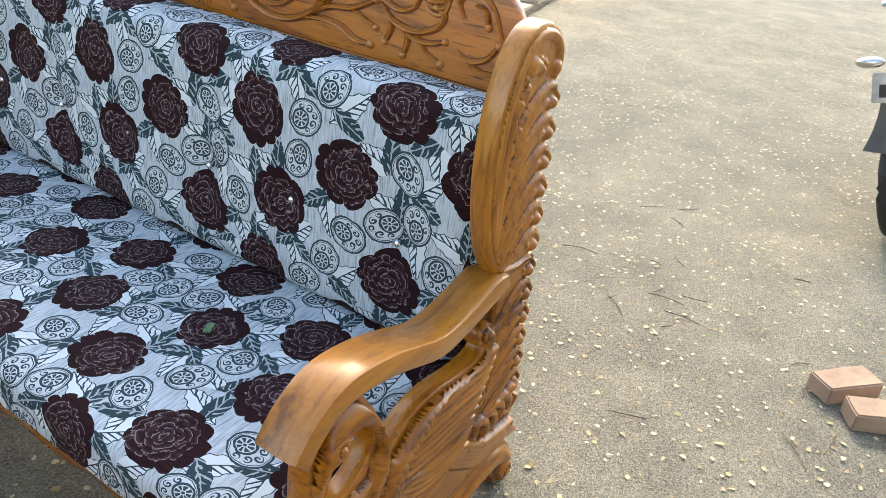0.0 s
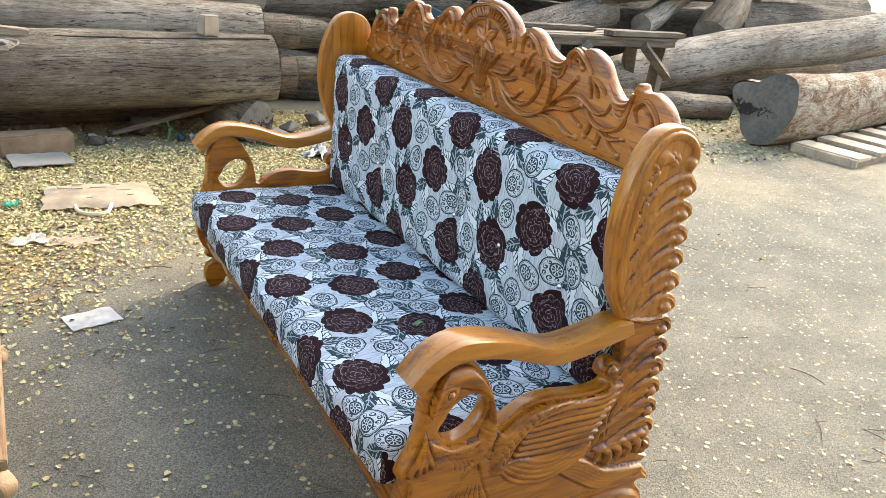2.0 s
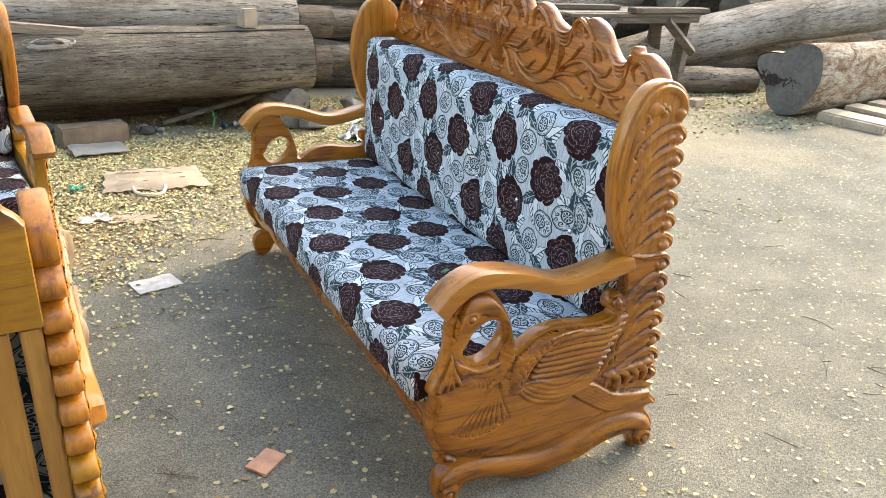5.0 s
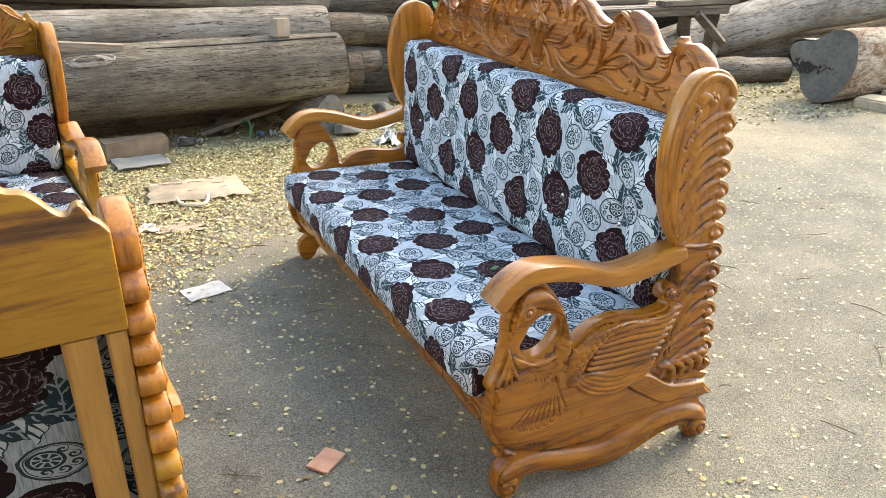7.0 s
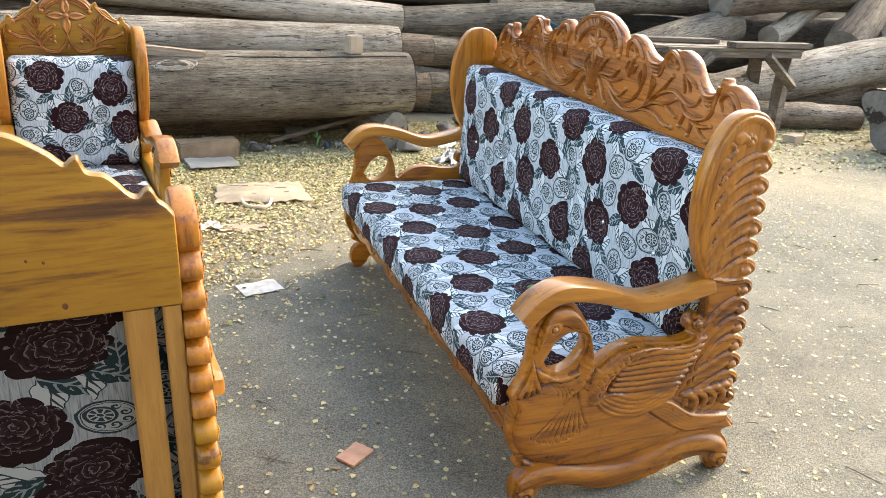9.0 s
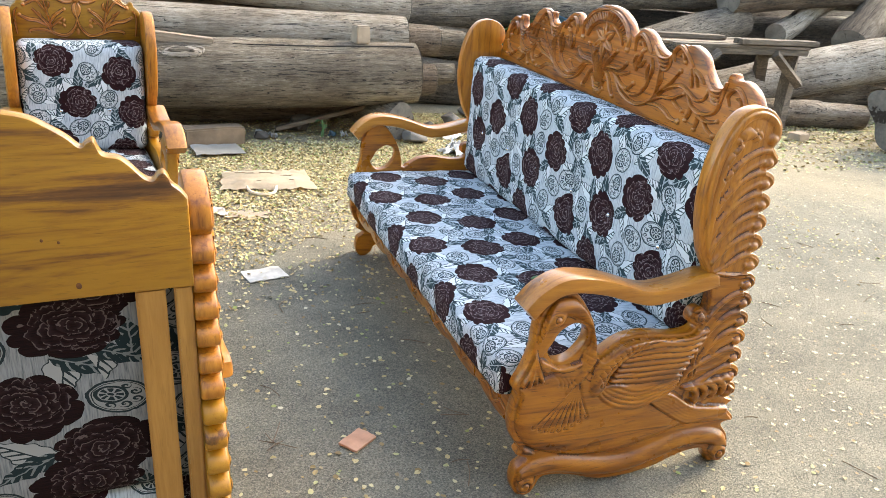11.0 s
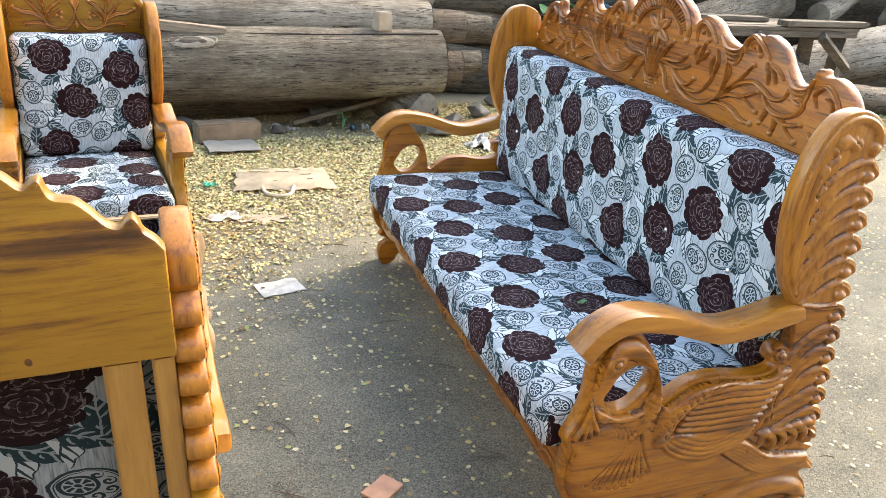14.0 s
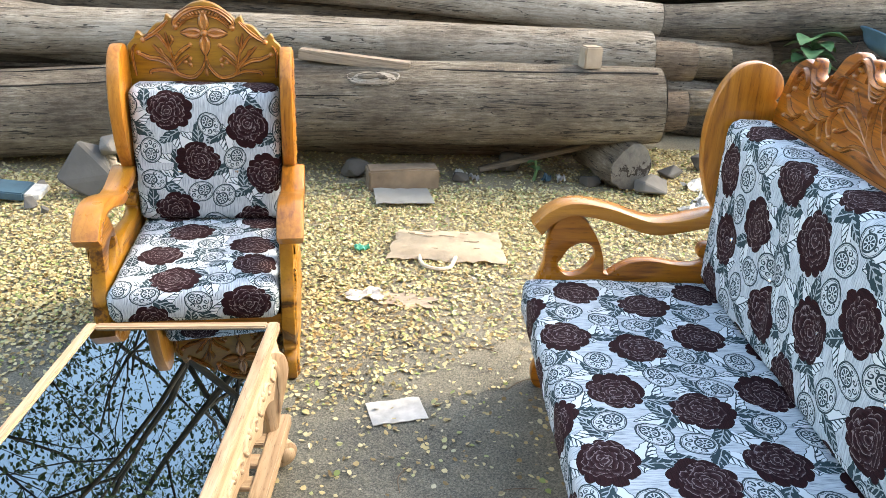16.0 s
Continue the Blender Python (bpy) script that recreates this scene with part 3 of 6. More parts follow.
# ---------------------------------------------------------------- carved seating
def panel_outline():
    front = [(0.600, 0.640), (0.575, 0.700), (0.535, 0.765), (0.507, 0.860), (0.497, 0.950), (0.504, 1.040), (0.527, 1.115), (0.567, 1.172), (0.622, 1.192), (0.675, 1.180), (0.710, 1.147), (0.718, 1.105), (0.702, 1.078)]
    out = [tuple(p) for p in spline([(*p, 0) for p in front], 5)]
    n = 13
    for i in range(n):
        z0, z1 = 1.074 - i * 0.0635, 1.074 - (i + 1) * 0.0635
        for k in range(1, 8):
            f = k / 8
            z = z0 + (z1 - z0) * f
            base = 0.693 + (1.074 - z) * 0.078
            out.append((base + 0.034 * math.sin(math.pi * f) ** 0.6, z))
        out.append((0.693 + (1.074 - z1) * 0.078, z1))
    low = [(0.790, 0.235), (0.770, 0.212), (0.812, 0.163), (0.768, 0.148), (0.800, 0.105), (0.813, 0.060), (0.803, 0.018), (0.778, 0.001), (0.745, 0.006), (0.728, 0.036), (0.700, 0.062), (0.620, 0.054), (0.520, 0.020), (0.400, 0.006), (0.310, 0.014), (0.210, 0.046), (0.125, 0.056), (0.102, 0.022), (0.072, 0.001), (0.040, 0.006), (0.022, 0.045), (0.028, 0.098), (0.062, 0.128), (0.024, 0.150), (0.030, 0.172), (0.004, 0.210), (-0.012, 0.265), (-0.008, 0.325), (-0.002, 0.360), (-0.014, 0.386), (0.010, 0.440), (0.026, 0.500), (0.028, 0.560), (0.040, 0.620), (0.080, 0.672), (0.140, 0.668), (0.196, 0.600), (0.226, 0.530), (0.236, 0.468)]
    out += [tuple(p) for p in spline([(*p, 0) for p in low], 4)]
    top = [(0.250, 0.464), (0.313, 0.506), (0.390, 0.518), (0.490, 0.506), (0.550, 0.508), (0.572, 0.524), (0.548, 0.540), (0.550, 0.572), (0.576, 0.586), (0.602, 0.574), (0.606, 0.600)]
    out += [tuple(p) for p in spline([(*p, 0) for p in top], 4)]
    hole = [(0.076, 0.490), (0.108, 0.457), (0.158, 0.466), (0.194, 0.514), (0.188, 0.558), (0.150, 0.574), (0.108, 0.552), (0.088, 0.518)]
    return [out, [tuple(p) for p in spline([(*p, 0) for p in hole], 4, True)]]


class Relief:
    """A carved face as a height field over a fine grid in the panel's own x, z."""

    def __init__(self, step, lo, hi, loops):
        nx, nz = int((hi[0] - lo[0]) / step) + 1, int((hi[1] - lo[1]) / step) + 1
        self.shape = (nx, nz)
        gx, gz = np.meshgrid(lo[0] + step * np.arange(nx), lo[1] + step * np.arange(nz), indexing="ij")
        self.x, self.z = gx.ravel(), gz.ravel()
        self.h = np.zeros(len(self.x))
        self.rim = np.full(len(self.x), 9.0)
        odd = np.zeros(len(self.x), bool)
        for loop in loops:
            for p, q in zip(loop, list(loop[1:]) + [loop[0]]):
                if p[1] != q[1]:
                    odd ^= ((p[1] > self.z) != (q[1] > self.z)) & (self.x < (q[0] - p[0]) * (self.z - p[1]) / (q[1] - p[1]) + p[0])
                near = (np.abs(self.x - (p[0] + q[0]) / 2) < 0.04) & (np.abs(self.z - (p[1] + q[1]) / 2) < 0.04)
                self.rim[near] = np.minimum(self.rim[near], self.away(near, p, q)[0])
        self.inside, self.fade = odd & (self.rim > 0.0085), max(0.008, 2.2 * step)

    def away(self, pick, p, q):
        """Distance from the piece p to q, the side on which a point lies and how far along."""
        dx, dz = q[0] - p[0], q[1] - p[1]
        L2 = dx * dx + dz * dz + 1e-12
        ax, az = self.x[pick] - p[0], self.z[pick] - p[1]
        f = np.clip((ax * dx + az * dz) / L2, 0, 1)
        return np.hypot(ax - f * dx, az - f * dz), np.sign(dx * az - dz * ax), f

    def stroke(self, pts, reach, n=6):
        line = [(p.x, p.y) for p in spline([(*p, 0) for p in pts], n)]
        xs, zs = [p[0] for p in line], [p[1] for p in line]
        pick = np.nonzero((self.x > min(xs) - reach) & (self.x < max(xs) + reach) & (self.z > min(zs) - reach) & (self.z < max(zs) + reach))[0]
        d, side, s = np.full(len(pick), 9.0), np.zeros(len(pick)), np.zeros(len(pick))
        for i, (p, q) in enumerate(zip(line, line[1:])):
            e, w, f = self.away(pick, p, q)
            near = e < d
            d[near], side[near], s[near] = e[near], w[near], ((i + f) / (len(line) - 1))[near]
        return pick, d, side, s

    def rib(self, pts, w, h, base=0.0, tip=(0.5, 0.3), lean=0.0, power=3.0, hollow=0.0):
        """A raised feather or band of half width w: base high at its edge, h more at its spine."""
        pick, d, side, s = self.stroke(pts, w * 1.1)
        k = np.minimum(1, np.minimum(tip[0] + (1 - tip[0]) * s / 0.3, tip[1] + (1 - tip[1]) * (1 - s) / 0.25))
        u = d / (w * k)
        on = u < 1
        lift = base + h * (0.5 + 0.5 * k) * (1 - u ** power) + lean * side * u - hollow * np.exp(-(d / (w * 0.18)) ** 2)
        self.h[pick[on]] = np.maximum(self.h[pick[on]], lift[on])

    def scratch(self, pts, w, depth, n=5):
        pick, d, side, s = self.stroke(pts, w * 3, n)
        self.h[pick] -= depth * np.exp(-(d / w) ** 2) * np.clip(np.minimum(s, 1 - s) * 8 + 0.25, 0, 1)

    def knob(self, c, rx, rz, h, turn=0.0, base=0.0):
        ax, az = self.x - c[0], self.z - c[1]
        u = (ax * math.cos(turn) + az * math.sin(turn)) / rx
        v = (az * math.cos(turn) - ax * math.sin(turn)) / rz
        m = np.clip(1 - u * u - v * v, 0, 1)
        self.h = np.where(m > 0, np.maximum(self.h, base + h * np.sqrt(m)), self.h)

    def swell(self, loop, h, soft):
        """A rounded body bounded by a closed loop."""
        line = [(p.x, p.y) for p in spline([(*p, 0) for p in loop], 5, True)]
        odd, d = np.zeros(len(self.x), bool), np.full(len(self.x), 9.0)
        everywhere = np.arange(len(self.x))
        for p, q in zip(line, line[1:] + line[:1]):
            if p[1] != q[1]:
                odd ^= ((p[1] > self.z) != (q[1] > self.z)) & (self.x < (q[0] - p[0]) * (self.z - p[1]) / (q[1] - p[1]) + p[0])
            d = np.minimum(d, self.away(everywhere, p, q)[0])
        lift = h * np.sqrt(1 - (1 - np.clip(d / soft, 0, 1)) ** 2)
        self.h = np.where(odd, np.maximum(self.h, lift), self.h)

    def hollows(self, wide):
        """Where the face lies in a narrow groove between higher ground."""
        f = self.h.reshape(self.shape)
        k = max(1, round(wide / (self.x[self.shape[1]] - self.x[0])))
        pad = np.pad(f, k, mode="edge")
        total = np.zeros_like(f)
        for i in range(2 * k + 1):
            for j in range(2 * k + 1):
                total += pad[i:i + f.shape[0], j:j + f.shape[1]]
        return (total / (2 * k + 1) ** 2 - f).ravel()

    def mesh(self, m, lift, name, low, high, mats, proud=1.0):
        """The part of the field between two levels, laid by m at its face height; its narrow grooves are coloured dark
        for crease shade and staining.
        """
        use = self.inside & (self.z > low) & (self.z < high)
        f = np.pad(self.h.reshape(self.shape), 1, mode="edge")
        f = (f[:-2] + 2 * f[1:-1] + f[2:]) / 4
        soft = ((f[:, :-2] + 2 * f[:, 1:-1] + f[:, 2:]) / 4).ravel()
        ease = np.clip((self.rim - 0.0085) / self.fade, 0, 1)
        h = lift + proud * soft * ease * (2 - ease) - 0.0022 * np.clip(1 - (self.rim - 0.0085) / 0.005, 0, 1)
        nx, nz = self.shape
        grid = np.arange(nx * nz).reshape(nx, nz)
        quads = np.stack([grid[:-1, :-1], grid[1:, :-1], grid[1:, 1:], grid[:-1, 1:]], -1).reshape(-1, 4)
        quads = quads[use[quads].all(1)]
        index = np.full(nx * nz, -1)
        kept = np.unique(quads)
        index[kept] = np.arange(len(kept))
        M = np.array(m)
        co = np.stack([self.x[kept], self.z[kept], h[kept]], 1) @ M[:3, :3].T + M[:3, 3]
        faces = index[quads]
        if np.linalg.det(M[:3, :3]) < 0:
            faces = faces[:, ::-1]
        me = bpy.data.meshes.new(name)
        me.from_pydata(co.tolist(), [], faces.tolist())
        for mat in mats:
            me.materials.append(mat)
        # faces in hollows take the dark material: crease shade put into colour, with staining
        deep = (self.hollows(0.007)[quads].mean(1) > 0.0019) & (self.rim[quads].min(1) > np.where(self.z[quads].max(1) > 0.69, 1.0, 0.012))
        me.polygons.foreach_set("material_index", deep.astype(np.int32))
        me.polygons.foreach_set("use_smooth", [True] * len(me.polygons))
        return me


def carve_panel(step):
    """The swan, its wing and tail and the tall plumes in relief."""
    R = Relief(step, (-0.06, 0.0), (0.84, 1.21), PANEL_LOOPS)
    # body from breast to tail
    R.swell([(-0.006, 0.372), (-0.014, 0.300), (0.012, 0.235), (0.060, 0.176), (0.170, 0.136), (0.285, 0.118), (0.395, 0.118), (0.500, 0.144), (0.595, 0.172), (0.720, 0.168), (0.800, 0.176), (0.720, 0.215), (0.600, 0.215), (0.500, 0.260), (0.400, 0.300), (0.300, 0.340), (0.245, 0.400), (0.236, 0.470), (0.190, 0.440), (0.120, 0.425), (0.060, 0.405)], 0.017, 0.050)
    # foot rail and its scrolled ends
    R.rib([(0.040, 0.080), (0.100, 0.096), (0.170, 0.096), (0.285, 0.070), (0.400, 0.060), (0.510, 0.084), (0.600, 0.112), (0.690, 0.116), (0.750, 0.100), (0.785, 0.070)], 0.034, 0.020, 0.0, (0.8, 0.8), power=2.2)
    R.rib([(0.075, 0.150), (0.045, 0.164), (0.020, 0.166)], 0.012, 0.012, 0.0, (0.5, 0.6))
    for c, t in (((0.056, 0.044), 1), ((0.774, 0.044), -1)):
        R.knob(c, 0.040, 0.042, 0.024)
        R.scratch(curl(c, 0.030, 1.6, 1.3 * t, 0.2, 12), 0.0028, 0.008, 4)
    # neck, head and beak
    R.rib([(0.150, 0.360), (0.196, 0.420), (0.216, 0.480), (0.212, 0.545), (0.184, 0.597), (0.136, 0.628), (0.085, 0.628), (0.050, 0.606)], 0.031, 0.026, 0.0, (0.6, 0.9), power=2.2)
    R.knob((0.070, 0.604), 0.046, 0.033, 0.034, 0.6)
    R.rib([(0.060, 0.598), (0.036, 0.560), (0.026, 0.520)], 0.021, 0.026, 0.0, (0.9, 0.55), power=2.2)
    R.knob((0.076, 0.606), 0.007, 0.006, 0.005, 0.0, 0.033)
    R.scratch(curl((0.076, 0.606), 0.011, 0.0, 1.0, 0.9, 10), 0.0020, 0.006, 3)
    R.scratch([(0.094, 0.584), (0.060, 0.574), (0.034, 0.556), (0.022, 0.530)], 0.0020, 0.007)
    for k in range(4):
        R.scratch([(0.012, 0.548 - 0.012 * k), (0.030, 0.553 - 0.012 * k), (0.050, 0.548 - 0.012 * k)], 0.0022, 0.006)
    # leafy strut below the beak, fanned at its foot, and the leaf under the hole
    for k in range(6):
        f = k / 5
        R.rib([(0.026, 0.515), (0.016 + 0.020 * f, 0.465), (-0.030 + 0.095 * f, 0.405 - 0.012 * math.sin(3.14 * f))], 0.0105, 0.014 + 0.003 * (k % 2), 0.004, (0.5, 0.7))
    for k in range(4):
        R.rib([(0.052, 0.470), (0.064 + 0.020 * k, 0.446 - 0.004 * k), (0.080 + 0.034 * k, 0.436 + 0.003 * k)], 0.009, 0.012, 0.006, (0.5, 0.6))
    # breast: fine lines fanning from the neck, curled at their ends
    for k in range(9):
        f = k / 8
        end = (0.062 + 0.170 * f, 0.270 - 0.048 * math.sin(math.pi * (0.10 + 0.75 * f)) + 0.020 * f)
        R.scratch([(0.172 + 0.018 * f, 0.385), (0.152 + 0.046 * f, 0.345), (0.112 + 0.102 * f, 0.305), end], 0.0020, 0.0060)
        R.scratch(curl((end[0] - 0.006, end[1]), 0.009, 0.0, -0.75, 0.4, 7), 0.0018, 0.0050, 3)
    for k in range(7):
        R.scratch([(0.176 + 0.004 * k, 0.560 - 0.026 * k), (0.204 + 0.002 * k, 0.552 - 0.027 * k), (0.236, 0.528 - 0.024 * k)], 0.0018, 0.0045)
    for k in range(6):
        R.scratch([(0.100 + 0.016 * k, 0.418 - 0.004 * k), (0.118 + 0.015 * k, 0.402 - 0.006 * k), (0.122 + 0.014 * k, 0.380 - 0.004 * k)], 0.0018, 0.0045)
    # wing: long feathers, coverts swept below them and the shoulder leaf over their roots
    for k in range(9):
        f = k / 8
        R.rib([(0.350 - 0.060 * f, 0.492 - 0.130 * f), (0.452 - 0.058 * f, 0.508 - 0.156 * f), (0.545 - 0.055 * f, 0.500 - 0.146 * f), (0.612 - 0.072 * f, 0.512 - 0.166 * f)], 0.0122, 0.010, 0.010, (0.6, 0.4), -0.004, 2.6)
    for k in range(5):
        R.rib([(0.250 + 0.010 * k, 0.350 + 0.003 * k), (0.280 + 0.011 * k, 0.316 + 0.010 * k), (0.334 + 0.010 * k, 0.288 + 0.013 * k), (0.402 + 0.005 * k, 0.277 + 0.015 * k), (0.478, 0.300 + 0.013 * k), (0.530 + 0.004 * k, 0.326 + 0.010 * k)], 0.0105, 0.010, 0.012, (0.7, 0.35), 0.004, 2.6)
    R.rib([(0.246, 0.360), (0.266, 0.425), (0.306, 0.470), (0.362, 0.502), (0.425, 0.516)], 0.036, 0.014, 0.016, (0.75, 0.12), 0.0, 2.4)
    R.scratch([(0.262, 0.372), (0.284, 0.430), (0.326, 0.472), (0.384, 0.502)], 0.0020, 0.006)
    for k in range(8):
        x, z = 0.258 + 0.014 * k, 0.384 + 0.0148 * k
        R.scratch([(x, z), (x - 0.006, z + 0.016), (x - 0.018, z + 0.028)], 0.0018, 0.005)
        R.scratch([(x + 0.004, z - 0.002), (x + 0.018, z + 0.004), (x + 0.028, z + 0.016)], 0.0018, 0.005)
    R.scratch(curl((0.262, 0.372), 0.014, 0.0, 1.3, 0.3, 10), 0.0020, 0.006, 3)
    # tail feathers in a double bend, and the leaves above them
    for k in range(6):
        f = k / 5
        R.rib([(0.456 + 0.010 * f, 0.284 + 0.026 * f), (0.508 + 0.018 * f, 0.250 + 0.048 * f), (0.602 + 0.004 * f, 0.196 + 0.050 * f), (0.688, 0.200 + 0.026 * f), (0.800 - 0.012 * f, 0.170 + 0.046 * f)], 0.0100, 0.011, 0.010, (0.5, 0.4), -0.003, 2.6)
    for k in range(5):
        x, z = 0.610 + 0.034 * k, 0.268 + 0.004 * k
        R.rib([(x - 0.040, z + 0.048), (x - 0.010, z + 0.046), (x + 0.014, z + 0.022), (x + 0.008, z - 0.004)], 0.0125, 0.012, 0.006, (0.5, 0.6))
    # plumes that curl over a ball at the scalloped edge
    for i in range(13):
        z = 1.043 - i * 0.0635
        x = 0.700 + (1.074 - z) * 0.078
        if i < 7:
            r, foot = 1.0, (x - 0.160 + 0.003 * i, max(z - 0.30, 0.700))
        elif i < 10:
            r, foot = 0.92, (0.590 + 0.006 * (i - 7), max(z - 0.26, 0.345))
        else:
            r, foot = 1.15 - 0.12 * (i - 10), (0.545 + 0.030 * (i - 10), z - 0.085 + 0.006 * (i - 10))
        flat = 1.0 if i < 10 else 0.55
        lead = [(x - 0.166 * r, z - 0.120 * flat), (x - 0.150 * r, z - 0.058 * flat), (x - 0.104 * r, z - 0.004)]
        R.rib([foot] + [p for p in lead if p[1] > foot[1] + 0.01] + [(x - 0.052, z + 0.024), (x - 0.008, z + 0.026), (x + 0.015, z + 0.008), (x + 0.012, z - 0.012)], 0.0098, 0.009, 0.002, (0.30, 0.95), 0.001, 2.2)
        under = [(x - 0.146 * r, z - 0.140 * flat), (x - 0.124 * r, z - 0.080 * flat), (x - 0.084, z - 0.034), (x - 0.036, z - 0.008)]
        R.rib([p for p in under[:3] if p[1] > foot[1]] + [under[3], (x - 0.026, z - 0.004)], 0.0080, 0.006, 0.0, (0.25, 0.6), 0.0, 2.2)
        R.knob((x - 0.012, z - 0.010), 0.0165, 0.0120, 0.015, 0.45)
    # smooth rim over the top, a pointed leaf and the hatched field under it
    R.rib([(0.556, 0.735), (0.523, 0.860), (0.512, 0.950), (0.519, 1.040), (0.541, 1.108), (0.581, 1.162), (0.633, 1.177), (0.682, 1.155), (0.701, 1.115), (0.693, 1.090)], 0.0150, 0.004, 0.004, (0.5, 0.9), 0.0, 2.2)
    R.knob((0.686, 1.102), 0.018, 0.016, 0.013)
    R.rib([(0.544, 0.900), (0.540, 0.980), (0.552, 1.040), (0.584, 1.082)], 0.0095, 0.008, 0.002, (0.3, 0.8), 0.0, 2.2)
    R.rib([(0.575, 1.098), (0.596, 1.118), (0.628, 1.112), (0.652, 1.100)], 0.0170, 0.008, 0.002, (0.6, 0.1), 0.0, 2.4)
    for x0, z0, x1, z1 in ((0.600, 1.142, 0.668, 1.084), (0.566, 1.112, 0.590, 1.092), (0.556, 1.070, 0.590, 1.040), (0.546, 1.034, 0.580, 1.004), (0.540, 0.996, 0.572, 0.966), (0.540, 0.956, 0.566, 0.930), (0.632, 1.152, 0.676, 1.120), (0.590, 1.070, 0.650, 1.150), (0.630, 1.082, 0.680, 1.140)):
        R.scratch([(x0 + (x1 - x0) * f, z0 + (z1 - z0) * f) for f in (0, 0.3, 0.6, 1)], 0.0022, 0.007, 2)
    # curl behind the wing
    R.knob((0.573, 0.556), 0.026, 0.026, 0.018)
    R.scratch(curl((0.573, 0.556), 0.020, -1.2, 1.2, 0.2, 10), 0.0024, 0.007, 4)
    return R


def arm_outline():
    up = [(-0.024, 0.640), (0.022, 0.690), (0.100, 0.724), (0.220, 0.711), (0.360, 0.669), (0.450, 0.673), (0.560, 0.700), (0.600, 0.698)]
    down = [(0.612, 0.664), (0.560, 0.650), (0.450, 0.625), (0.360, 0.620), (0.220, 0.662), (0.110, 0.676), (0.050, 0.650), (0.008, 0.604)]
    return [tuple(p) for p in spline([(*p, 0) for p in up], 5)] + [tuple(p) for p in spline([(*p, 0) for p in down], 5)]


PANEL_LOOPS = panel_outline()
SWAN_FINE, SWAN_COARSE = carve_panel(0.0024), carve_panel(0.0048)


def crest_sofa():
    half = [(0.0, 1.362), (0.07, 1.352), (0.14, 1.318), (0.180, 1.276), (0.196, 1.284), (0.235, 1.308), (0.285, 1.296), (0.335, 1.262), (0.400, 1.244), (0.440, 1.258), (0.446, 1.284), (0.468, 1.286), (0.478, 1.276), (0.520, 1.294), (0.580, 1.272), (0.624, 1.222), (0.668, 1.190), (0.706, 1.200), (0.718, 1.236), (0.738, 1.242), (0.752, 1.226), (0.796, 1.228), (0.850, 1.196), (0.892, 1.126), (0.920, 1.050)]
    return half


def crest_chair():
    return [(0.0, 1.228), (0.04, 1.218), (0.073, 1.198), (0.095, 1.182), (0.113, 1.165), (0.123, 1.172), (0.135, 1.176), (0.142, 1.158), (0.150, 1.148), (0.173, 1.142), (0.190, 1.127), (0.208, 1.106), (0.223, 1.099), (0.233, 1.109), (0.243, 1.113), (0.251, 1.102), (0.256, 1.089), (0.270, 1.076), (0.281, 1.060)]


def board(half, c, bottom, x0, thick):
    """The back board, cut to a crest outline mirrored about y = c; returned with the matrix of its front face."""
    curve = [tuple(p) for p in spline([(*p, 0) for p in half], 5)]
    loop = [(c - d, z) for d, z, _ in reversed(curve)] + [(c + d, z) for d, z, _ in curve[1:]]
    e = half[-1][0]
    loop += [(c + e, bottom), (c - e, bottom)]
    m = Matrix(((0, 0, -1, x0), (1, 0, 0, 0), (0, 1, 0, 0), (0, 0, 0, 1)))
    return slab([loop], thick, 0.008, m), m


def carve_crest(bm, c, m, h, lists, w=0.0072):
    for s in (-1, 1):
        for item in lists:
            pts, k, ball = item
            ridge(bm, [(c + s * d, z) for d, z in pts], w * k, 0.013, m, (0.45, 0.5), 5, h, ball, True)


def shell(bm, c, m, h, pts, n, step, w=0.0048):
    """Nested arcs, each one set a step further down, on both sides of y = c."""
    for s in (-1, 1):
        for k in range(n):
            f = 1 - 0.07 * k
            mid = pts[len(pts) // 2]
            ridge(bm, [(c + s * (mid[0] + (d - mid[0]) * f), z - step * k * (0.4 + 0.6 * math.sin(math.pi * i / (len(pts) - 1)))) for i, (d, z) in enumerate(pts)], w, 0.013 - 0.0015 * k, m, (0.5, 0.8), 5, h)


def rope(bm, c, m, h, outer, inner, n):
    """Short slanted ribs between two arcs."""
    A, B = spline([(*p, 0) for p in outer], 12), spline([(*p, 0) for p in inner], 12)
    for s in (-1, 1):
        for k in range(n):
            p, q = A[int((k + 0.9) / (n + 1) * (len(A) - 1))], B[int((k + 0.2) / (n + 1) * (len(B) - 1))]
            ridge(bm, [(c + s * p.x, p.y), (c + s * (p.x + q.x) / 2, (p.y + q.y) / 2), (c + s * q.x, q.y)], 0.0048, 0.009, m, (0.7, 0.5), 3, h)


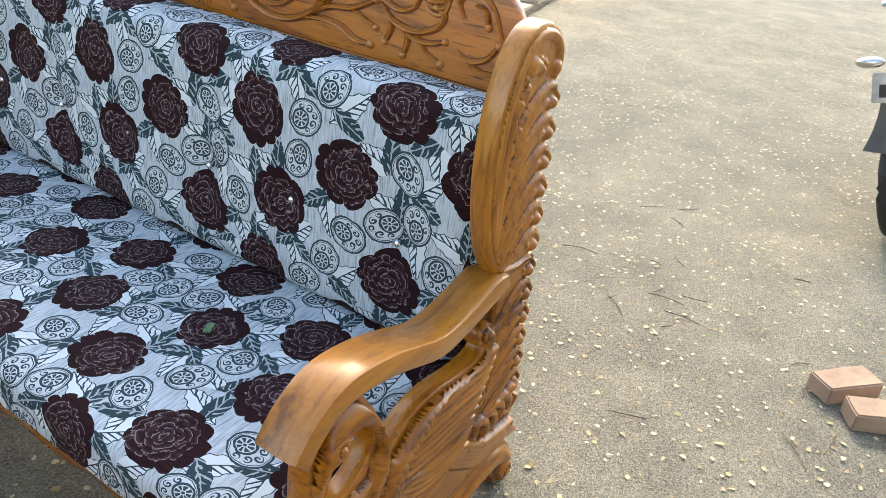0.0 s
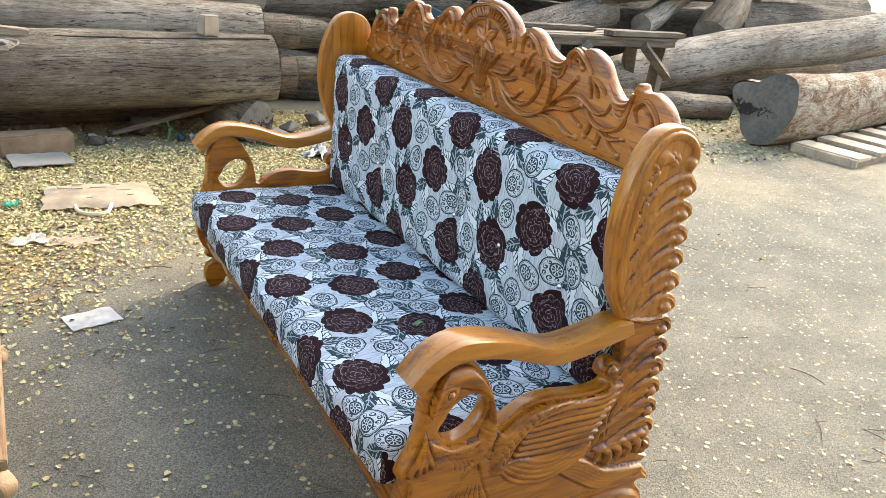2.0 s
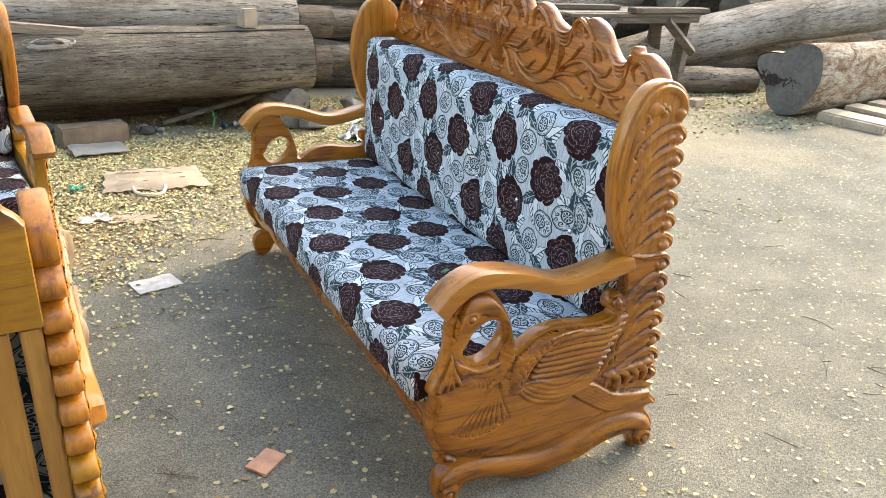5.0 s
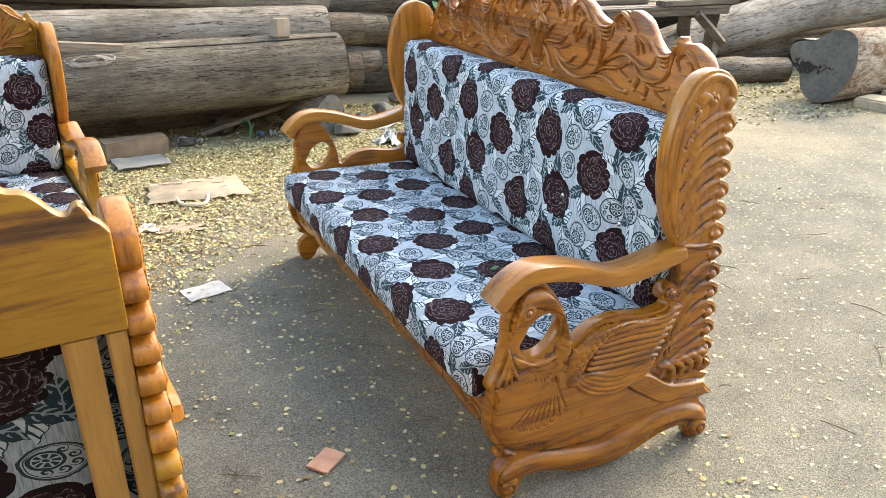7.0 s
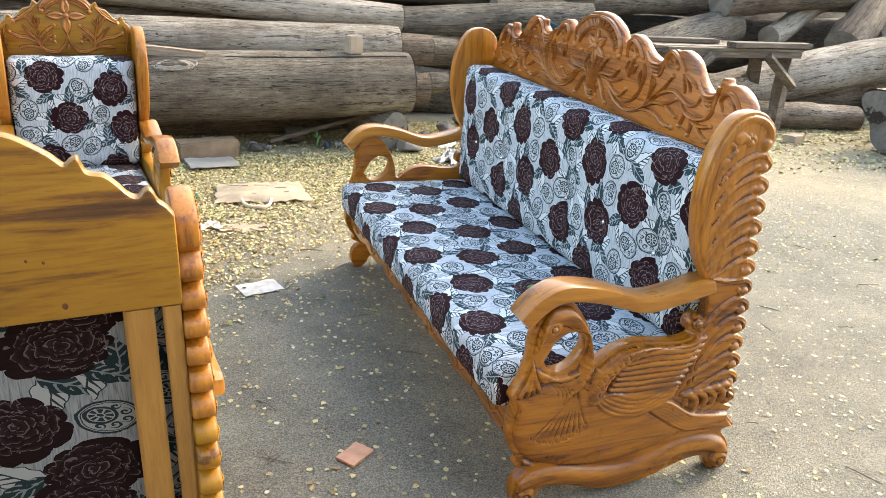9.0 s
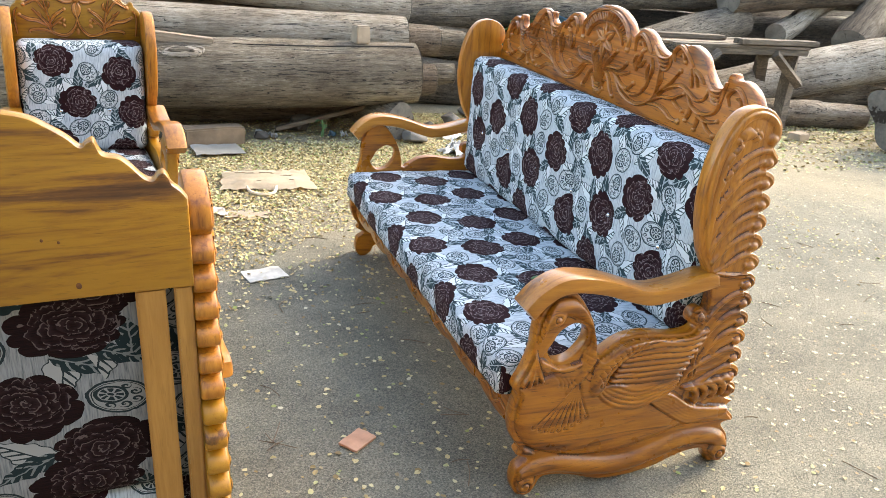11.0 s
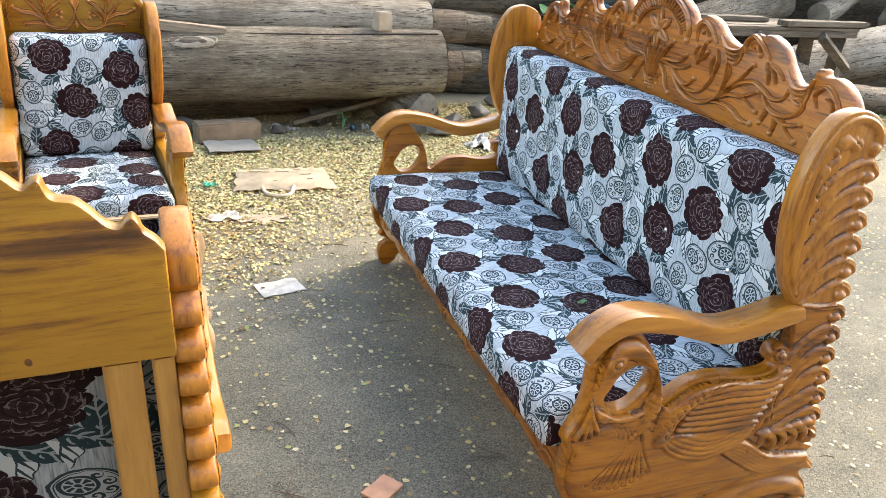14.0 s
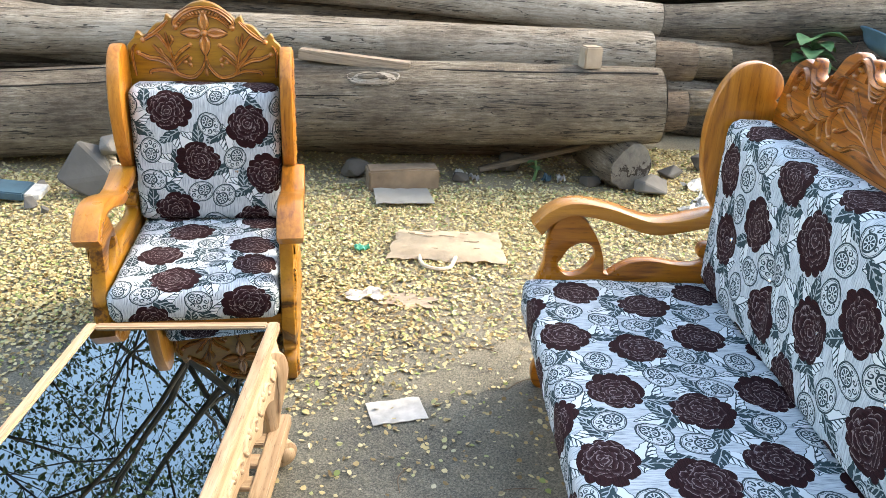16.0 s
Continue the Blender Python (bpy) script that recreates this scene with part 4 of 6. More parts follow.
STEMS = [
    ([(0.010, 1.105), (0.040, 1.135), (0.100, 1.132), (0.135, 1.098), (0.175, 1.068), (0.240, 1.050), (0.300, 1.056), (0.360, 1.085), (0.425, 1.134), (0.500, 1.160), (0.548, 1.148), (0.590, 1.132), (0.628, 1.142), (0.646, 1.172)], 1.15, 0.011),
    ([(0.150, 1.092), (0.222, 1.076), (0.275, 1.087), (0.312, 1.120), (0.326, 1.155)], 1.0, 0.0),
    ([(0.300, 1.056), (0.366, 1.071), (0.433, 1.069), (0.482, 1.047), (0.522, 1.046)], 1.0, 0.012),
    ([(0.540, 1.150), (0.580, 1.108), (0.638, 1.097), (0.688, 1.114), (0.705, 1.142), (0.684, 1.154)], 1.05, 0.009),
    ([(0.596, 1.102), (0.630, 1.084), (0.672, 1.080), (0.712, 1.091)], 0.9, 0.009),
]
LEAVES = [
    ([(0.018, 1.128), (0.046, 1.162), (0.080, 1.188), (0.102, 1.208)], 0.9, 0.010),
    ([(0.020, 1.134), (0.080, 1.148), (0.144, 1.152), (0.178, 1.178)], 1.25, 0.008),
    ([(0.030, 1.130), (0.070, 1.106), (0.090, 1.070), (0.112, 1.044)], 1.05, 0.011),
    ([(0.060, 1.136), (0.110, 1.128), (0.155, 1.100), (0.202, 1.090), (0.236, 1.116)], 1.0, 0.010),
    ([(0.090, 1.134), (0.150, 1.133), (0.204, 1.150)], 1.1, 0.0),
    ([(0.355, 1.082), (0.374, 1.105), (0.381, 1.145), (0.378, 1.204)], 0.95, 0.0),
    ([(0.365, 1.090), (0.400, 1.120), (0.445, 1.155), (0.490, 1.206)], 0.8, 0.010),
    ([(0.345, 1.072), (0.407, 1.103), (0.470, 1.112), (0.532, 1.140)], 1.0, 0.010),
    ([(0.470, 1.113), (0.505, 1.094), (0.536, 1.084)], 0.8, 0.009),
    ([(0.576, 1.116), (0.575, 1.088), (0.560, 1.060)], 0.9, 0.010),
]
SPRIGS = [
    ([(0.618, 1.092), (0.619, 1.070), (0.610, 1.042)], 0.9, 0.010),
    ([(0.540, 1.222), (0.553, 1.194), (0.560, 1.164)], 0.9, 0.0),
    ([(0.556, 1.222), (0.591, 1.209), (0.617, 1.188)], 0.8, 0.0),
    ([(0.556, 1.222), (0.575, 1.200), (0.590, 1.172)], 0.7, 0.0),
    ([(0.030, 1.138), (0.052, 1.165), (0.040, 1.192)], 0.8, 0.0),
    ([(0.236, 1.160), (0.248, 1.190), (0.262, 1.232)], 0.9, 0.010),
    ([(0.236, 1.166), (0.222, 1.188), (0.226, 1.212)], 0.8, 0.008),
    ([(0.244, 1.176), (0.266, 1.184), (0.280, 1.206)], 0.8, 0.008),
    ([(0.322, 1.130), (0.306, 1.165), (0.314, 1.198)], 0.75, 0.0),
    ([(0.326, 1.150), (0.336, 1.182), (0.322, 1.220)], 0.9, 0.0),
    ([(0.380, 1.130), (0.396, 1.160), (0.392, 1.184)], 0.7, 0.0),
]
BEADS = [
    ([(0.742, 1.080), (0.770, 1.066), (0.812, 1.078), (0.836, 1.110)], 0.9, 0.010),
    ([(0.770, 1.068), (0.800, 1.050), (0.842, 1.052)], 0.8, 0.009),
    ([(0.640, 1.096), (0.668, 1.060), (0.705, 1.044)], 0.8, 0.010),
    ([(0.450, 1.229), (0.440, 1.258), (0.472, 1.282), (0.508, 1.264), (0.550, 1.230)], 1.0, 0.0),
    ([(0.470, 1.250), (0.492, 1.258), (0.505, 1.236)], 0.8, 0.010),
    ([(0.752, 1.147), (0.737, 1.176), (0.770, 1.204), (0.812, 1.176), (0.842, 1.118)], 1.0, 0.0),
    ([(0.775, 1.176), (0.798, 1.168), (0.808, 1.140)], 0.8, 0.010),
    ([(0.000, 1.346), (0.075, 1.335), (0.138, 1.299), (0.166, 1.250), (0.160, 1.222)], 1.3, 0.014),
    ([(0.000, 1.300), (0.062, 1.291), (0.106, 1.264), (0.128, 1.232)], 0.8, 0.0),
    ([(0.214, 1.226), (0.212, 1.264), (0.240, 1.288), (0.280, 1.270), (0.312, 1.236)], 1.0, 0.0),
    ([(0.236, 1.250), (0.258, 1.262), (0.272, 1.240)], 0.8, 0.010),
    ([(0.0, 1.012), (0.3, 1.012), (0.6, 1.012), (0.9, 1.012)], 0.8, 0.0),
]
SOFA_SCROLLS = STEMS + LEAVES + SPRIGS + BEADS
CHAIR_STEMS = [
    ([(0.000, 1.028), (0.014, 0.982), (0.052, 0.948), (0.105, 0.960), (0.125, 0.996), (0.158, 1.033), (0.188, 1.066)], 1.1, 0.0),
    ([(0.110, 0.964), (0.118, 1.010), (0.128, 1.052), (0.140, 1.114)], 0.8, 0.0),
    ([(0.124, 1.035), (0.145, 1.074), (0.168, 1.103), (0.202, 1.102)], 1.0, 0.0),
    ([(0.118, 1.002), (0.097, 1.035), (0.054, 1.068)], 1.2, 0.009),
    ([(0.112, 0.985), (0.085, 1.012), (0.060, 1.030)], 0.9, 0.0),
    ([(0.120, 0.985), (0.166, 1.012), (0.204, 1.018), (0.242, 1.036)], 1.3, 0.010),
    ([(0.098, 0.953), (0.142, 0.972), (0.196, 0.970), (0.205, 0.957)], 1.0, 0.0),
    ([(0.130, 1.060), (0.116, 1.085), (0.122, 1.102)], 0.8, 0.0),
    ([(0.150, 1.024), (0.162, 1.050), (0.172, 1.042)], 0.7, 0.0),
]
CHAIR_EDGE = [
    ([(0.000, 1.206), (0.045, 1.196), (0.080, 1.176), (0.104, 1.150), (0.102, 1.132)], 1.5, 0.013),
    ([(0.000, 1.176), (0.040, 1.170), (0.072, 1.152), (0.088, 1.132)], 0.7, 0.0),
    ([(0.128, 1.156), (0.160, 1.124), (0.192, 1.100), (0.222, 1.082)], 1.2, 0.011),
    ([(0.246, 1.070), (0.262, 1.046), (0.262, 1.000), (0.256, 0.950)], 0.7, 0.0),
]
CHAIR_SCROLLS = CHAIR_STEMS + CHAIR_EDGE


def carve_flower(bm, c, z, m, h, r, petals):
    for k in range(petals):
        a = 2 * math.pi * k / petals + math.pi / 2
        L = r * (1.25 if petals == 4 else 1.0)
        p, q = (math.cos(a), math.sin(a)), (-math.sin(a), math.cos(a))
        for t in (-1, 1):
            ridge(bm, [(c + L * u * p[0] + t * L * v * q[0], z + L * u * p[1] + t * L * v * q[1]) for u, v in ((0.15, 0.02), (0.42, 0.15), (0.72, 0.13), (1.12, 0.0))], L * 0.12, 0.013, m, (0.4, 0.2), 5, h)
        dome(bm, (c + L * 0.62 * p[0], z + L * 0.62 * p[1]), L * 0.5, L * 0.2, 0.010, m, h, a)
    dome(bm, (c, z), r * 0.24, r * 0.24, 0.024, m, h)


def cushion(lo, hi, r, puff, flat, pins=(), folds=(), up=2, seed=0, step=0.026, grain=(0, 0)):
    """An upholstered block with rounded edges. up: the axis of the wide faces; the cloth runs along y and over the other axis."""
    lo, hi = Vector(lo), Vector(hi)
    c, hs = (lo + hi) / 2, (hi - lo) / 2
    n = [max(3, int(2 * hs[k] / step)) for k in range(3)]
    bm = bmesh.new()
    uv = bm.loops.layers.uv.new("cloth")
    seen, flatco = {}, {}

    def vert(key):
        if key in seen:
            return seen[key]
        p = Vector([-hs[k] + 2 * hs[k] * key[k] / n[k] for k in range(3)])
        core = Vector([max(-(hs[k] - r), min(hs[k] - r, p[k])) for k in range(3)])
        d = p - core
        q = core + d.normalized() * r if d.length > 1e-6 else p.copy()
        a, b = 1, (0 if up == 2 else 2)
        fa, fb = p[a] / hs[a], p[b] / hs[b]
        side = 1 if p[up] > 0 else -1
        if abs(p[up]) > hs[up] * 0.98:
            bulge = puff * (1 - fa ** 8) * (1 - fb ** 4)
            w = c + p
            for pa, pb, depth, rad in pins:
                bulge -= depth * math.exp(-((w[a] - pa) ** 2 + (w[b] - pb) ** 2) / rad ** 2)
            for pa, depth, rad in folds:
                bulge -= depth * math.exp(-((w[a] - pa) / rad) ** 2) * (1 - fb ** 4)
            q[up] += side * bulge if (side == flat or flat == 0) else 0.0
        q += 0.004 * noise.noise_vector((c + p) * 5.0 + Vector((seed, 0, 0)))
        q += 0.0025 * noise.noise_vector((c + p) * 17.0 + Vector((0, seed, 0)))
        v = bm.verts.new(c + q)
        seen[key], flatco[v] = v, p + c
        return v

    for ax in range(3):
        i, j = [k for k in range(3) if k != ax]
        for sidev in (0, n[ax]):
            for s in range(n[i]):
                for t in range(n[j]):
                    ks = []
                    for ds, dt in ((0, 0), (1, 0), (1, 1), (0, 1)):
                        key = [0, 0, 0]
                        key[ax], key[i], key[j] = sidev, s + ds, t + dt
                        ks.append(vert(tuple(key)))
                    f = bm.faces.new(ks)
                    for l in f.loops:
                        w = flatco[l.vert]
                        if up == 2:
                            q = {2: (w.y, w.x), 0: (w.y, (lo.x - (hi.z - w.z)) if sidev == 0 else hi.x + hi.z - w.z), 1: (w.y + (w.z - hi.z), w.x)}[ax]
                        else:
                            q = {0: (w.y, w.z), 2: (w.y, hi.z + w.x - lo.x if sidev else lo.z - w.x + lo.x), 1: (w.y + w.x - lo.x, w.z)}[ax]
                        l[uv].uv = (q[0] + grain[0], q[1] + grain[1])
    return bm


def button(parent, x, y, z):
    bm = bmesh.new()
    m = Matrix(((0, 0, -1, x), (1, 0, 0, y), (0, 1, 0, z), (0, 0, 0, 1)))
    dome(bm, (0, 0), 0.0095, 0.0095, 0.007, m, 0.003, 0, 8)
    return part("button", bm, silver, parent, "small glittering crystal button")


def cut(source, z, upper):
    """What lies above or below the level z, closed where it was cut."""
    bm = source
    if isinstance(source, bpy.types.Mesh):
        bm = bmesh.new()
        bm.from_mesh(source)
    z += 0.0008 if upper else -0.0008
    r = bmesh.ops.bisect_plane(bm, geom=bm.verts[:] + bm.edges[:] + bm.faces[:], plane_co=(0, 0, z), plane_no=(0, 0, 1), clear_inner=upper, clear_outer=not upper)
    bmesh.ops.holes_fill(bm, edges=[e for e in r["geom_cut"] if isinstance(e, bmesh.types.BMEdge)], sides=0)
    return bm


def seat_set(m, W, zs, half, scrolls, label, category, tx, ty, tz, tp, tb, tc, bottom, flower, pins, folds, seed, group, gs, gb, arm_out=0.0, cloth=None):
    """A carved settee: two swan panels, arms, back board, slats, seat rails; and its two cushions, which lie on it."""
    s = thing(category.replace("sofa", "carved_sofa"), m, label, category, group)
    M1 = Matrix(((1, 0, 0, 0), (0, 0, -1, 0), (0, zs, 0, 0), (0, 0, 0, 1)))
    M2 = Matrix(((1, 0, 0, 0), (0, 0, 1, W), (0, zs, 0, 0), (0, 0, 0, 1)))
    for mm in (M1, M2):
        field = SWAN_FINE if W > 1 and mm is M1 else SWAN_COARSE
        for upper, name, mat, words in ((False, "side_panel", tx, "carved swan side panel"), (True, "wing_post", tp, "upright plumed wing post with scalloped edge")):
            piece = part(name, cut(slab(PANEL_LOOPS, 0.046, 0.008, mm), 0.690 * zs, upper), mat, s, words)
            low, high = (0.691, 2.0) if upper else (-1.0, 0.689)
            tagged(part("carving", field.mesh(mm, 0.0232, "carving", low, high, (mat, groove_shade_stain if W > 1 else mat), 1.0 if W > 1 else 0.45), mat, piece), kind="stuff")
        part("armrest", slab([arm_outline()], 0.088, 0.010, mm @ Matrix.Translation((0, 0, arm_out))), honey_x, s, "smooth wavy armrest")
    c = W / 2
    bm, mb_ = board(half, c, bottom, 0.718, 0.036)
    back = part("back_board", bm, tb, s, "carved crest board")
    bm = bmesh.new()
    carve_crest(bm, c, mb_, 0.017, scrolls)
    carve_flower(bm, c, flower[0], mb_, 0.017, flower[1], flower[2])
    if W > 1:
        shell(bm, c, mb_, 0.017, [(0.325, 1.262), (0.360, 1.234), (0.405, 1.232), (0.430, 1.244), (0.440, 1.260)], 4, 0.013)
        shell(bm, c, mb_, 0.017, [(0.618, 1.216), (0.655, 1.180), (0.695, 1.180), (0.714, 1.192), (0.722, 1.214)], 4, 0.013)
        rope(bm, c, mb_, 0.017, [(0.0, 1.338), (0.075, 1.327), (0.135, 1.290), (0.158, 1.250)], [(0.0, 1.308), (0.062, 1.298), (0.112, 1.268), (0.136, 1.236)], 13)
        # tied foot of the spray, with a fringed shell below it
        for k in range(-2, 3):
            ridge(bm, [(c + 0.008 * k, 1.080), (c + 0.013 * k, 1.115), (c + 0.030 * k, 1.150 + 0.008 * abs(k)), (c + 0.040 * k, 1.180)], 0.0065, 0.015, mb_, (0.7, 0.4), 4, 0.017, 0, True)
        for k in range(3):
            ridge(bm, [(c - 0.044 + 0.006 * k, 1.090 - 0.010 * k), (c - 0.02, 1.072 - 0.011 * k), (c + 0.02, 1.072 - 0.011 * k), (c + 0.044 - 0.006 * k, 1.090 - 0.010 * k)], 0.0052, 0.016 - 0.003 * k, mb_, (0.6, 0.6), 5, 0.017)
        for k in range(-3, 4):
            dome(bm, (c + 0.0125 * k, 1.038 + 0.0022 * k * k), 0.006, 0.011, 0.012, mb_, 0.017, 0.18 * k)
    else:
        rope(bm, c, mb_, 0.017, [(0.0, 1.195), (0.044, 1.187), (0.076, 1.168), (0.098, 1.142)], [(0.0, 1.180), (0.040, 1.174), (0.071, 1.156), (0.088, 1.136)], 11)
        dome(bm, (c, 0.966), 0.009, 0.017, 0.012, mb_, 0.017)
        for s_ in (-1, 1):
            for k in range(3):
                dome(bm, (c + s_ * (0.064 + 0.013 * math.cos(2.1 * k)), 1.004 + 0.013 * math.sin(2.1 * k)), 0.011, 0.008, 0.012, mb_, 0.017, 2.1 * k)
    tagged(part("carving", bm, tc, back), kind="stuff")
    if cloth:
        rear = Matrix(((0, 0, 1, 0.736), (1, 0, 0, 0), (0, 1, 0, 0), (0, 0, 0, 1)))
        for y, z, r in ((0.335, 1.004, 0.004), (0.361, 0.998, 0.004), (0.384, 0.912, 0.008)):
            bm = bmesh.new()
            dome(bm, (y, z), r, r * 1.3, 0.004, rear, 0.0, 0.2, 8)
            part("plugged_hole", bm, shade_stain, back, "small dark plugged nail hole")
    # dark strips paint the shade and staining along the ribs
    part("dark_groove", grooves(), shade_stain, back, "dark strips of painted crease shade and staining beside the carving")
    # slats between the board and the seat
    k = max(2, round(W / 0.32))
    for i in range(k):
        y = 0.055 if i == 0 else (W - 0.055 if i == k - 1 else W * i / (k - 1))
        if W < 1:
            break
        part("back_slat", box(bmesh.new(), (0.706, y - 0.026, 0.30), (0.730, y + 0.026, bottom + 0.002), 0.004), tz, s)
    if W < 1:
        for y, e in ((0.040, 0.0165), (0.098, 0.027), (W - 0.098, 0.027), (W - 0.040, 0.0165)):
            part("back_slat", box(bmesh.new(), (0.706, y - e, 0.30), (0.730, y + e, bottom + 0.002), 0.004), tz, s)
    part("back_rail", box(bmesh.new(), (0.70, 0.023, 0.24), (0.735, W - 0.023, 0.31), 0.005), ty, s)
    # front apron with a wavy lower edge
    n = max(2, round(W / 0.26))
    edge = []
    for i in range(n * 10 + 1):
        f = i / (n * 10)
        edge.append((0.023 + (W - 0.046) * f, 0.228 - 0.020 * abs(math.sin(math.pi * f * n)) ** 0.7))
    loop = edge + [(W - 0.023, 0.315), (0.023, 0.315)]
    ap = Matrix(((0, 0, -1, 0.030), (1, 0, 0, 0), (0, zs, 0, 0), (0, 0, 0, 1)))
    rail = part("front_apron", slab([loop], 0.03, 0.006, ap), ty, s, "wavy carved front apron")
    bm = bmesh.new()
    for i in range(n):
        y0 = 0.023 + (W - 0.046) * (i + 0.5) / n
        ridge(bm, [(y0 - 0.10, 0.245), (y0 - 0.05, 0.262), (y0, 0.232), (y0 + 0.05, 0.262), (y0 + 0.10, 0.245)], 0.006, 0.007, ap, (0.4, 0.4), 4, 0.014)
        dome(bm, (y0, 0.262), 0.018, 0.010, 0.010, ap, 0.014)
    tagged(part("carving", bm, ty, rail), kind="stuff")
    part("dark_groove", grooves(), shade_stain, rail)
    part("seat_deck", box(bmesh.new(), (0.045, 0.023, 0.285 * zs), (0.70, W - 0.023, 0.315 * zs), 0.003), ty, s)
    # cushions
    zt = 0.452 * zs
    seat = solo("seat_cushion", cushion((-0.045, 0.026, 0.318 * zs), (0.690, W - 0.026, zt), 0.034, 0.012, 1, (), (), 2, seed, grain=gs), cloth_seat if W > 1 else cloth_chair_seat, m, "pale grey seat cushion printed with maroon roses", "cushion", group)
    zb = 1.035 * (zs if W < 1 else 0.99)
    bk = thing("back_cushion", m, "tufted back cushion printed with maroon roses and medallions", "cushion", group)
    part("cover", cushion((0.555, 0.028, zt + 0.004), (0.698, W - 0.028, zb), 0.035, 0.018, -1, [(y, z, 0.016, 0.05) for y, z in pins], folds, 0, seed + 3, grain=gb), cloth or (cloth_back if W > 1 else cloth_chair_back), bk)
    for y, z in pins:
        button(bk, 0.555, y, z)
    return s


SOFA_Y = -0.042
W3 = 1.884
seat_set(pose(0, SOFA_Y, 0), W3, 1.0, crest_sofa(), SOFA_SCROLLS, "carved varnished teak three-seat sofa with swan sides", "sofa", teak_x, teak_y, teak_z, light_z, deep_y, carved_y, 0.70, (1.235, 0.062, 6),
         [(y - SOFA_Y, 0.692) for y in (0.166, 0.466, 0.735, 1.034, 1.320, 1.603)], [(y - SOFA_Y, 0.014, 0.035) for y in (0.166, 0.735, 1.320)], 1, "sofa set", (SOFA_Y, 0.0), (SOFA_Y, 0.0))
WC = 0.60
seat_set(pose(-0.833, 1.80, 0, 0, 0, 97), WC, 0.905, crest_chair(), CHAIR_SCROLLS, "carved golden teak armchair facing the glass table", "armchair", gold_x, gold_y, gold_z, light_z, heart_y, carved_y, 0.885, (1.112, 0.060, 4),
         [(WC * 0.33, 0.62), (WC * 0.68, 0.62)], [], 7, "sofa set", (0, 0), (0, 0), 0.015)
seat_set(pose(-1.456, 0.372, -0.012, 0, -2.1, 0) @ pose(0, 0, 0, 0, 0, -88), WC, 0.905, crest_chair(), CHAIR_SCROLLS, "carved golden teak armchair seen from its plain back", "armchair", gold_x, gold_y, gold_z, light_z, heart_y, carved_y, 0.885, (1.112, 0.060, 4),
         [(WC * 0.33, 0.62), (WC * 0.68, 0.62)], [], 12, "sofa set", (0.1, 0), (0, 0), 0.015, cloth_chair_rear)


def centre_table(m, lx, ly, h):
    t = thing("coffee_table", m, "raw teak coffee table with dark mirrored glass top", "coffee table", "sofa set")
    w, d = lx / 2, ly / 2
    for s in (-1, 1):
        part("top_rail", box(bmesh.new(), (s * w, -d, h - 0.030), (s * (w - 0.032), d, h), 0.004), raw_y, t)
        part("top_rail", box(bmesh.new(), (-w + 0.0325, s * d, h - 0.030), (w - 0.0325, s * (d - 0.032), h), 0.004), raw_x, t)
    part("glass_top", box(bmesh.new(), (-w + 0.030, -d + 0.030, h - 0.014), (w - 0.030, d - 0.030, h - 0.006)), mirror, t, "dark reflecting glass top")
    # carved aprons
    for s in (-1, 1):
        for long_, L, mm in ((True, 2 * d - 0.10, Matrix(((0, -0.16 * s, s, s * (w - 0.014 + 0.16 * (h - 0.03))), (1, 0, 0, 0), (0, 1, 0, 0), (0, 0, 0, 1)))), (False, 2 * w - 0.10, Matrix(((1, 0, 0, 0), (0, -0.16 * s, s, s * (d - 0.014 + 0.16 * (h - 0.03))), (0, 1, 0, 0), (0, 0, 0, 1))))):
            n = 5 if long_ else 3
            low = [(-L / 2 + L * i / 40, h - 0.132 + 0.026 * abs(math.sin(math.pi * n * i / 40))) for i in range(41)]
            ap = part("apron", slab([low + [(L / 2, h - 0.031), (-L / 2, h - 0.031)]], 0.022, 0.004, mm), raw_y if long_ else raw_x, t, "carved wavy apron")
            bm = bmesh.new()
            for i in range(n):
                y0 = -L / 2 + L * (i + 0.5) / n
                for q in (-1, 1):
                    ridge(bm, [(y0, h - 0.075), (y0 + q * 0.03, h - 0.055), (y0 + q * 0.065, h - 0.070), (y0 + q * 0.050, h - 0.088)], 0.007, 0.009, mm, (0.5, 0.4), 4, 0.010, 0.008)
                dome(bm, (y0, h - 0.065), 0.014, 0.018, 0.012, mm, 0.010)
            tagged(part("carving", bm, raw_y if long_ else raw_x, ap), kind="stuff")
            grooves().free()
    for sx in (-1, 1):
        for sy in (-1, 1):
            o = Vector((sx, sy, 0)).normalized()
            base = Vector((sx * (w - 0.030), sy * (d - 0.125), 0))
            m2 = Matrix(((o.x, 0, o.y, base.x), (o.y, 0, -o.x, base.y), (0, 1, 0, 0), (0, 0, 0, 1)))
            side = [(-0.030, h - 0.032), (0.030, h - 0.032), (0.062, h - 0.060), (0.070, h - 0.105), (0.056, h - 0.160), (0.030, 0.190), (0.016, 0.130), (0.022, 0.092), (0.052, 0.078), (0.074, 0.048), (0.062, 0.012), (0.034, 0.001), (0.004, 0.010), (-0.012, 0.050), (-0.016, 0.110), (-0.018, 0.170), (-0.026, 0.260)]
            leg = part("leg", slab([[tuple(p) for p in spline([(*p, 0) for p in side], 4, True)]], 0.056, 0.012, m2), raw_z, t, "curved cabriole leg")
            for q in (-1, 1):
                bm = bmesh.new()
                mq = m2 @ Matrix.Diagonal((1, 1, q, 1))
                dome(bm, (0.034, 0.040), 0.028, 0.028, 0.016, mq, 0.026, 0, 14)
                part("foot", bm, raw_z, leg, "rounded scroll foot")
                bm = bmesh.new()
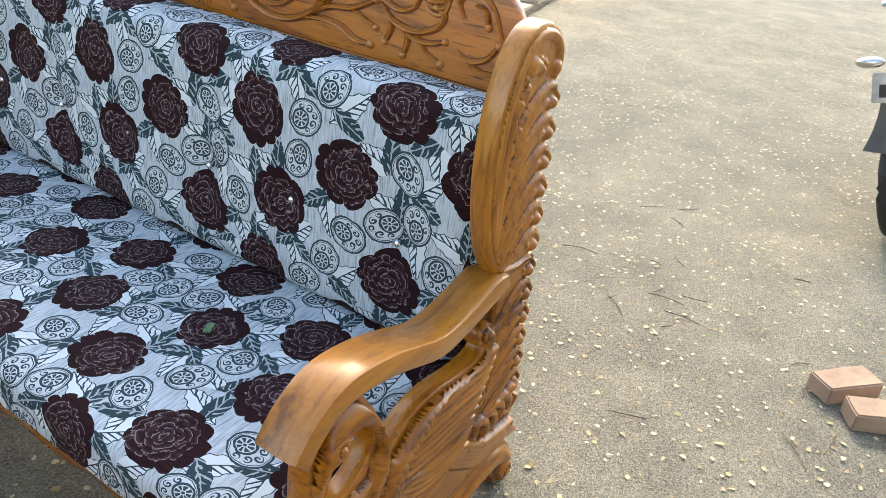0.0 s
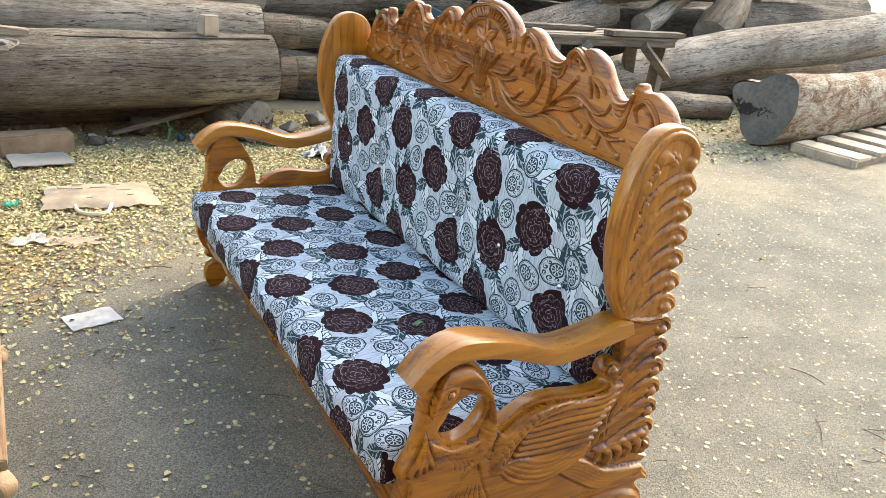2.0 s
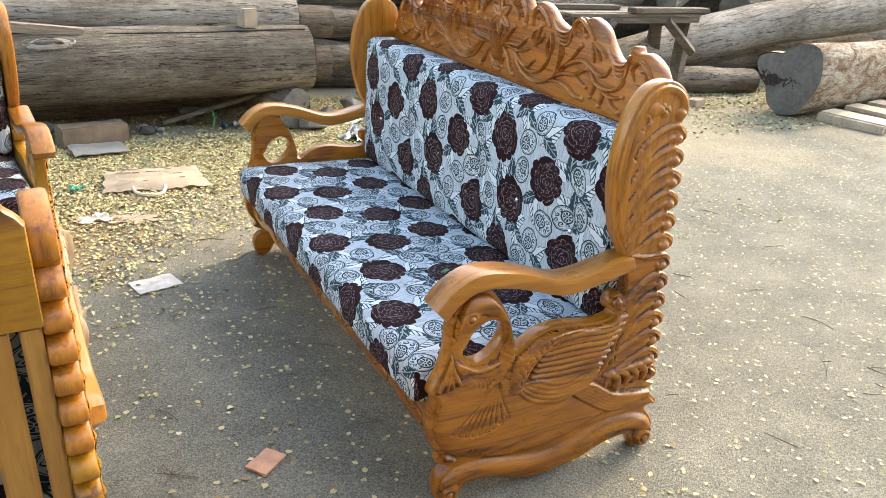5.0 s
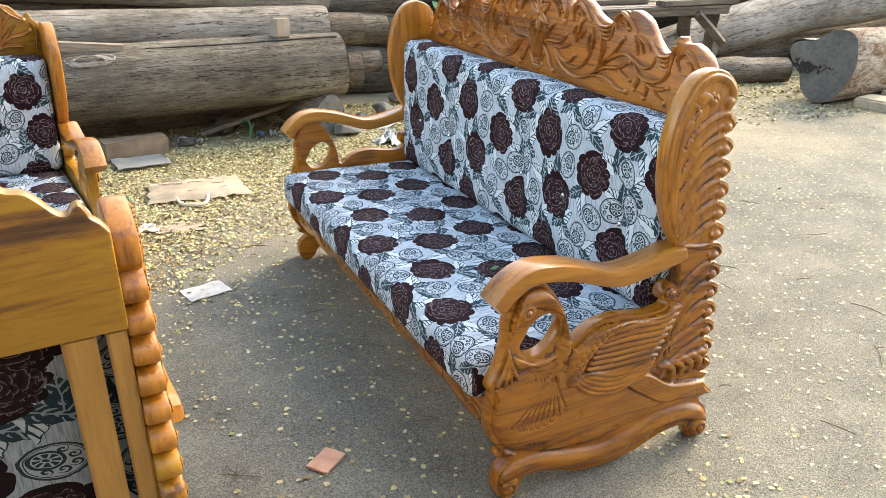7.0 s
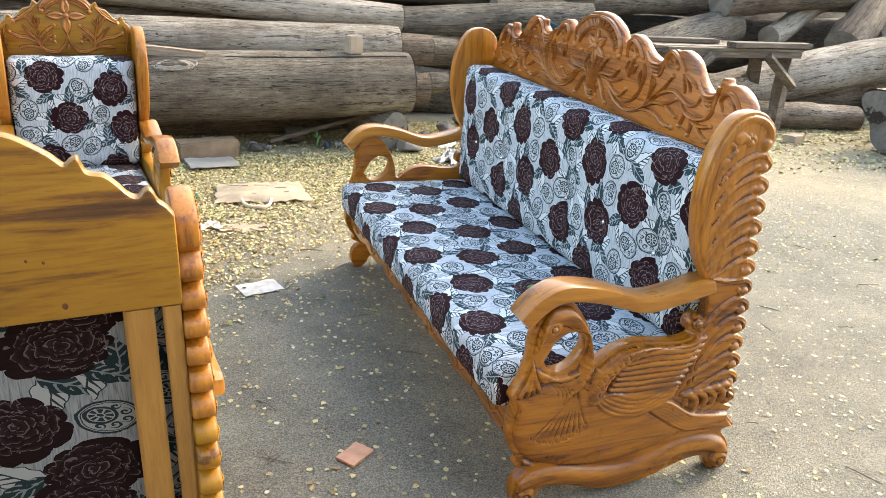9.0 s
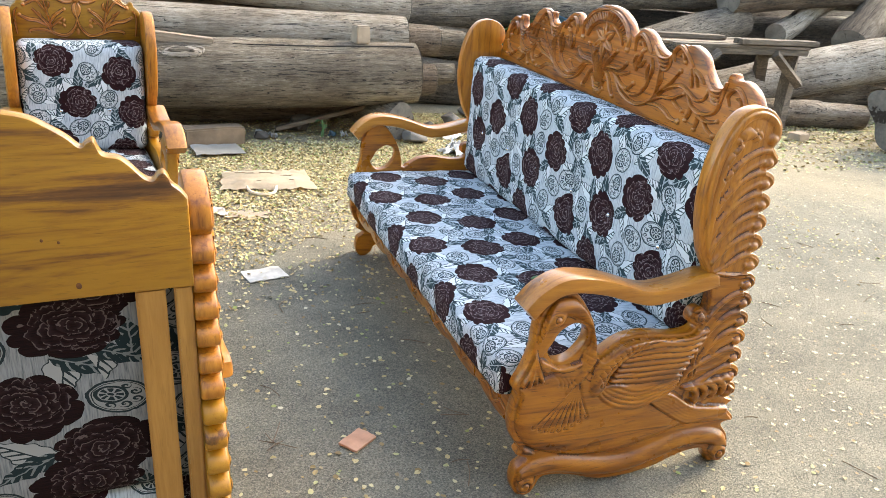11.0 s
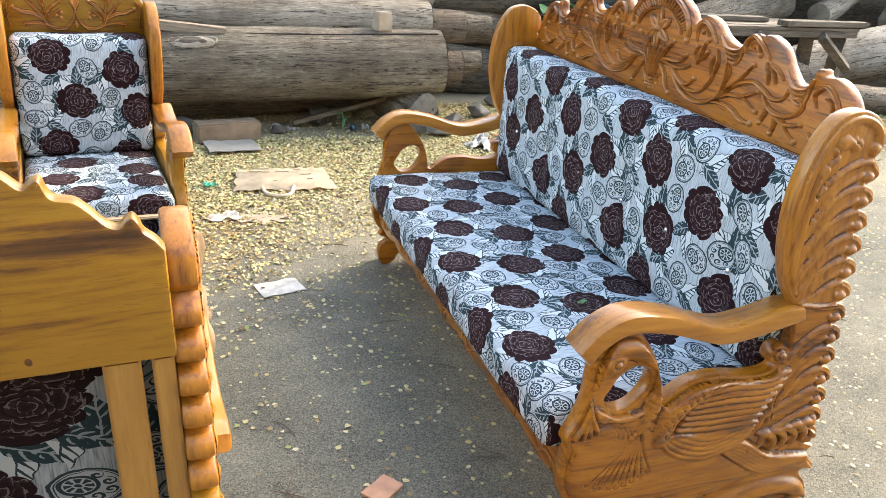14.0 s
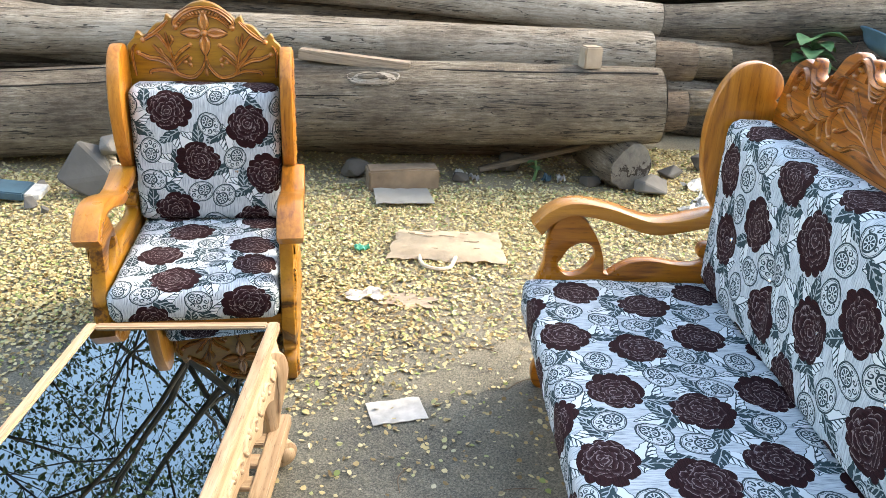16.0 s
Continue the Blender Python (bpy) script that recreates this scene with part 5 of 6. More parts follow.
                ridge(bm, [(0.000, h - 0.05), (0.030, h - 0.10), (0.022, 0.20)], 0.010, 0.008, mq, (0.6, 0.3), 5, 0.026)
                part("carved_rib", bm, raw_z, leg)
            grooves().free()
    for s in (-1, 1):
        part("shelf_rail", box(bmesh.new(), (s * (w + 0.022), -d + 0.06, 0.112), (s * (w - 0.030), d - 0.06, 0.148), 0.004), raw_y, t)
    for i in range(9):
        y = -d + 0.08 + (2 * d - 0.16) * i / 8
        part("shelf_slat", box(bmesh.new(), (-w + 0.031, y - 0.026, 0.128), (w - 0.031, y + 0.026, 0.143), 0.003), raw_x, t)
    return t


centre_table(pose(-1.074, 1.010, 0.008, -0.5, -2.6, -1.0), 0.564, 0.915, 0.43)


# ---------------------------------------------------------------- ground
bm = bmesh.new()
bmesh.ops.create_grid(bm, x_segments=8, y_segments=8, size=400)
solo("ground", bm, tar, pose(0, 0, 0), "worn grey asphalt yard with grit", "ground", kind="structure")


# unseen wall added behind the camera; it blocks sky light and closes the yard
box_wall = box(bmesh.new(), (-14, -5.3, 0), (9, -5.0, 5.5), 0.01)
solo("sky_block_wall", box_wall, plain("sky_block_plaster", (0.30, 0.26, 0.21), 0.9, vary=0.2, scale=1.5), pose(0, 0, 0), "unseen plain wall added behind the camera to block sky light", "wall", kind="structure")


def log(p0, p1, r0, r1, bend=0.0, seed=0, mat=None, knots=2, label="weathered grey tree log in the timber stack", rough=1.0, seg=22, shape=None, end=None):
    """A felled trunk lying from p0 to p1."""
    p0, p1 = Vector(p0), Vector(p1)
    d = p1 - p0
    L = d.length
    q = d.to_track_quat("X", "Z")
    rnd = random.Random(seed)
    n = max(10, int(L / 0.14))
    lump = [(rnd.random() * L, rnd.random() * 6.28, rnd.uniform(0.02, 0.05)) for _ in range(knots)]
    bm = bmesh.new()
    rows = []
    for i in range(n + 1):
        s = i / n
        r = r0 + (r1 - r0) * s
        if i in (0, n):
            r *= 0.975
        off = Vector((0, 0, bend * math.sin(math.pi * s))) + Vector((0, noise.noise((s * 2.1, seed, 3)) * r * 0.35, noise.noise((s * 2.1, seed, 9)) * r * 0.25))
        row = []
        for k in range(seg):
            a = 2 * math.pi * k / seg
            rr = r * (1 + rough * 0.10 * noise.noise((s * L * 0.9, math.cos(a) * 1.3 + seed, math.sin(a) * 1.3)) + rough * 0.03 * noise.noise((s * L * 4, math.cos(a) * 4, math.sin(a) * 4 + seed)))
            if shape:
                rr *= shape(a)
            for lx, la, lh in lump:
                da = math.atan2(math.sin(a - la), math.cos(a - la)) * r
                rr += lh * math.exp(-((s * L - lx) ** 2 + da * da) / 0.012)
            row.append(bm.verts.new(Vector((s * L, rr * math.cos(a), rr * math.sin(a))) + off))
        rows.append(row)
    for a, b in zip(rows, rows[1:]):
        for k in range(seg):
            bm.faces.new((a[k], a[(k + 1) % seg], b[(k + 1) % seg], b[k]))
    ob = solo("log", bm, mat or log_grey, Matrix.LocRotScale(p0, q, None), label, "log", "stacked logs")
    # sawn ends
    for s, r, sgn in ((0.0, r0, -1), (1.0, r1, 1)):
        bm = bmesh.new()
        row = []
        off = Vector((0, noise.noise((s * 2.1, seed, 3)) * r * 0.35, noise.noise((s * 2.1, seed, 9)) * r * 0.25))
        for k in range(seg):
            a = 2 * math.pi * k / seg
            rr = 0.976 * r * (1 + rough * 0.10 * noise.noise((s * L * 0.9, math.cos(a) * 1.3 + seed, math.sin(a) * 1.3)) + rough * 0.03 * noise.noise((s * L * 4, math.cos(a) * 4, math.sin(a) * 4 + seed)))
            if shape:
                rr *= shape(a)
            row.append((rr * math.cos(a) + off.y, rr * math.sin(a) + off.z))
        inner = None
        for f in (1.0, 0.66, 0.33):
            ring = [bm.verts.new((s * L + sgn * (0.004 + 0.010 * (1 - f) + 0.006 * noise.noise((y * 9, z * 9, seed))), off.y + (y - off.y) * f, off.z + (z - off.z) * f)) for y, z in row]
            if inner:
                for k in range(seg):
                    bm.faces.new((inner[k], inner[(k + 1) % seg], ring[(k + 1) % seg], ring[k]))
            inner = ring
        bm.faces.new(inner)
        part("sawn_end", bm, end or log_cut, ob, "grey cracked sawn end")
    return ob


# front row of the stack
front = log((-5.2, 4.30, 0.22), (1.08, 4.22, 0.505), 0.285, 0.245, 0.0, 1, knots=3, label="long thick grey log at the front of the stack", rough=0.6)


def knot(parent, x, a, r, size):
    """A sunk knot with swirling lips on a log's side, at x along it and the angle a round it."""
    bm = bmesh.new()
    m = Matrix.Translation((x, 0, 0)) @ Matrix.Rotation(a - math.pi / 2, 4, "X") @ Matrix.Translation((0, 0, r))
    loop = [(size * math.cos(u) * (1 + 0.10 * math.sin(3 * u)), size * 0.36 * math.sin(u) * (1 + 0.15 * math.cos(2 * u))) for u in [2 * math.pi * i / 14 for i in range(15)]]
    ridge(bm, loop, size * 0.055, 0.010, m, (1, 1), 2, -0.004)
    dome(bm, (0, 0), size * 1.02, size * 0.38, 0.020, m, -0.004, 0, 18)
    grooves().free()
    swirl = part("knot", bm, log_pale, parent, "pale swirling knot with a dark heart")
    bm = bmesh.new()
    dome(bm, (-0.02, 0.004), size * 0.50, size * 0.17, 0.016, m, 0.014, 0.1, 12)
    dome(bm, (0.05, -0.006), size * 0.26, size * 0.10, 0.014, m, 0.013, -0.2, 10)
    part("knot_heart", bm, log_dark, swirl)


knot(front, 4.55, 2.20, 0.262, 0.150)
bm = bmesh.new()
for x0, x1, a0, wid in ((4.9, 6.25, 2.02, 0.0055), (1.6, 3.1, 2.3, 0.003), (3.4, 4.5, 2.75, 0.0025), (2.2, 3.4, 1.75, 0.003)):
    rows = []
    for i in range(25):
        f = i / 24
        x = x0 + (x1 - x0) * f
        off = Vector((0, noise.noise((x / 6.28 * 2.1, 1, 3)) * 0.26 * 0.35, noise.noise((x / 6.28 * 2.1, 1, 9)) * 0.26 * 0.25))
        r = (0.285 - 0.040 * x / 6.28) * (1 + 0.06 * noise.noise((x * 0.9, math.cos(a0) * 1.3 + 1, math.sin(a0) * 1.3)) + 0.018 * noise.noise((x * 4, math.cos(a0) * 4, math.sin(a0) * 4 + 1)))
        w = wid / r * (0.25 + min(1.0, 5 * f)) * (1 if x1 > 6 else min(1.0, 5 * (1 - f)) + 0.2)
        a = a0 + 0.018 * noise.noise((x * 5, a0, 0))
        rows.append([bm.verts.new(off + Vector((x, (r + e) * math.cos(a + q * w), (r + e) * math.sin(a + q * w)))) for q, e in ((-1, -0.004), (-0.7, 0.003), (0.7, 0.003), (1, -0.004))])
    for p, q in zip(rows, rows[1:]):
        for j in range(3):
            bm.faces.new((p[j], p[j + 1], q[j + 1], q[j]))
tagged(part("crack", bm, plain("dark_crack", (0.012, 0.009, 0.007), 1.0), front, "long dark drying cracks"), kind="stuff")
# three low logs added, mostly hidden, to keep light from under the front log
log((-5.0, 4.72, 0.17), (0.75, 4.78, 0.17), 0.17, 0.165, 0.0, 50, log_brown)
log((-5.0, 5.06, 0.22), (0.95, 5.10, 0.20), 0.20, 0.185, 0.0, 51, log_brown)
log((-5.0, 5.40, 0.22), (0.85, 5.45, 0.22), 0.20, 0.20, 0.0, 52, log_brown)
log((-3.2, 4.62, 0.74), (1.12, 4.66, 0.735), 0.150, 0.155, 0.02, 2, log_pale, rough=0.8)
log((-1.5, 4.85, 0.70), (1.46, 4.78, 0.685), 0.14, 0.130, 0.0, 3, log_brown)
log((-1.0, 5.05, 0.70), (1.78, 4.98, 0.665), 0.11, 0.100, 0.0, 4)
log((-1.6, 4.72, 0.40), (1.40, 4.62, 0.40), 0.12, 0.125, 0.0, 5, log_brown)
log((-0.6, 4.95, 0.34), (1.66, 4.85, 0.40), 0.10, 0.095, 0.0, 6)
log((-4.2, 5.05, 1.22), (1.30, 5.16, 0.90), 0.17, 0.115, 0.03, 7, log_pale)
log((-4.6, 5.15, 0.86), (0.45, 5.30, 0.80), 0.16, 0.12, 0.0, 8, log_brown)
log((-5.5, 4.72, 1.10), (-1.75, 4.70, 0.66), 0.20, 0.16, -0.06, 9, log_pale, knots=2, label="bent grey log resting on the stack")
log((-5.6, 4.95, 0.62), (-1.2, 4.85, 0.62), 0.15, 0.13, 0.0, 10)
# logs further back and higher up; log_dark puts the stack's shade into their colour
log((-2.2, 5.65, 1.16), (3.6, 5.85, 1.12), 0.14, 0.13, 0.0, 11, log_dark)
log((1.0, 5.60, 0.80), (3.4, 5.45, 0.98), 0.15, 0.13, 0.0, 12, log_dark)
log((1.6, 5.7, 0.25), (4.2, 6.1, 0.72), 0.17, 0.15, 0.0, 13, log_dark)
log((2.4, 5.75, 1.00), (5.4, 6.3, 1.12), 0.19, 0.17, 0.04, 14, log_dark)
log((2.9, 5.4, 0.36), (5.6, 5.9, 0.92), 0.20, 0.18, 0.0, 15, log_dark)
log((1.2, 5.9, 0.55), (4.6, 6.2, 0.45), 0.20, 0.2, 0.0, 16, log_dark)
log((-6.0, 5.7, 0.55), (1.6, 5.75, 0.60), 0.22, 0.2, 0.0, 17, log_brown)
log((-6.0, 5.6, 1.35), (0.6, 5.7, 1.28), 0.17, 0.15, 0.0, 18)
log((-6.5, 6.2, 1.2), (3.0, 6.3, 1.1), 0.3, 0.28, 0.0, 19, log_dark)
log((-6.5, 6.1, 1.75), (3.5, 6.2, 1.60), 0.26, 0.24, 0.0, 20, log_dark)
log((-6.5, 6.9, 2.0), (6.0, 7.0, 1.9), 0.35, 0.33, 0.0, 21, log_dark)
log((2.0, 6.8, 1.2), (9.5, 7.2, 1.35), 0.33, 0.30, 0.0, 22, log_dark)
log((2.5, 6.9, 0.45), (9.5, 7.3, 0.6), 0.38, 0.33, 0.0, 23, log_dark)
for k in range(12):
    y = 7.6 + 0.12 * k
    log((3.0 + 0.6 * (k % 4), y, 0.35 + 0.13 * k), (11.5 + 0.7 * (k % 5), y + 0.5, 0.45 + 0.14 * k), 0.30, 0.26, 0.0, 60 + k)
# logs added where the stack has shaded gaps, most in the dark bark
log((0.7, 5.45, 0.24), (2.6, 5.55, 0.22), 0.22, 0.20, 0.0, 53, log_dark)
log((0.9, 5.85, 0.25), (3.3, 5.95, 0.24), 0.23, 0.22, 0.0, 54, log_dark)
log((0.8, 5.50, 0.62), (2.3, 5.60, 0.58), 0.18, 0.16, 0.0, 55, log_brown)
# curved trunk on the other side and what lies over it
log((4.35, 5.05, 0.16), (10.2, 5.15, 1.00), 0.22, 0.29, 0.10, 24, log_pale, 2, "long curved pale log lying across the yard edge", 0.7)
log((6.0, 5.75, 0.80), (7.3, 6.35, 1.20), 0.13, 0.12, 0.0, 25, log_pale)
log((5.30, 5.85, 1.17), (9.8, 6.1, 1.56), 0.20, 0.18, 0.0, 26, log_brown)
log((6.9, 5.5, 0.75), (8.0, 6.0, 1.45), 0.22, 0.20, 0.0, 27, log_brown)
log((4.2, 6.5, 1.45), (9.5, 6.6, 1.62), 0.22, 0.2, 0.0, 28)
log((4.85, 4.75, 0.12), (6.2, 4.45, 0.13), 0.14, 0.13, 0.0, 29, log_brown)
# two dark logs added to cover a bright gap that should lie in shade
log((6.8, 5.75, 0.30), (14.0, 6.4, 0.35), 0.30, 0.28, 0.0, 56, log_dark)
log((7.6, 5.90, 0.86), (14.5, 6.6, 0.92), 0.28, 0.26, 0.0, 57, log_dark)
log((5.9, 5.3, 0.25), (9.4, 5.5, 0.3), 0.2, 0.2, 0.0, 30, log_brown)
def lobed(a):
    """A trunk grown in lobes: two above with a cleft between, one narrower below."""
    near = lambda c, w: math.exp(-(math.atan2(math.sin(a - c), math.cos(a - c)) / w) ** 2)
    return 1.0 + 0.24 * near(2.15, 0.45) + 0.16 * near(0.42, 0.30) - 0.22 * near(1.15, 0.38) - 0.34 * near(-0.45, 0.50) - 0.16 * near(3.6, 0.55)


log((5.56, 3.49, 0.345), (11.6, 4.75, 0.36), 0.335, 0.30, 0.0, 31, flaking, 2, "large patchy-barked log with a dark split sawn end", 0.5, 40, lobed, split_cut)


def plank(size, m, mat, label, category="plank", name="plank", seed=0, group=""):
    """A sawn piece of timber with worn edges."""
    bm = box(bmesh.new(), [-s / 2 for s in size], [s / 2 for s in size])
    bmesh.ops.subdivide_edges(bm, edges=[e for e in bm.edges], cuts=2, use_grid_fill=True)
    bmesh.ops.bevel(bm, geom=[e for e in bm.edges if e.calc_face_angle(0) > 1.0], offset=min(size) * 0.08, segments=2, affect="EDGES")
    for v in bm.verts:
        v.co += 0.06 * min(size) * noise.noise_vector(v.co * 12 + Vector((seed, seed, 0)))
    return solo(name, bm, mat, m, label, category, group)


def blob(name, r, m, mat, label, category, seed=0, squash=(1, 1, 0.7), group=""):
    bm = bmesh.new()
    bmesh.ops.create_icosphere(bm, subdivisions=3, radius=r)
    for v in bm.verts:
        n = v.co.normalized()
        v.co *= 1 + 0.28 * noise.noise(n * 1.4 + Vector((seed, 0, 0))) + 0.10 * noise.noise(n * 4 + Vector((0, seed, 0)))
        v.co = Vector((v.co.x * squash[0], v.co.y * squash[1], max(v.co.z * squash[2], -0.6 * r * squash[2])))
    return solo(name, bm, mat, m, label, category, group)


plank((0.11, 0.11, 0.13), pose(0.63, 4.20, 0.790, 0, 0, 12), concrete, "small cut wooden block on the front log", "wooden block", "wooden_block", 3)
plank((0.66, 0.09, 0.060), pose(-0.78, 4.20, 0.716, 0, 4.5, -3), grey_wood, "narrow sawn batten lying on the front log", seed=5)
plank((0.43, 0.15, 0.135), pose(-0.48, 3.98, 0.0675, 0, 0, 12), timber_brown, "rectangular sawn timber block on the leaf litter", "wooden block", "timber_block", 7)
log((0.80, 4.50, 0.17), (0.93, 4.02, 0.155), 0.17, 0.150, 0.0, 40, log_grey, 1, "short grey stub of log propping up the stack", 2.4, 22, None, split_cut)

def rock(r, m, mat, label, seed, squash=(1, 1, 1), category="stone", name="stone"):
    """A broken angular stone: the hull of a few scattered points, edges worn."""
    rnd = random.Random(seed)
    bm = bmesh.new()
    for _ in range(11):
        v = Vector((rnd.gauss(0, 1), rnd.gauss(0, 1), rnd.gauss(0, 1))).normalized() * r
        bm.verts.new((v.x * squash[0], v.y * squash[1], max(v.z * squash[2], -0.75 * r * squash[2])))
    got = bmesh.ops.convex_hull(bm, input=bm.verts)
    bmesh.ops.delete(bm, geom=[v for v in bm.verts if not v.link_faces], context="VERTS")
    bmesh.ops.bevel(bm, geom=bm.edges[:], offset=r * 0.07, segments=1, affect="EDGES")
    return solo(name, mesh_of(bm, name, False), mat, m, label, category)


stump = rock(0.19, pose(-2.23, 3.68, 0.13), plain("dark_cut_stone", (0.10, 0.095, 0.088), 0.95, vary=0.3, scale=5.0, relief=0.6), "dark grey broken stone slab by the logs", 4, (1.0, 0.7, 1.05))
rock(0.085, pose(-2.10, 3.72, 0.275), stone, "grey angular stone lying on rubble", 11, (0.95, 0.9, 0.95))
bm = bmesh.new()
rnd = random.Random(5)
for _ in range(150):
    a, d = rnd.uniform(0, 6.28), abs(rnd.gauss(0, 0.085))
    c = Vector((-2.12 + d * math.cos(a) * 1.3, 3.74 + d * math.sin(a) * 0.6, max(0.012, 0.20 - 1.6 * d + rnd.gauss(0, 0.01))))
    bmesh.ops.create_icosphere(bm, subdivisions=1, radius=rnd.uniform(0.014, 0.030), matrix=Matrix.Translation(c) @ Euler((rnd.uniform(0, 6), rnd.uniform(0, 6), 0)).to_matrix().to_4x4() @ Matrix.Diagonal((1, 0.7, 0.6, 1)))
solo("rubble", bm, plain("pale_rubble", (0.40, 0.34, 0.27), 0.95, vary=0.35, scale=9.0, relief=0.5), pose(0, 0, 0), "heap of pale crushed rubble by the logs", "rubble", kind="stuff")
for k, (x, y, r) in enumerate(((-2.46, 3.44, 0.05), (-2.36, 3.36, 0.035), (-2.62, 3.38, 0.03), (-2.52, 3.75, 0.04), (-2.05, 3.42, 0.03))):
    rock(r, pose(x, y, r * 0.62), stone, "small loose grey stone on the leaf litter", 30 + k, (1, 1, 0.8))
dark_stone = plain("dark_stone", (0.075, 0.066, 0.056), 0.95, vary=0.4, scale=8.0, relief=0.6)
for k, (x, y, r, mat_) in enumerate(((-0.78, 4.16, 0.09, dark_stone), (0.22, 4.36, 0.10, dark_stone), (1.9, 4.9, 0.12, stone), (1.58, 4.55, 0.09, stone), (1.28, 4.34, 0.07, stone), (1.06, 3.98, 0.10, stone), (0.70, 4.12, 0.06, dark_stone), (-0.12, 4.12, 0.05, dark_stone))):
    rock(r, pose(x, y, r * 0.60), mat_, "broken stone lying by the logs", 50 + k, (1.3, 1, 0.8))
plank((0.2, 0.12, 0.07), pose(5.0, 4.05, 0.035, 0, 0, 20), concrete, "broken brick on the ground", "brick", "brick_piece", 2)
plank((0.21, 0.10, 0.065), pose(1.83, -0.745, 0.0325, 0, 0, -40), brick_red, "loose red clay brick on the asphalt", "brick", "brick", 4, "loose bricks")
plank((0.21, 0.10, 0.065), pose(1.73, -0.87, 0.0325, 0, 0, -62), brick_red, "loose red clay brick on the asphalt", "brick", "brick", 6, "loose bricks")
book = thing("book", pose(-2.66, 3.58, 0.03, 0, 6, 6), "faded blue-grey book lying on the leaf litter", "book")
part("cover", box(bmesh.new(), (-0.19, -0.10, 0.0), (0.13, 0.10, 0.045), 0.006), blue_paint, book)
part("pages", box(bmesh.new(), (0.1302, -0.092, 0.006), (0.21, 0.092, 0.040), 0.004), paper_white, book, "pale curled page edges")
plank((0.85, 0.05, 0.03), pose(0.42, 4.30, 0.14, 0, -13, 6), old_wood, "thin dark stick leaning under the log", "stick", "stick", 8)


rock(0.36, pose(3.02, 5.24, 0.30), plain("red_rubble", (0.22, 0.12, 0.09), 0.95, vary=0.45, scale=8.0, relief=0.6), "rough reddish masonry lump among the logs", 71, (0.75, 0.5, 1.12), "masonry lump", "masonry_lump")
bm = bmesh.new()
rows = []
for r, z in ((0.02, 0.0), (0.15, 0.004), (0.20, 0.03), (0.245, 0.085), (0.275, 0.095), (0.275, 0.105), (0.238, 0.094), (0.192, 0.038), (0.145, 0.014), (0.02, 0.010)):
    rows.append([bm.verts.new((r * math.cos(2 * math.pi * i / 28), r * math.sin(2 * math.pi * i / 28), z)) for i in range(28)])
for p, q in zip(rows, rows[1:]):
    for i in range(28):
        bm.faces.new((p[i], p[(i + 1) % 28], q[(i + 1) % 28], q[i]))
bm.faces.new(rows[0])
bm.faces.new(rows[-1])
solo("basin", bm, plain("blue_enamel", (0.07, 0.15, 0.23), 0.5, vary=0.4, scale=6.0), pose(3.04, 5.20, 0.71, 0, 25, 0), "worn blue metal basin tilted on a masonry lump", "basin")


def work_bench(m):
    b = thing("work_bench", m, "rough weathered dark wooden work bench", "bench")
    rnd = random.Random(9)
    for i, y in enumerate((-0.24, -0.12, 0.005, 0.125, 0.24)):
        l, x = rnd.uniform(1.66, 1.80), rnd.uniform(-0.05, 0.05)
        part("board", box(bmesh.new(), (x - l / 2, y - 0.054, 0.762), (x + l / 2, y + 0.054, 0.787 + rnd.uniform(0, 0.008)), 0.004), grey_wood if i in (1, 2) else old_wood, b)
    part("beam", box(bmesh.new(), (-0.12, -0.33, 0.797), (0.95, -0.20, 0.842), 0.006, Matrix.Rotation(radians(2), 4, "Z")), old_wood, b, "loose offcut beam lying along the edge")
    part("beam", box(bmesh.new(), (-0.98, -0.05, 0.797), (-0.05, 0.10, 0.835), 0.006, Matrix.Rotation(radians(-3), 4, "Z")), old_wood, b, "loose offcut beam lying along the edge")
    for y in (-0.27, 0.27):
        part("apron", box(bmesh.new(), (-0.80, y - 0.02, 0.705), (0.84, y + 0.02, 0.760), 0.005), old_wood, b)
    for x in (-0.70, 0.72):
        part("cross_rail", box(bmesh.new(), (x - 0.03, -0.249, 0.64), (x + 0.03, 0.249, 0.70), 0.005), old_wood, b)
        for y in (-0.20, 0.20):
            bm = bmesh.new()
            tube(bm, [Vector((x, y, 0.758)), Vector((x * 1.01, y, 0.4)), Vector((x * 1.03, y * 1.06, 0.0))], [0.085, 0.080, 0.072], 4)
            part("leg", bm, old_wood, b)
    for x in (0.36, -0.36):
        bm = bmesh.new()
        tube(bm, [Vector((x, -0.315, 0.72)), Vector((x * 2.15, -0.315, 0.44))], [0.050, 0.050], 4)
        part("brace", bm, old_wood, b, "slanting brace")


work_bench(pose(4.45, 4.70, 0, 0, 0, 3) @ Matrix.Diagonal((0.97, 0.97, 1.045, 1)))


def pallet(m, L, W, n):
    p = thing("pallet", m, "long pale slatted timber rack on the ground", "pallet")
    part("end_board", box(bmesh.new(), (-0.03, -0.012, 0), (-0.0005, W + 0.012, 0.078), 0.004), pale_wood, p, "pale end board with green moss")
    for i in range(3):
        y = W * (i + 0.5) / 3
        part("runner", box(bmesh.new(), (0, y - W / 6 + 0.004, 0), (L, y + W / 6 - 0.004, 0.056), 0.004), grey_wood, p)
    for i in range(n):
        x = 0.15 + (L - 0.35) * i / (n - 1)
        part("slat", box(bmesh.new(), (x - 0.145, -0.01, 0.0565), (x + 0.145, W + 0.01, 0.090 + 0.006 * (i % 2)), 0.004), pale_wood, p)


pallet(pose(5.98, 2.70, 0, 0, 0, 12), 7.0, 0.59, 14)


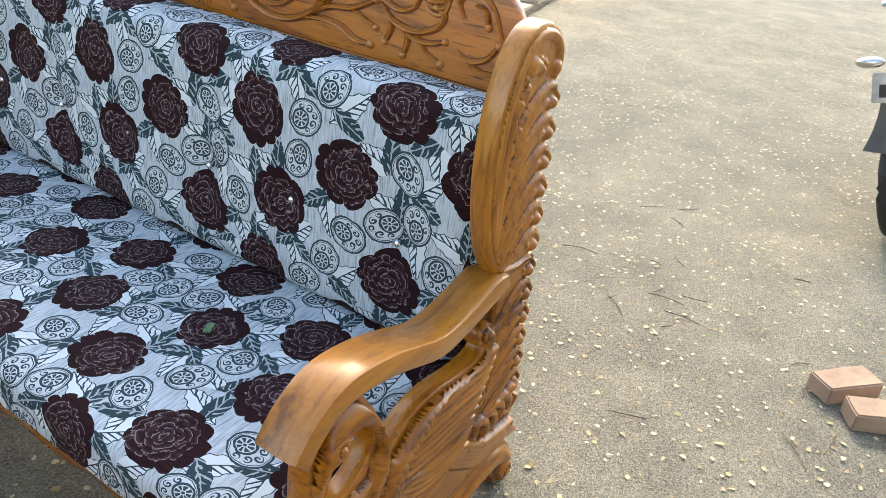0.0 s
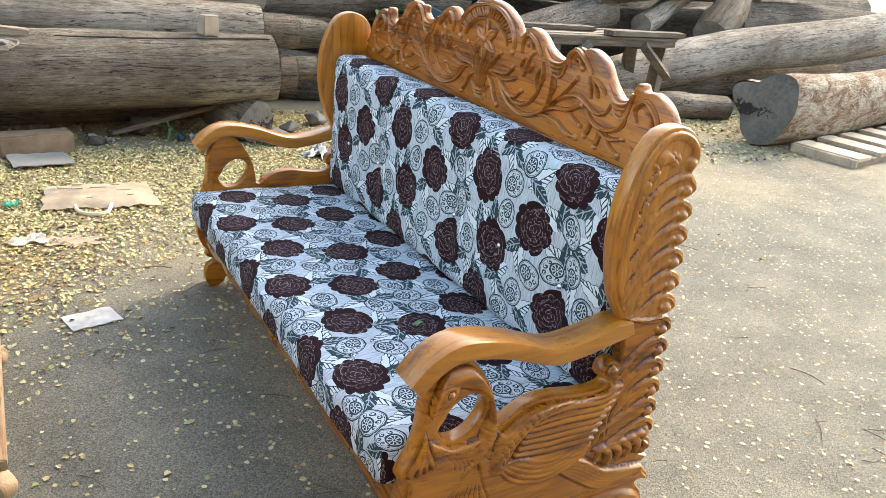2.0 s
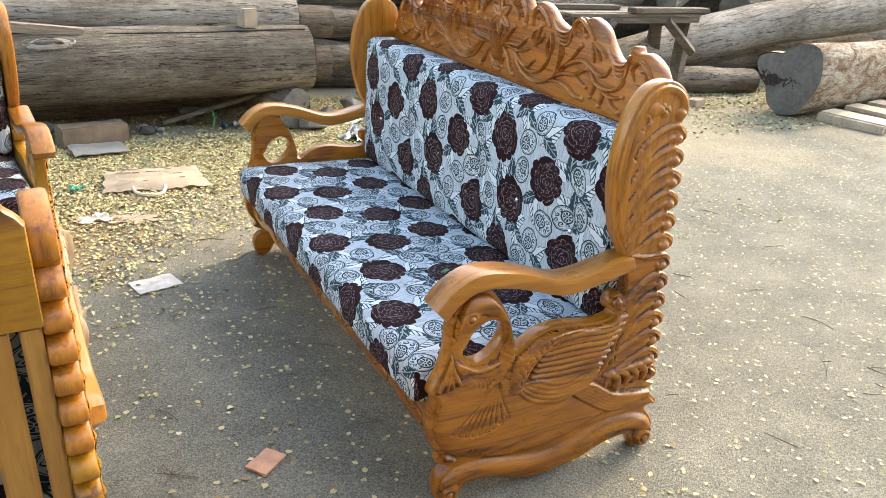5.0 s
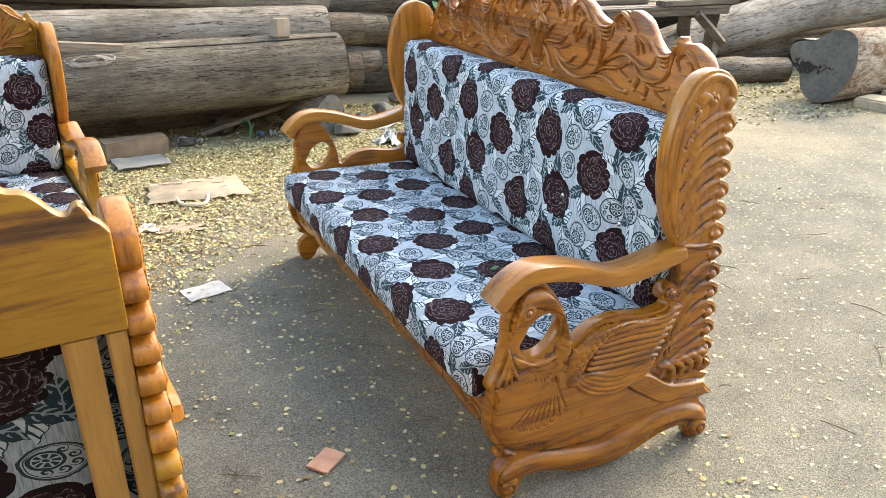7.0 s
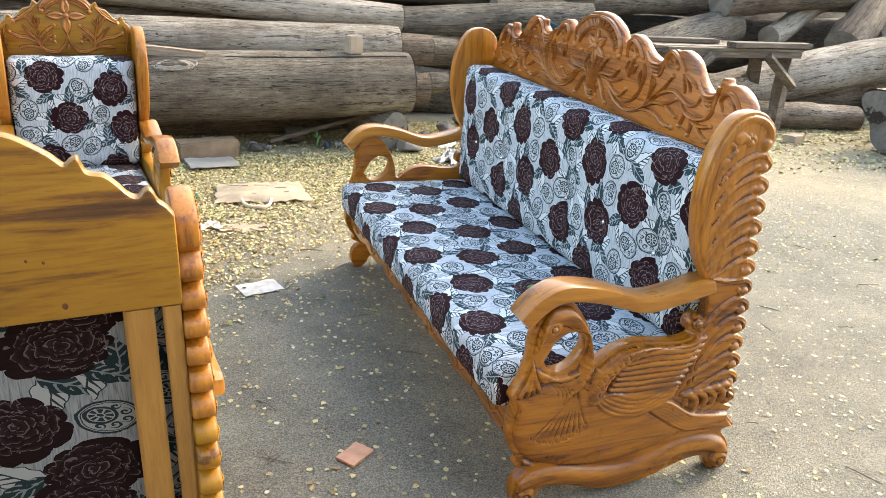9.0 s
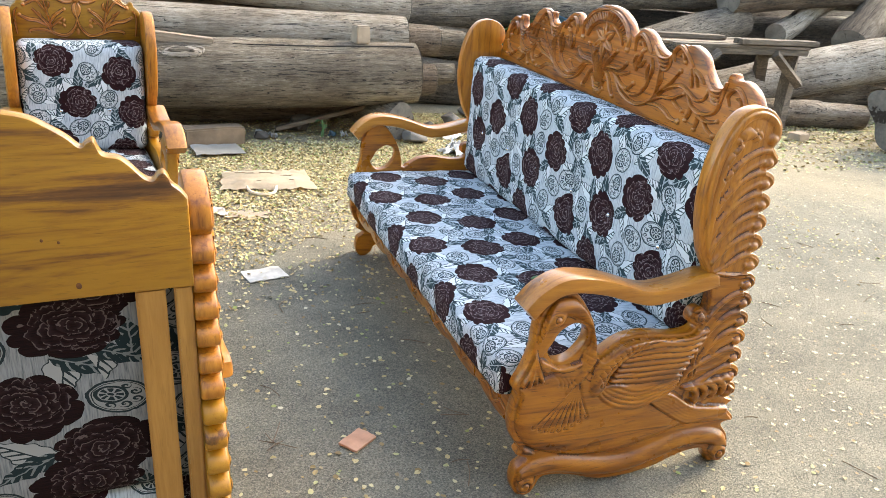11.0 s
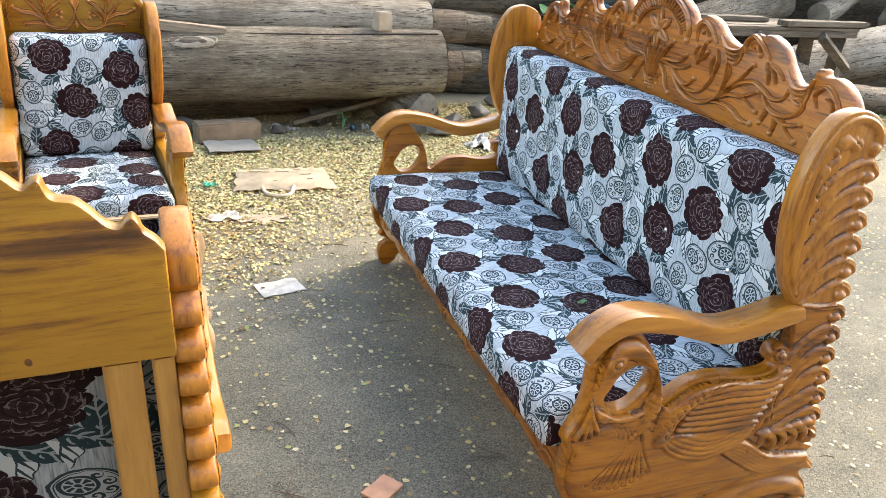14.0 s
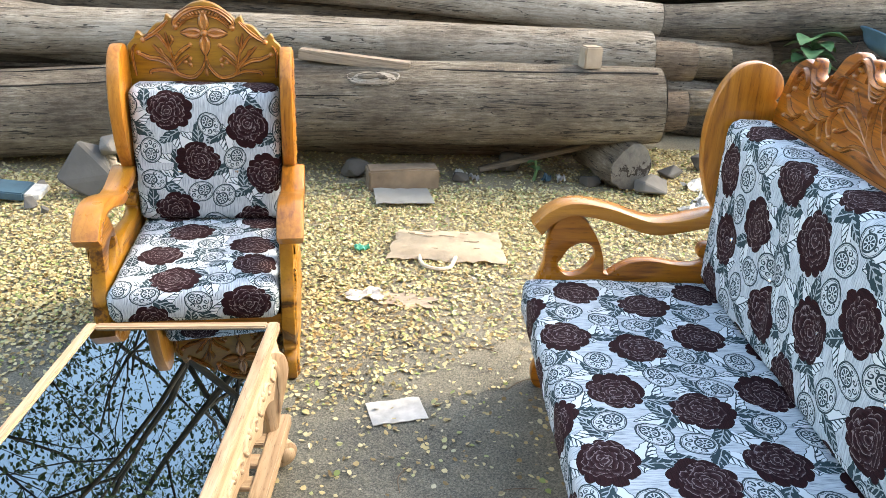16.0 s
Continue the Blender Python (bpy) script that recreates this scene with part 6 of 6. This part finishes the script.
# ---------------------------------------------------------------- litter on the ground
def sheet(name, w, d, m, mat, label, category, bend=0.01, seed=0, thick=0.003, corners=0.0):
    """A thin, slightly crumpled piece."""
    bm = bmesh.new()
    rnd = random.Random(seed)
    n = 8
    skew = [rnd.uniform(-corners, corners) for _ in range(8)]
    top, low = [], []
    for lay, h in ((top, thick), (low, 0.0)):
        for i in range(n + 1):
            for j in range(n + 1):
                x, y = i / n - 0.5, j / n - 0.5
                x2 = x * (1 + skew[0] * y + skew[1] * math.sin(j * 1.3)) * w
                y2 = y * (1 + skew[2] * x + skew[3] * math.sin(i * 1.1)) * d
                z = bend * abs(noise.noise((x * 3 + seed, y * 3, 0.5))) * 1.6
                lay.append(bm.verts.new((x2, y2, h + z)))
    k = n + 1
    for i in range(n):
        for j in range(n):
            a = i * k + j
            bm.faces.new((top[a], top[a + 1], top[a + k + 1], top[a + k]))
            bm.faces.new((low[a], low[a + k], low[a + k + 1], low[a + 1]))
    rim = [i * k for i in range(n + 1)] + [n * k + j for j in range(1, n + 1)] + [i * k + n for i in range(n - 1, -1, -1)] + [j for j in range(n - 1, 0, -1)]
    for a, b in zip(rim, rim[1:] + rim[:1]):
        bm.faces.new((top[a], top[b], low[b], low[a]))
    return solo(name, bm, mat, m, label, category)


sheet("paper_card", 0.19, 0.13, pose(-0.455, 1.655, 0.002, 0, 0, 15), paper_white, "dirty white printed card lying on the asphalt", "card", 0.006, 1)
sheet("wood_chip", 0.072, 0.105, pose(-0.356, 0.305, 0.002, 0, 0, -52), chip_red, "flat pinkish wood offcut on the asphalt", "wood chip", 0.004, 2, 0.008)
sheet("plastic_sheet", 0.33, 0.25, pose(-0.47, 3.75, 0.022, 0, 0, 8), plastic_grey, "cloudy plastic sheet lying on dry leaves", "plastic sheet", 0.012, 3, 0.004, 0.07)
pale_print = plain("pale_print", (0.52, 0.41, 0.29), 0.85, vary=0.2)
bag = thing("jute_bag", pose(-0.235, 3.06, 0.004, 0, 0, -4), "flattened beige printed shopping bag on dry leaves", "bag")
bm = bmesh.new()
rows = []
for i in range(19):
    u = i / 18 * 2 - 1
    row = []
    for j in range(13):
        v = j / 12 * 2 - 1
        x = 0.275 * u * (1 - 0.06 * v) + 0.022 * noise.noise((u * 2.2, v * 2.2, 2))
        y = 0.185 * v * (1 + 0.10 * u) + 0.022 * noise.noise((u * 2.3, v, 8)) + (0.022 * u if v < 0 else 0)
        z = 0.008 + 0.036 * (1 - u ** 4) * (1 - v ** 4) + 0.026 * abs(noise.noise((u * 3.6, v * 2.6, 5)))
        row.append(bm.verts.new((x, y, z)))
    rows.append(row)
for p, q in zip(rows, rows[1:]):
    for j in range(12):
        bm.faces.new((p[j], p[j + 1], q[j + 1], q[j]))
bmesh.ops.solidify(bm, geom=bm.faces[:], thickness=0.006)
part("bag_body", bm, jute, bag)
rnd = random.Random(3)
for k in range(14):
    u, v = rnd.uniform(-0.7, 0.7), rnd.uniform(-0.6, 0.6)
    z = 0.0125 + 0.036 * (1 - u ** 4) * (1 - v ** 4) + 0.026 * abs(noise.noise((u * 3.6, v * 2.6, 5)))
    L = rnd.uniform(0.012, 0.035)
    part("printed_bar", box(bmesh.new(), (0.275 * u - L, 0.185 * v - 0.004, z - 0.004), (0.275 * u + L, 0.185 * v + 0.004, z)), pale_print, bag)
bm = bmesh.new()
pts = spline([(-0.13, -0.16, 0.022), (-0.11, -0.235, 0.012), (-0.05, -0.275, 0.010), (0.02, -0.255, 0.012), (0.045, -0.165, 0.026)], 5)
tube(bm, pts, [0.010] * len(pts), 6)
part("handle", bm, jute, bag, "pale strap handle")
sheet("fallen_leaf", 0.035, 0.016, pose(0.30, 0.463, 0.468, 0, 0, 30), green_leaf, "small green leaf lying on the seat cushion", "leaf", 0.004, 21, 0.002)
sheet("paper_scrap", 0.15, 0.09, pose(-0.62, 2.51, 0.003, 0, 0, 12), paper_white, "crumpled white paper scrap on leaves", "paper scrap", 0.03, 5, 0.004, 0.3)
sheet("paper_scrap", 0.22, 0.12, pose(-0.43, 2.47, 0.003, 0, 0, -10), concrete, "flat brown paper scrap on leaves", "paper scrap", 0.01, 6, 0.003, 0.3)
sheet("paper_scrap", 0.20, 0.15, pose(1.42, 4.15, 0.003, 0, 0, 30), paper_white, "crumpled white litter near log ends", "paper scrap", 0.05, 7, 0.004, 0.3)
sheet("paper_scrap", 0.24, 0.16, pose(1.30, 3.70, 0.003, 0, 0, 50), paper_white, "crumpled white litter near log ends", "paper scrap", 0.05, 8, 0.004, 0.3)
sheet("plastic_scrap", 0.20, 0.03, pose(1.62, 4.35, 0.01, 0, 0, 20), green_plastic, "thin green plastic strip among leaves", "plastic scrap", 0.03, 9, 0.004, 0.3)
sheet("plastic_scrap", 0.07, 0.05, pose(-0.66, 3.0, 0.012, 0, 0, 20), green_plastic, "small green plastic scrap among leaves", "plastic scrap", 0.03, 10, 0.004, 0.3)


rnd = random.Random(91)
for k in range(9):
    x, y = rnd.uniform(1.15, 1.75), rnd.uniform(3.5, 4.5)
    sheet("paper_scrap", rnd.uniform(0.05, 0.14), rnd.uniform(0.04, 0.09), pose(x, y, 0.012, 0, 0, rnd.uniform(0, 180)), (paper_white, plastic_grey, chip_red)[k % 3], ("crumpled white paper litter among leaves", "torn cloudy plastic litter among leaves", "torn reddish litter among leaves")[k % 3], "paper scrap", 0.04, 40 + k, 0.003, 0.35)
for k in range(5):
    sheet("paper_scrap", rnd.uniform(0.05, 0.10), rnd.uniform(0.03, 0.06), pose(rnd.uniform(-0.9, 0.6), rnd.uniform(4.0, 4.25), 0.012, 0, 0, rnd.uniform(0, 180)), (paper_white, blue_paint)[k % 2], ("crumpled white scrap under the log", "torn blue scrap under the log")[k % 2], "paper scrap", 0.04, 60 + k, 0.003, 0.35)


def leaves(name, count, place, size, seed, label, mat=litter, lie=0.35, heap=0.005):
    rnd = random.Random(seed)
    V, F = [], []
    for _ in range(count):
        x, y = place(rnd)
        s = size * rnd.uniform(0.55, 1.25)
        q = Euler((rnd.gauss(0, lie), rnd.gauss(0, lie), rnd.uniform(0, 6.28))).to_matrix()
        c = Vector((x, y, 0.003 + abs(rnd.gauss(0, heap))))
        b = len(V)
        w, fold = rnd.uniform(0.28, 0.42), rnd.uniform(-0.1, 0.2)
        for p in ((-0.5, 0, 0), (-0.2, w, fold), (0.22, w * 0.85, fold), (0.5, 0, 0.06), (0.22, -w * 0.85, fold), (-0.2, -w, fold)):
            z = q @ Vector(p) * s + c
            V.append((z.x, z.y, max(z.z, 0.002)))
        F += [(b, b + 3, b + 2, b + 1), (b, b + 5, b + 4, b + 3)]
    me = bpy.data.meshes.new(name)
    me.from_pydata(V, [], F)
    return solo(name, me, mat, pose(0, 0, 0), label, "leaves", kind="stuff")


def in_bed(rnd):
    while True:
        x, y = rnd.uniform(-5, 3.2), rnd.uniform(1.3, 5.0)
        if x < 0.9 and y > 4.0 and rnd.random() < 0.75:
            continue
        edge = 2.20 - 0.35 * max(0, -x - 0.6) + 0.55 * max(0, min(x + 0.5, 0.8)) + 0.30 * max(0, x) + 0.5 * noise.noise((x * 0.9, y * 0.9, 4))
        p = 1.0 if y > edge + 0.5 else (0.25 + 0.75 * max(0, (y - edge + 0.3) / 0.8) if y > edge - 0.3 else 0.04)
        if rnd.random() < p * (0.55 + 0.6 * noise.noise((x * 1.8, y * 1.8, 7)) + 0.3):
            return x, y


def in_yard(rnd):
    while True:
        x, y = rnd.uniform(-3.5, 9), rnd.uniform(-3.0, 4.5)
        p = 0.22 + 0.4 * max(0, noise.noise((x * 0.8, y * 0.8, 1))) + (0.4 if y > 3.3 else 0) + (0.35 if x > 1.0 else 0)
        if -0.8 < x < 0.6 and y < 1.7:
            p *= 0.35
        if rnd.random() < p:
            return x, y


def by_logs(rnd):
    while True:
        x, y = rnd.uniform(3.5, 10.5), rnd.uniform(3.0, 5.0)
        if rnd.random() < 0.3 + 0.7 * (y > 3.9) + 0.4 * noise.noise((x, y, 2)):
            return x, y


leaves("leaf_litter", 125000, in_bed, 0.0205, 3, "thick litter of dry yellow leaves by the logs")
leaves("scattered_leaves", 21000, in_yard, 0.0180, 5, "scattered small pale dry leaves on asphalt", pale_litter, 0.09, 0.0015)
def before_sofa(rnd):
    while True:
        x, y = rnd.uniform(-1.3, 0.9), rnd.uniform(-1.2, 2.3)
        if rnd.random() < 0.35 + 0.5 * noise.noise((x * 1.5, y * 1.5, 9)):
            return x, y


leaves("scattered_leaves", 1300, before_sofa, 0.020, 12, "small yellow and brown leaves scattered before the sofa", litter, 0.09, 0.0015)
leaves("leaf_litter", 10000, by_logs, 0.036, 8, "dry yellow leaves drifted along the logs")


bm = bmesh.new()
rnd = random.Random(77)
for _ in range(170):
    x, y, a, L = rnd.uniform(-2.0, 3.0), rnd.uniform(-1.5, 2.6), rnd.uniform(0, 6.28), rnd.uniform(0.04, 0.16)
    k = rnd.gauss(0, 0.15)
    pts = spline([(x, y, 0.004), (x + L * 0.5 * math.cos(a), y + L * 0.5 * math.sin(a), 0.006), (x + L * math.cos(a + k), y + L * math.sin(a + k), 0.004)], 3)
    tube(bm, pts, [0.0016] * len(pts), 4)
solo("twigs", bm, plain("dry_twig", (0.16, 0.11, 0.07), 0.9, vary=0.4), pose(0, 0, 0), "thin dry brown twigs scattered on asphalt", "twigs", kind="stuff")


# ---------------------------------------------------------------- plants
def broad_plant(m, n, size, seed, label):
    rnd = random.Random(seed)
    p = thing("plant", m, label, "plant")
    bm = bmesh.new()
    tube(bm, [Vector((0, 0, 0)), Vector((0.01, 0.0, size * 0.5)), Vector((0, 0.01, size))], [0.012, 0.010, 0.006], 6)
    part("stem", bm, green_leaf, p)
    for i in range(n):
        a = i * 2.4 + rnd.uniform(-0.3, 0.3)
        z = size * (0.45 + 0.55 * i / n)
        L, w = size * rnd.uniform(0.36, 0.56), size * rnd.uniform(0.16, 0.22)
        bm = bmesh.new()
        rows = []
        for k in range(7):
            f = k / 6
            r, h = L * f, L * (0.55 * f - 0.62 * f * f)
            half = w * math.sin(math.pi * min(1, f * 0.93 + 0.05)) ** 0.8
            d, s = Vector((math.cos(a), math.sin(a), 0)), Vector((-math.sin(a), math.cos(a), 0))
            rows.append([bm.verts.new(Vector((0, 0, z + h + abs(e) * half * 0.3)) + d * r + s * half * e) for e in (-1, 0, 1)])
        for q, r2 in zip(rows, rows[1:]):
            for e in (0, 1):
                bm.faces.new((q[e], q[e + 1], r2[e + 1], r2[e]))
        part("leaf", bm, green_leaf, p)


broad_plant(pose(2.55, 5.35, 0.36), 14, 0.46, 1, "green broad-leaved plant growing among the logs")
broad_plant(pose(0.36, 4.2, 0.0), 5, 0.13, 2, "small green weed in dry leaves")


def tree(m, h, seed, lean, label):
    """An open-crowned tree: trunk, limbs, twigs and scattered leaves."""
    rnd = random.Random(seed)
    t = thing("tree", m, label, "tree", "trees round the yard")
    bm, lv, lf = bmesh.new(), [], []

    def limb(p, d, length, r, depth):
        pts, rad = [p.copy()], [r]
        n = 5 if depth > 1 else 4
        for i in range(n):
            d = (d + Vector((rnd.gauss(0, 0.16), rnd.gauss(0, 0.16), rnd.gauss(0.03, 0.10)))).normalized()
            p = p + d * length / n
            pts.append(p.copy())
            rad.append(r * (1 - 0.55 * (i + 1) / n))
        if depth < 2 and min(q.z for q in pts) < 2.5:
            return
        tube(bm, pts, rad, 8 if depth > 2 else (5 if depth > 0 else 3), False)
        if depth == 0:
            for _ in range(rnd.randint(10, 17)):
                c = pts[rnd.randint(1, len(pts) - 1)] + Vector((rnd.gauss(0, 0.16), rnd.gauss(0, 0.16), rnd.gauss(0, 0.14)))
                q = Euler((rnd.uniform(0, 6), rnd.uniform(0, 6), rnd.uniform(0, 6))).to_matrix()
                s, b = rnd.uniform(0.020, 0.044), len(lv)
                for o in ((-1, 0, 0), (-0.3, 0.45, 0.1), (0.4, 0.4, 0.1), (1, 0, 0), (0.4, -0.4, 0.1), (-0.3, -0.45, 0.1)):
                    lv.append(c + q @ Vector(o) * s)
                lf.extend(((b, b + 3, b + 2, b + 1), (b, b + 5, b + 4, b + 3)))
            return
        for k in range(rnd.randint(3, 5) if depth > 1 else rnd.randint(4, 6)):
            i = rnd.randint(2, len(pts) - 1)
            side = Vector((rnd.gauss(0, 1), rnd.gauss(0, 1), rnd.gauss(0.25, 0.5))).normalized()
            limb(pts[i], (d * 0.55 + side * 0.85).normalized(), length * rnd.uniform(0.5, 0.75), rad[i] * rnd.uniform(0.48, 0.74), depth - 1)

    limb(Vector((0, 0, 0)), Vector(lean).normalized(), h * 0.42, 0.095 * h / 7, 4)
    part("trunk", bm, tree_bark, t, "dark branching trunk")
    me = bpy.data.meshes.new("crown")
    me.from_pydata([tuple(v) for v in lv], [], lf)
    part("crown", me, foliage, t, "sparse green leaves")
    return t


for tx_, ty_, th_, ts_, tl_ in ((-3.4, 7.3, 9.5, 3, (0.2, -0.25, 1)), (-0.6, 8.6, 9.5, 8, (-0.15, -0.25, 1)), (-6.2, 6.6, 9.0, 14, (0.35, -0.1, 1)), (-2.2, 9.6, 10.5, 21, (0.0, -0.3, 1)), (-5.4, 9.8, 10.5, 27, (0.2, -0.3, 1)), (-1.8, 7.4, 8.5, 33, (0.1, -0.2, 1)), (-4.6, 7.9, 9.5, 39, (0.15, -0.25, 1)), (-3.2, 11.0, 12.0, 44, (0.0, -0.2, 1))):
    tree(pose(tx_, ty_, 0), th_, ts_, tl_, "tall open-crowned tree behind the log stack")


# ---------------------------------------------------------------- parked motorcycle at the yard's edge, its tail to the sofa
def motorcycle(m):
    s = thing("motorcycle", m, "dark parked motorcycle leaning on its stand", "motorcycle")
    for x in (0.0, 1.28):
        bm = bmesh.new()
        ring = [Vector((x + 0.25 * math.cos(2 * math.pi * i / 30), 0, 0.305 + 0.25 * math.sin(2 * math.pi * i / 30))) for i in range(31)]
        tube(bm, ring, [0.055] * 31, 10, False)
        wheel = part("wheel", bm, rubber, s, "black rubber tyre")
        bm = bmesh.new()
        bmesh.ops.create_cone(bm, cap_ends=True, segments=24, radius1=0.20, radius2=0.20, depth=0.05, matrix=Matrix.Translation((x, 0, 0.305)) @ Matrix.Rotation(radians(90), 4, "X"))
        part("rim", bm, chrome, wheel)
    bm = bmesh.new()
    rows = []
    for i in range(6):
        f = i / 5
        w = 0.075 + 0.05 * f ** 2
        rows.append([bm.verts.new((-0.20 - 0.07 * f + 0.05 * (e / 2) ** 2, w * e / 2, 0.68 - 0.22 * f)) for e in (-2, -1, 0, 1, 2)])
    for a, b in zip(rows, rows[1:]):
        for j in range(4):
            bm.faces.new((a[j], a[j + 1], b[j + 1], b[j]))
    bmesh.ops.solidify(bm, geom=bm.faces[:], thickness=0.012)
    part("mudguard", bm, grey_plastic, s, "blue-grey flared rear mudguard")
    plate = part("number_plate", box(bmesh.new(), (-0.225, -0.10, 0.67), (-0.213, 0.10, 0.80), 0.004), paper_white, s, "white number plate with dark bars")
    for y in (-0.05, 0.045):
        part("marking_bar", box(bmesh.new(), (-0.2275, y - 0.025, 0.695), (-0.2255, y + 0.025, 0.750)), black_paint, plate)
    bm = bmesh.new()
    bmesh.ops.create_uvsphere(bm, u_segments=12, v_segments=8, radius=1.0, matrix=Matrix.Translation((-0.16, 0.125, 0.835)) @ Matrix.Diagonal((0.03, 0.06, 0.025, 1)))
    part("indicator", bm, chrome, s, "chrome turn indicator")
    part("seat", box(bmesh.new(), (-0.12, -0.07, 0.76), (0.62, 0.07, 0.85), 0.03), black_paint, s)
    part("side_cover", box(bmesh.new(), (0.05, -0.08, 0.42), (0.55, 0.08, 0.76), 0.04), grey_plastic, s)
    part("engine", box(bmesh.new(), (0.45, -0.13, 0.22), (0.90, 0.13, 0.55), 0.05), chrome, s)
    bm = bmesh.new()
    bmesh.ops.create_uvsphere(bm, u_segments=16, v_segments=10, radius=1.0, matrix=Matrix.Translation((0.82, 0, 0.80)) @ Matrix.Diagonal((0.26, 0.13, 0.13, 1)))
    part("fuel_tank", bm, grey_plastic, s)
    bm = bmesh.new()
    tube(bm, [Vector((1.28, 0, 0.305)), Vector((1.15, 0, 0.65)), Vector((1.05, 0, 0.98))], [0.035, 0.035, 0.03], 8)
    part("fork", bm, chrome, s)
    bm = bmesh.new()
    tube(bm, spline([(0.98, -0.33, 1.0), (1.04, -0.15, 1.02), (1.04, 0.15, 1.02), (0.98, 0.33, 1.0)], 5), [0.015] * 16, 8)
    part("handlebar", bm, chrome, s)


motorcycle(pose(3.36, -0.76, 0, -16, 0, -6))
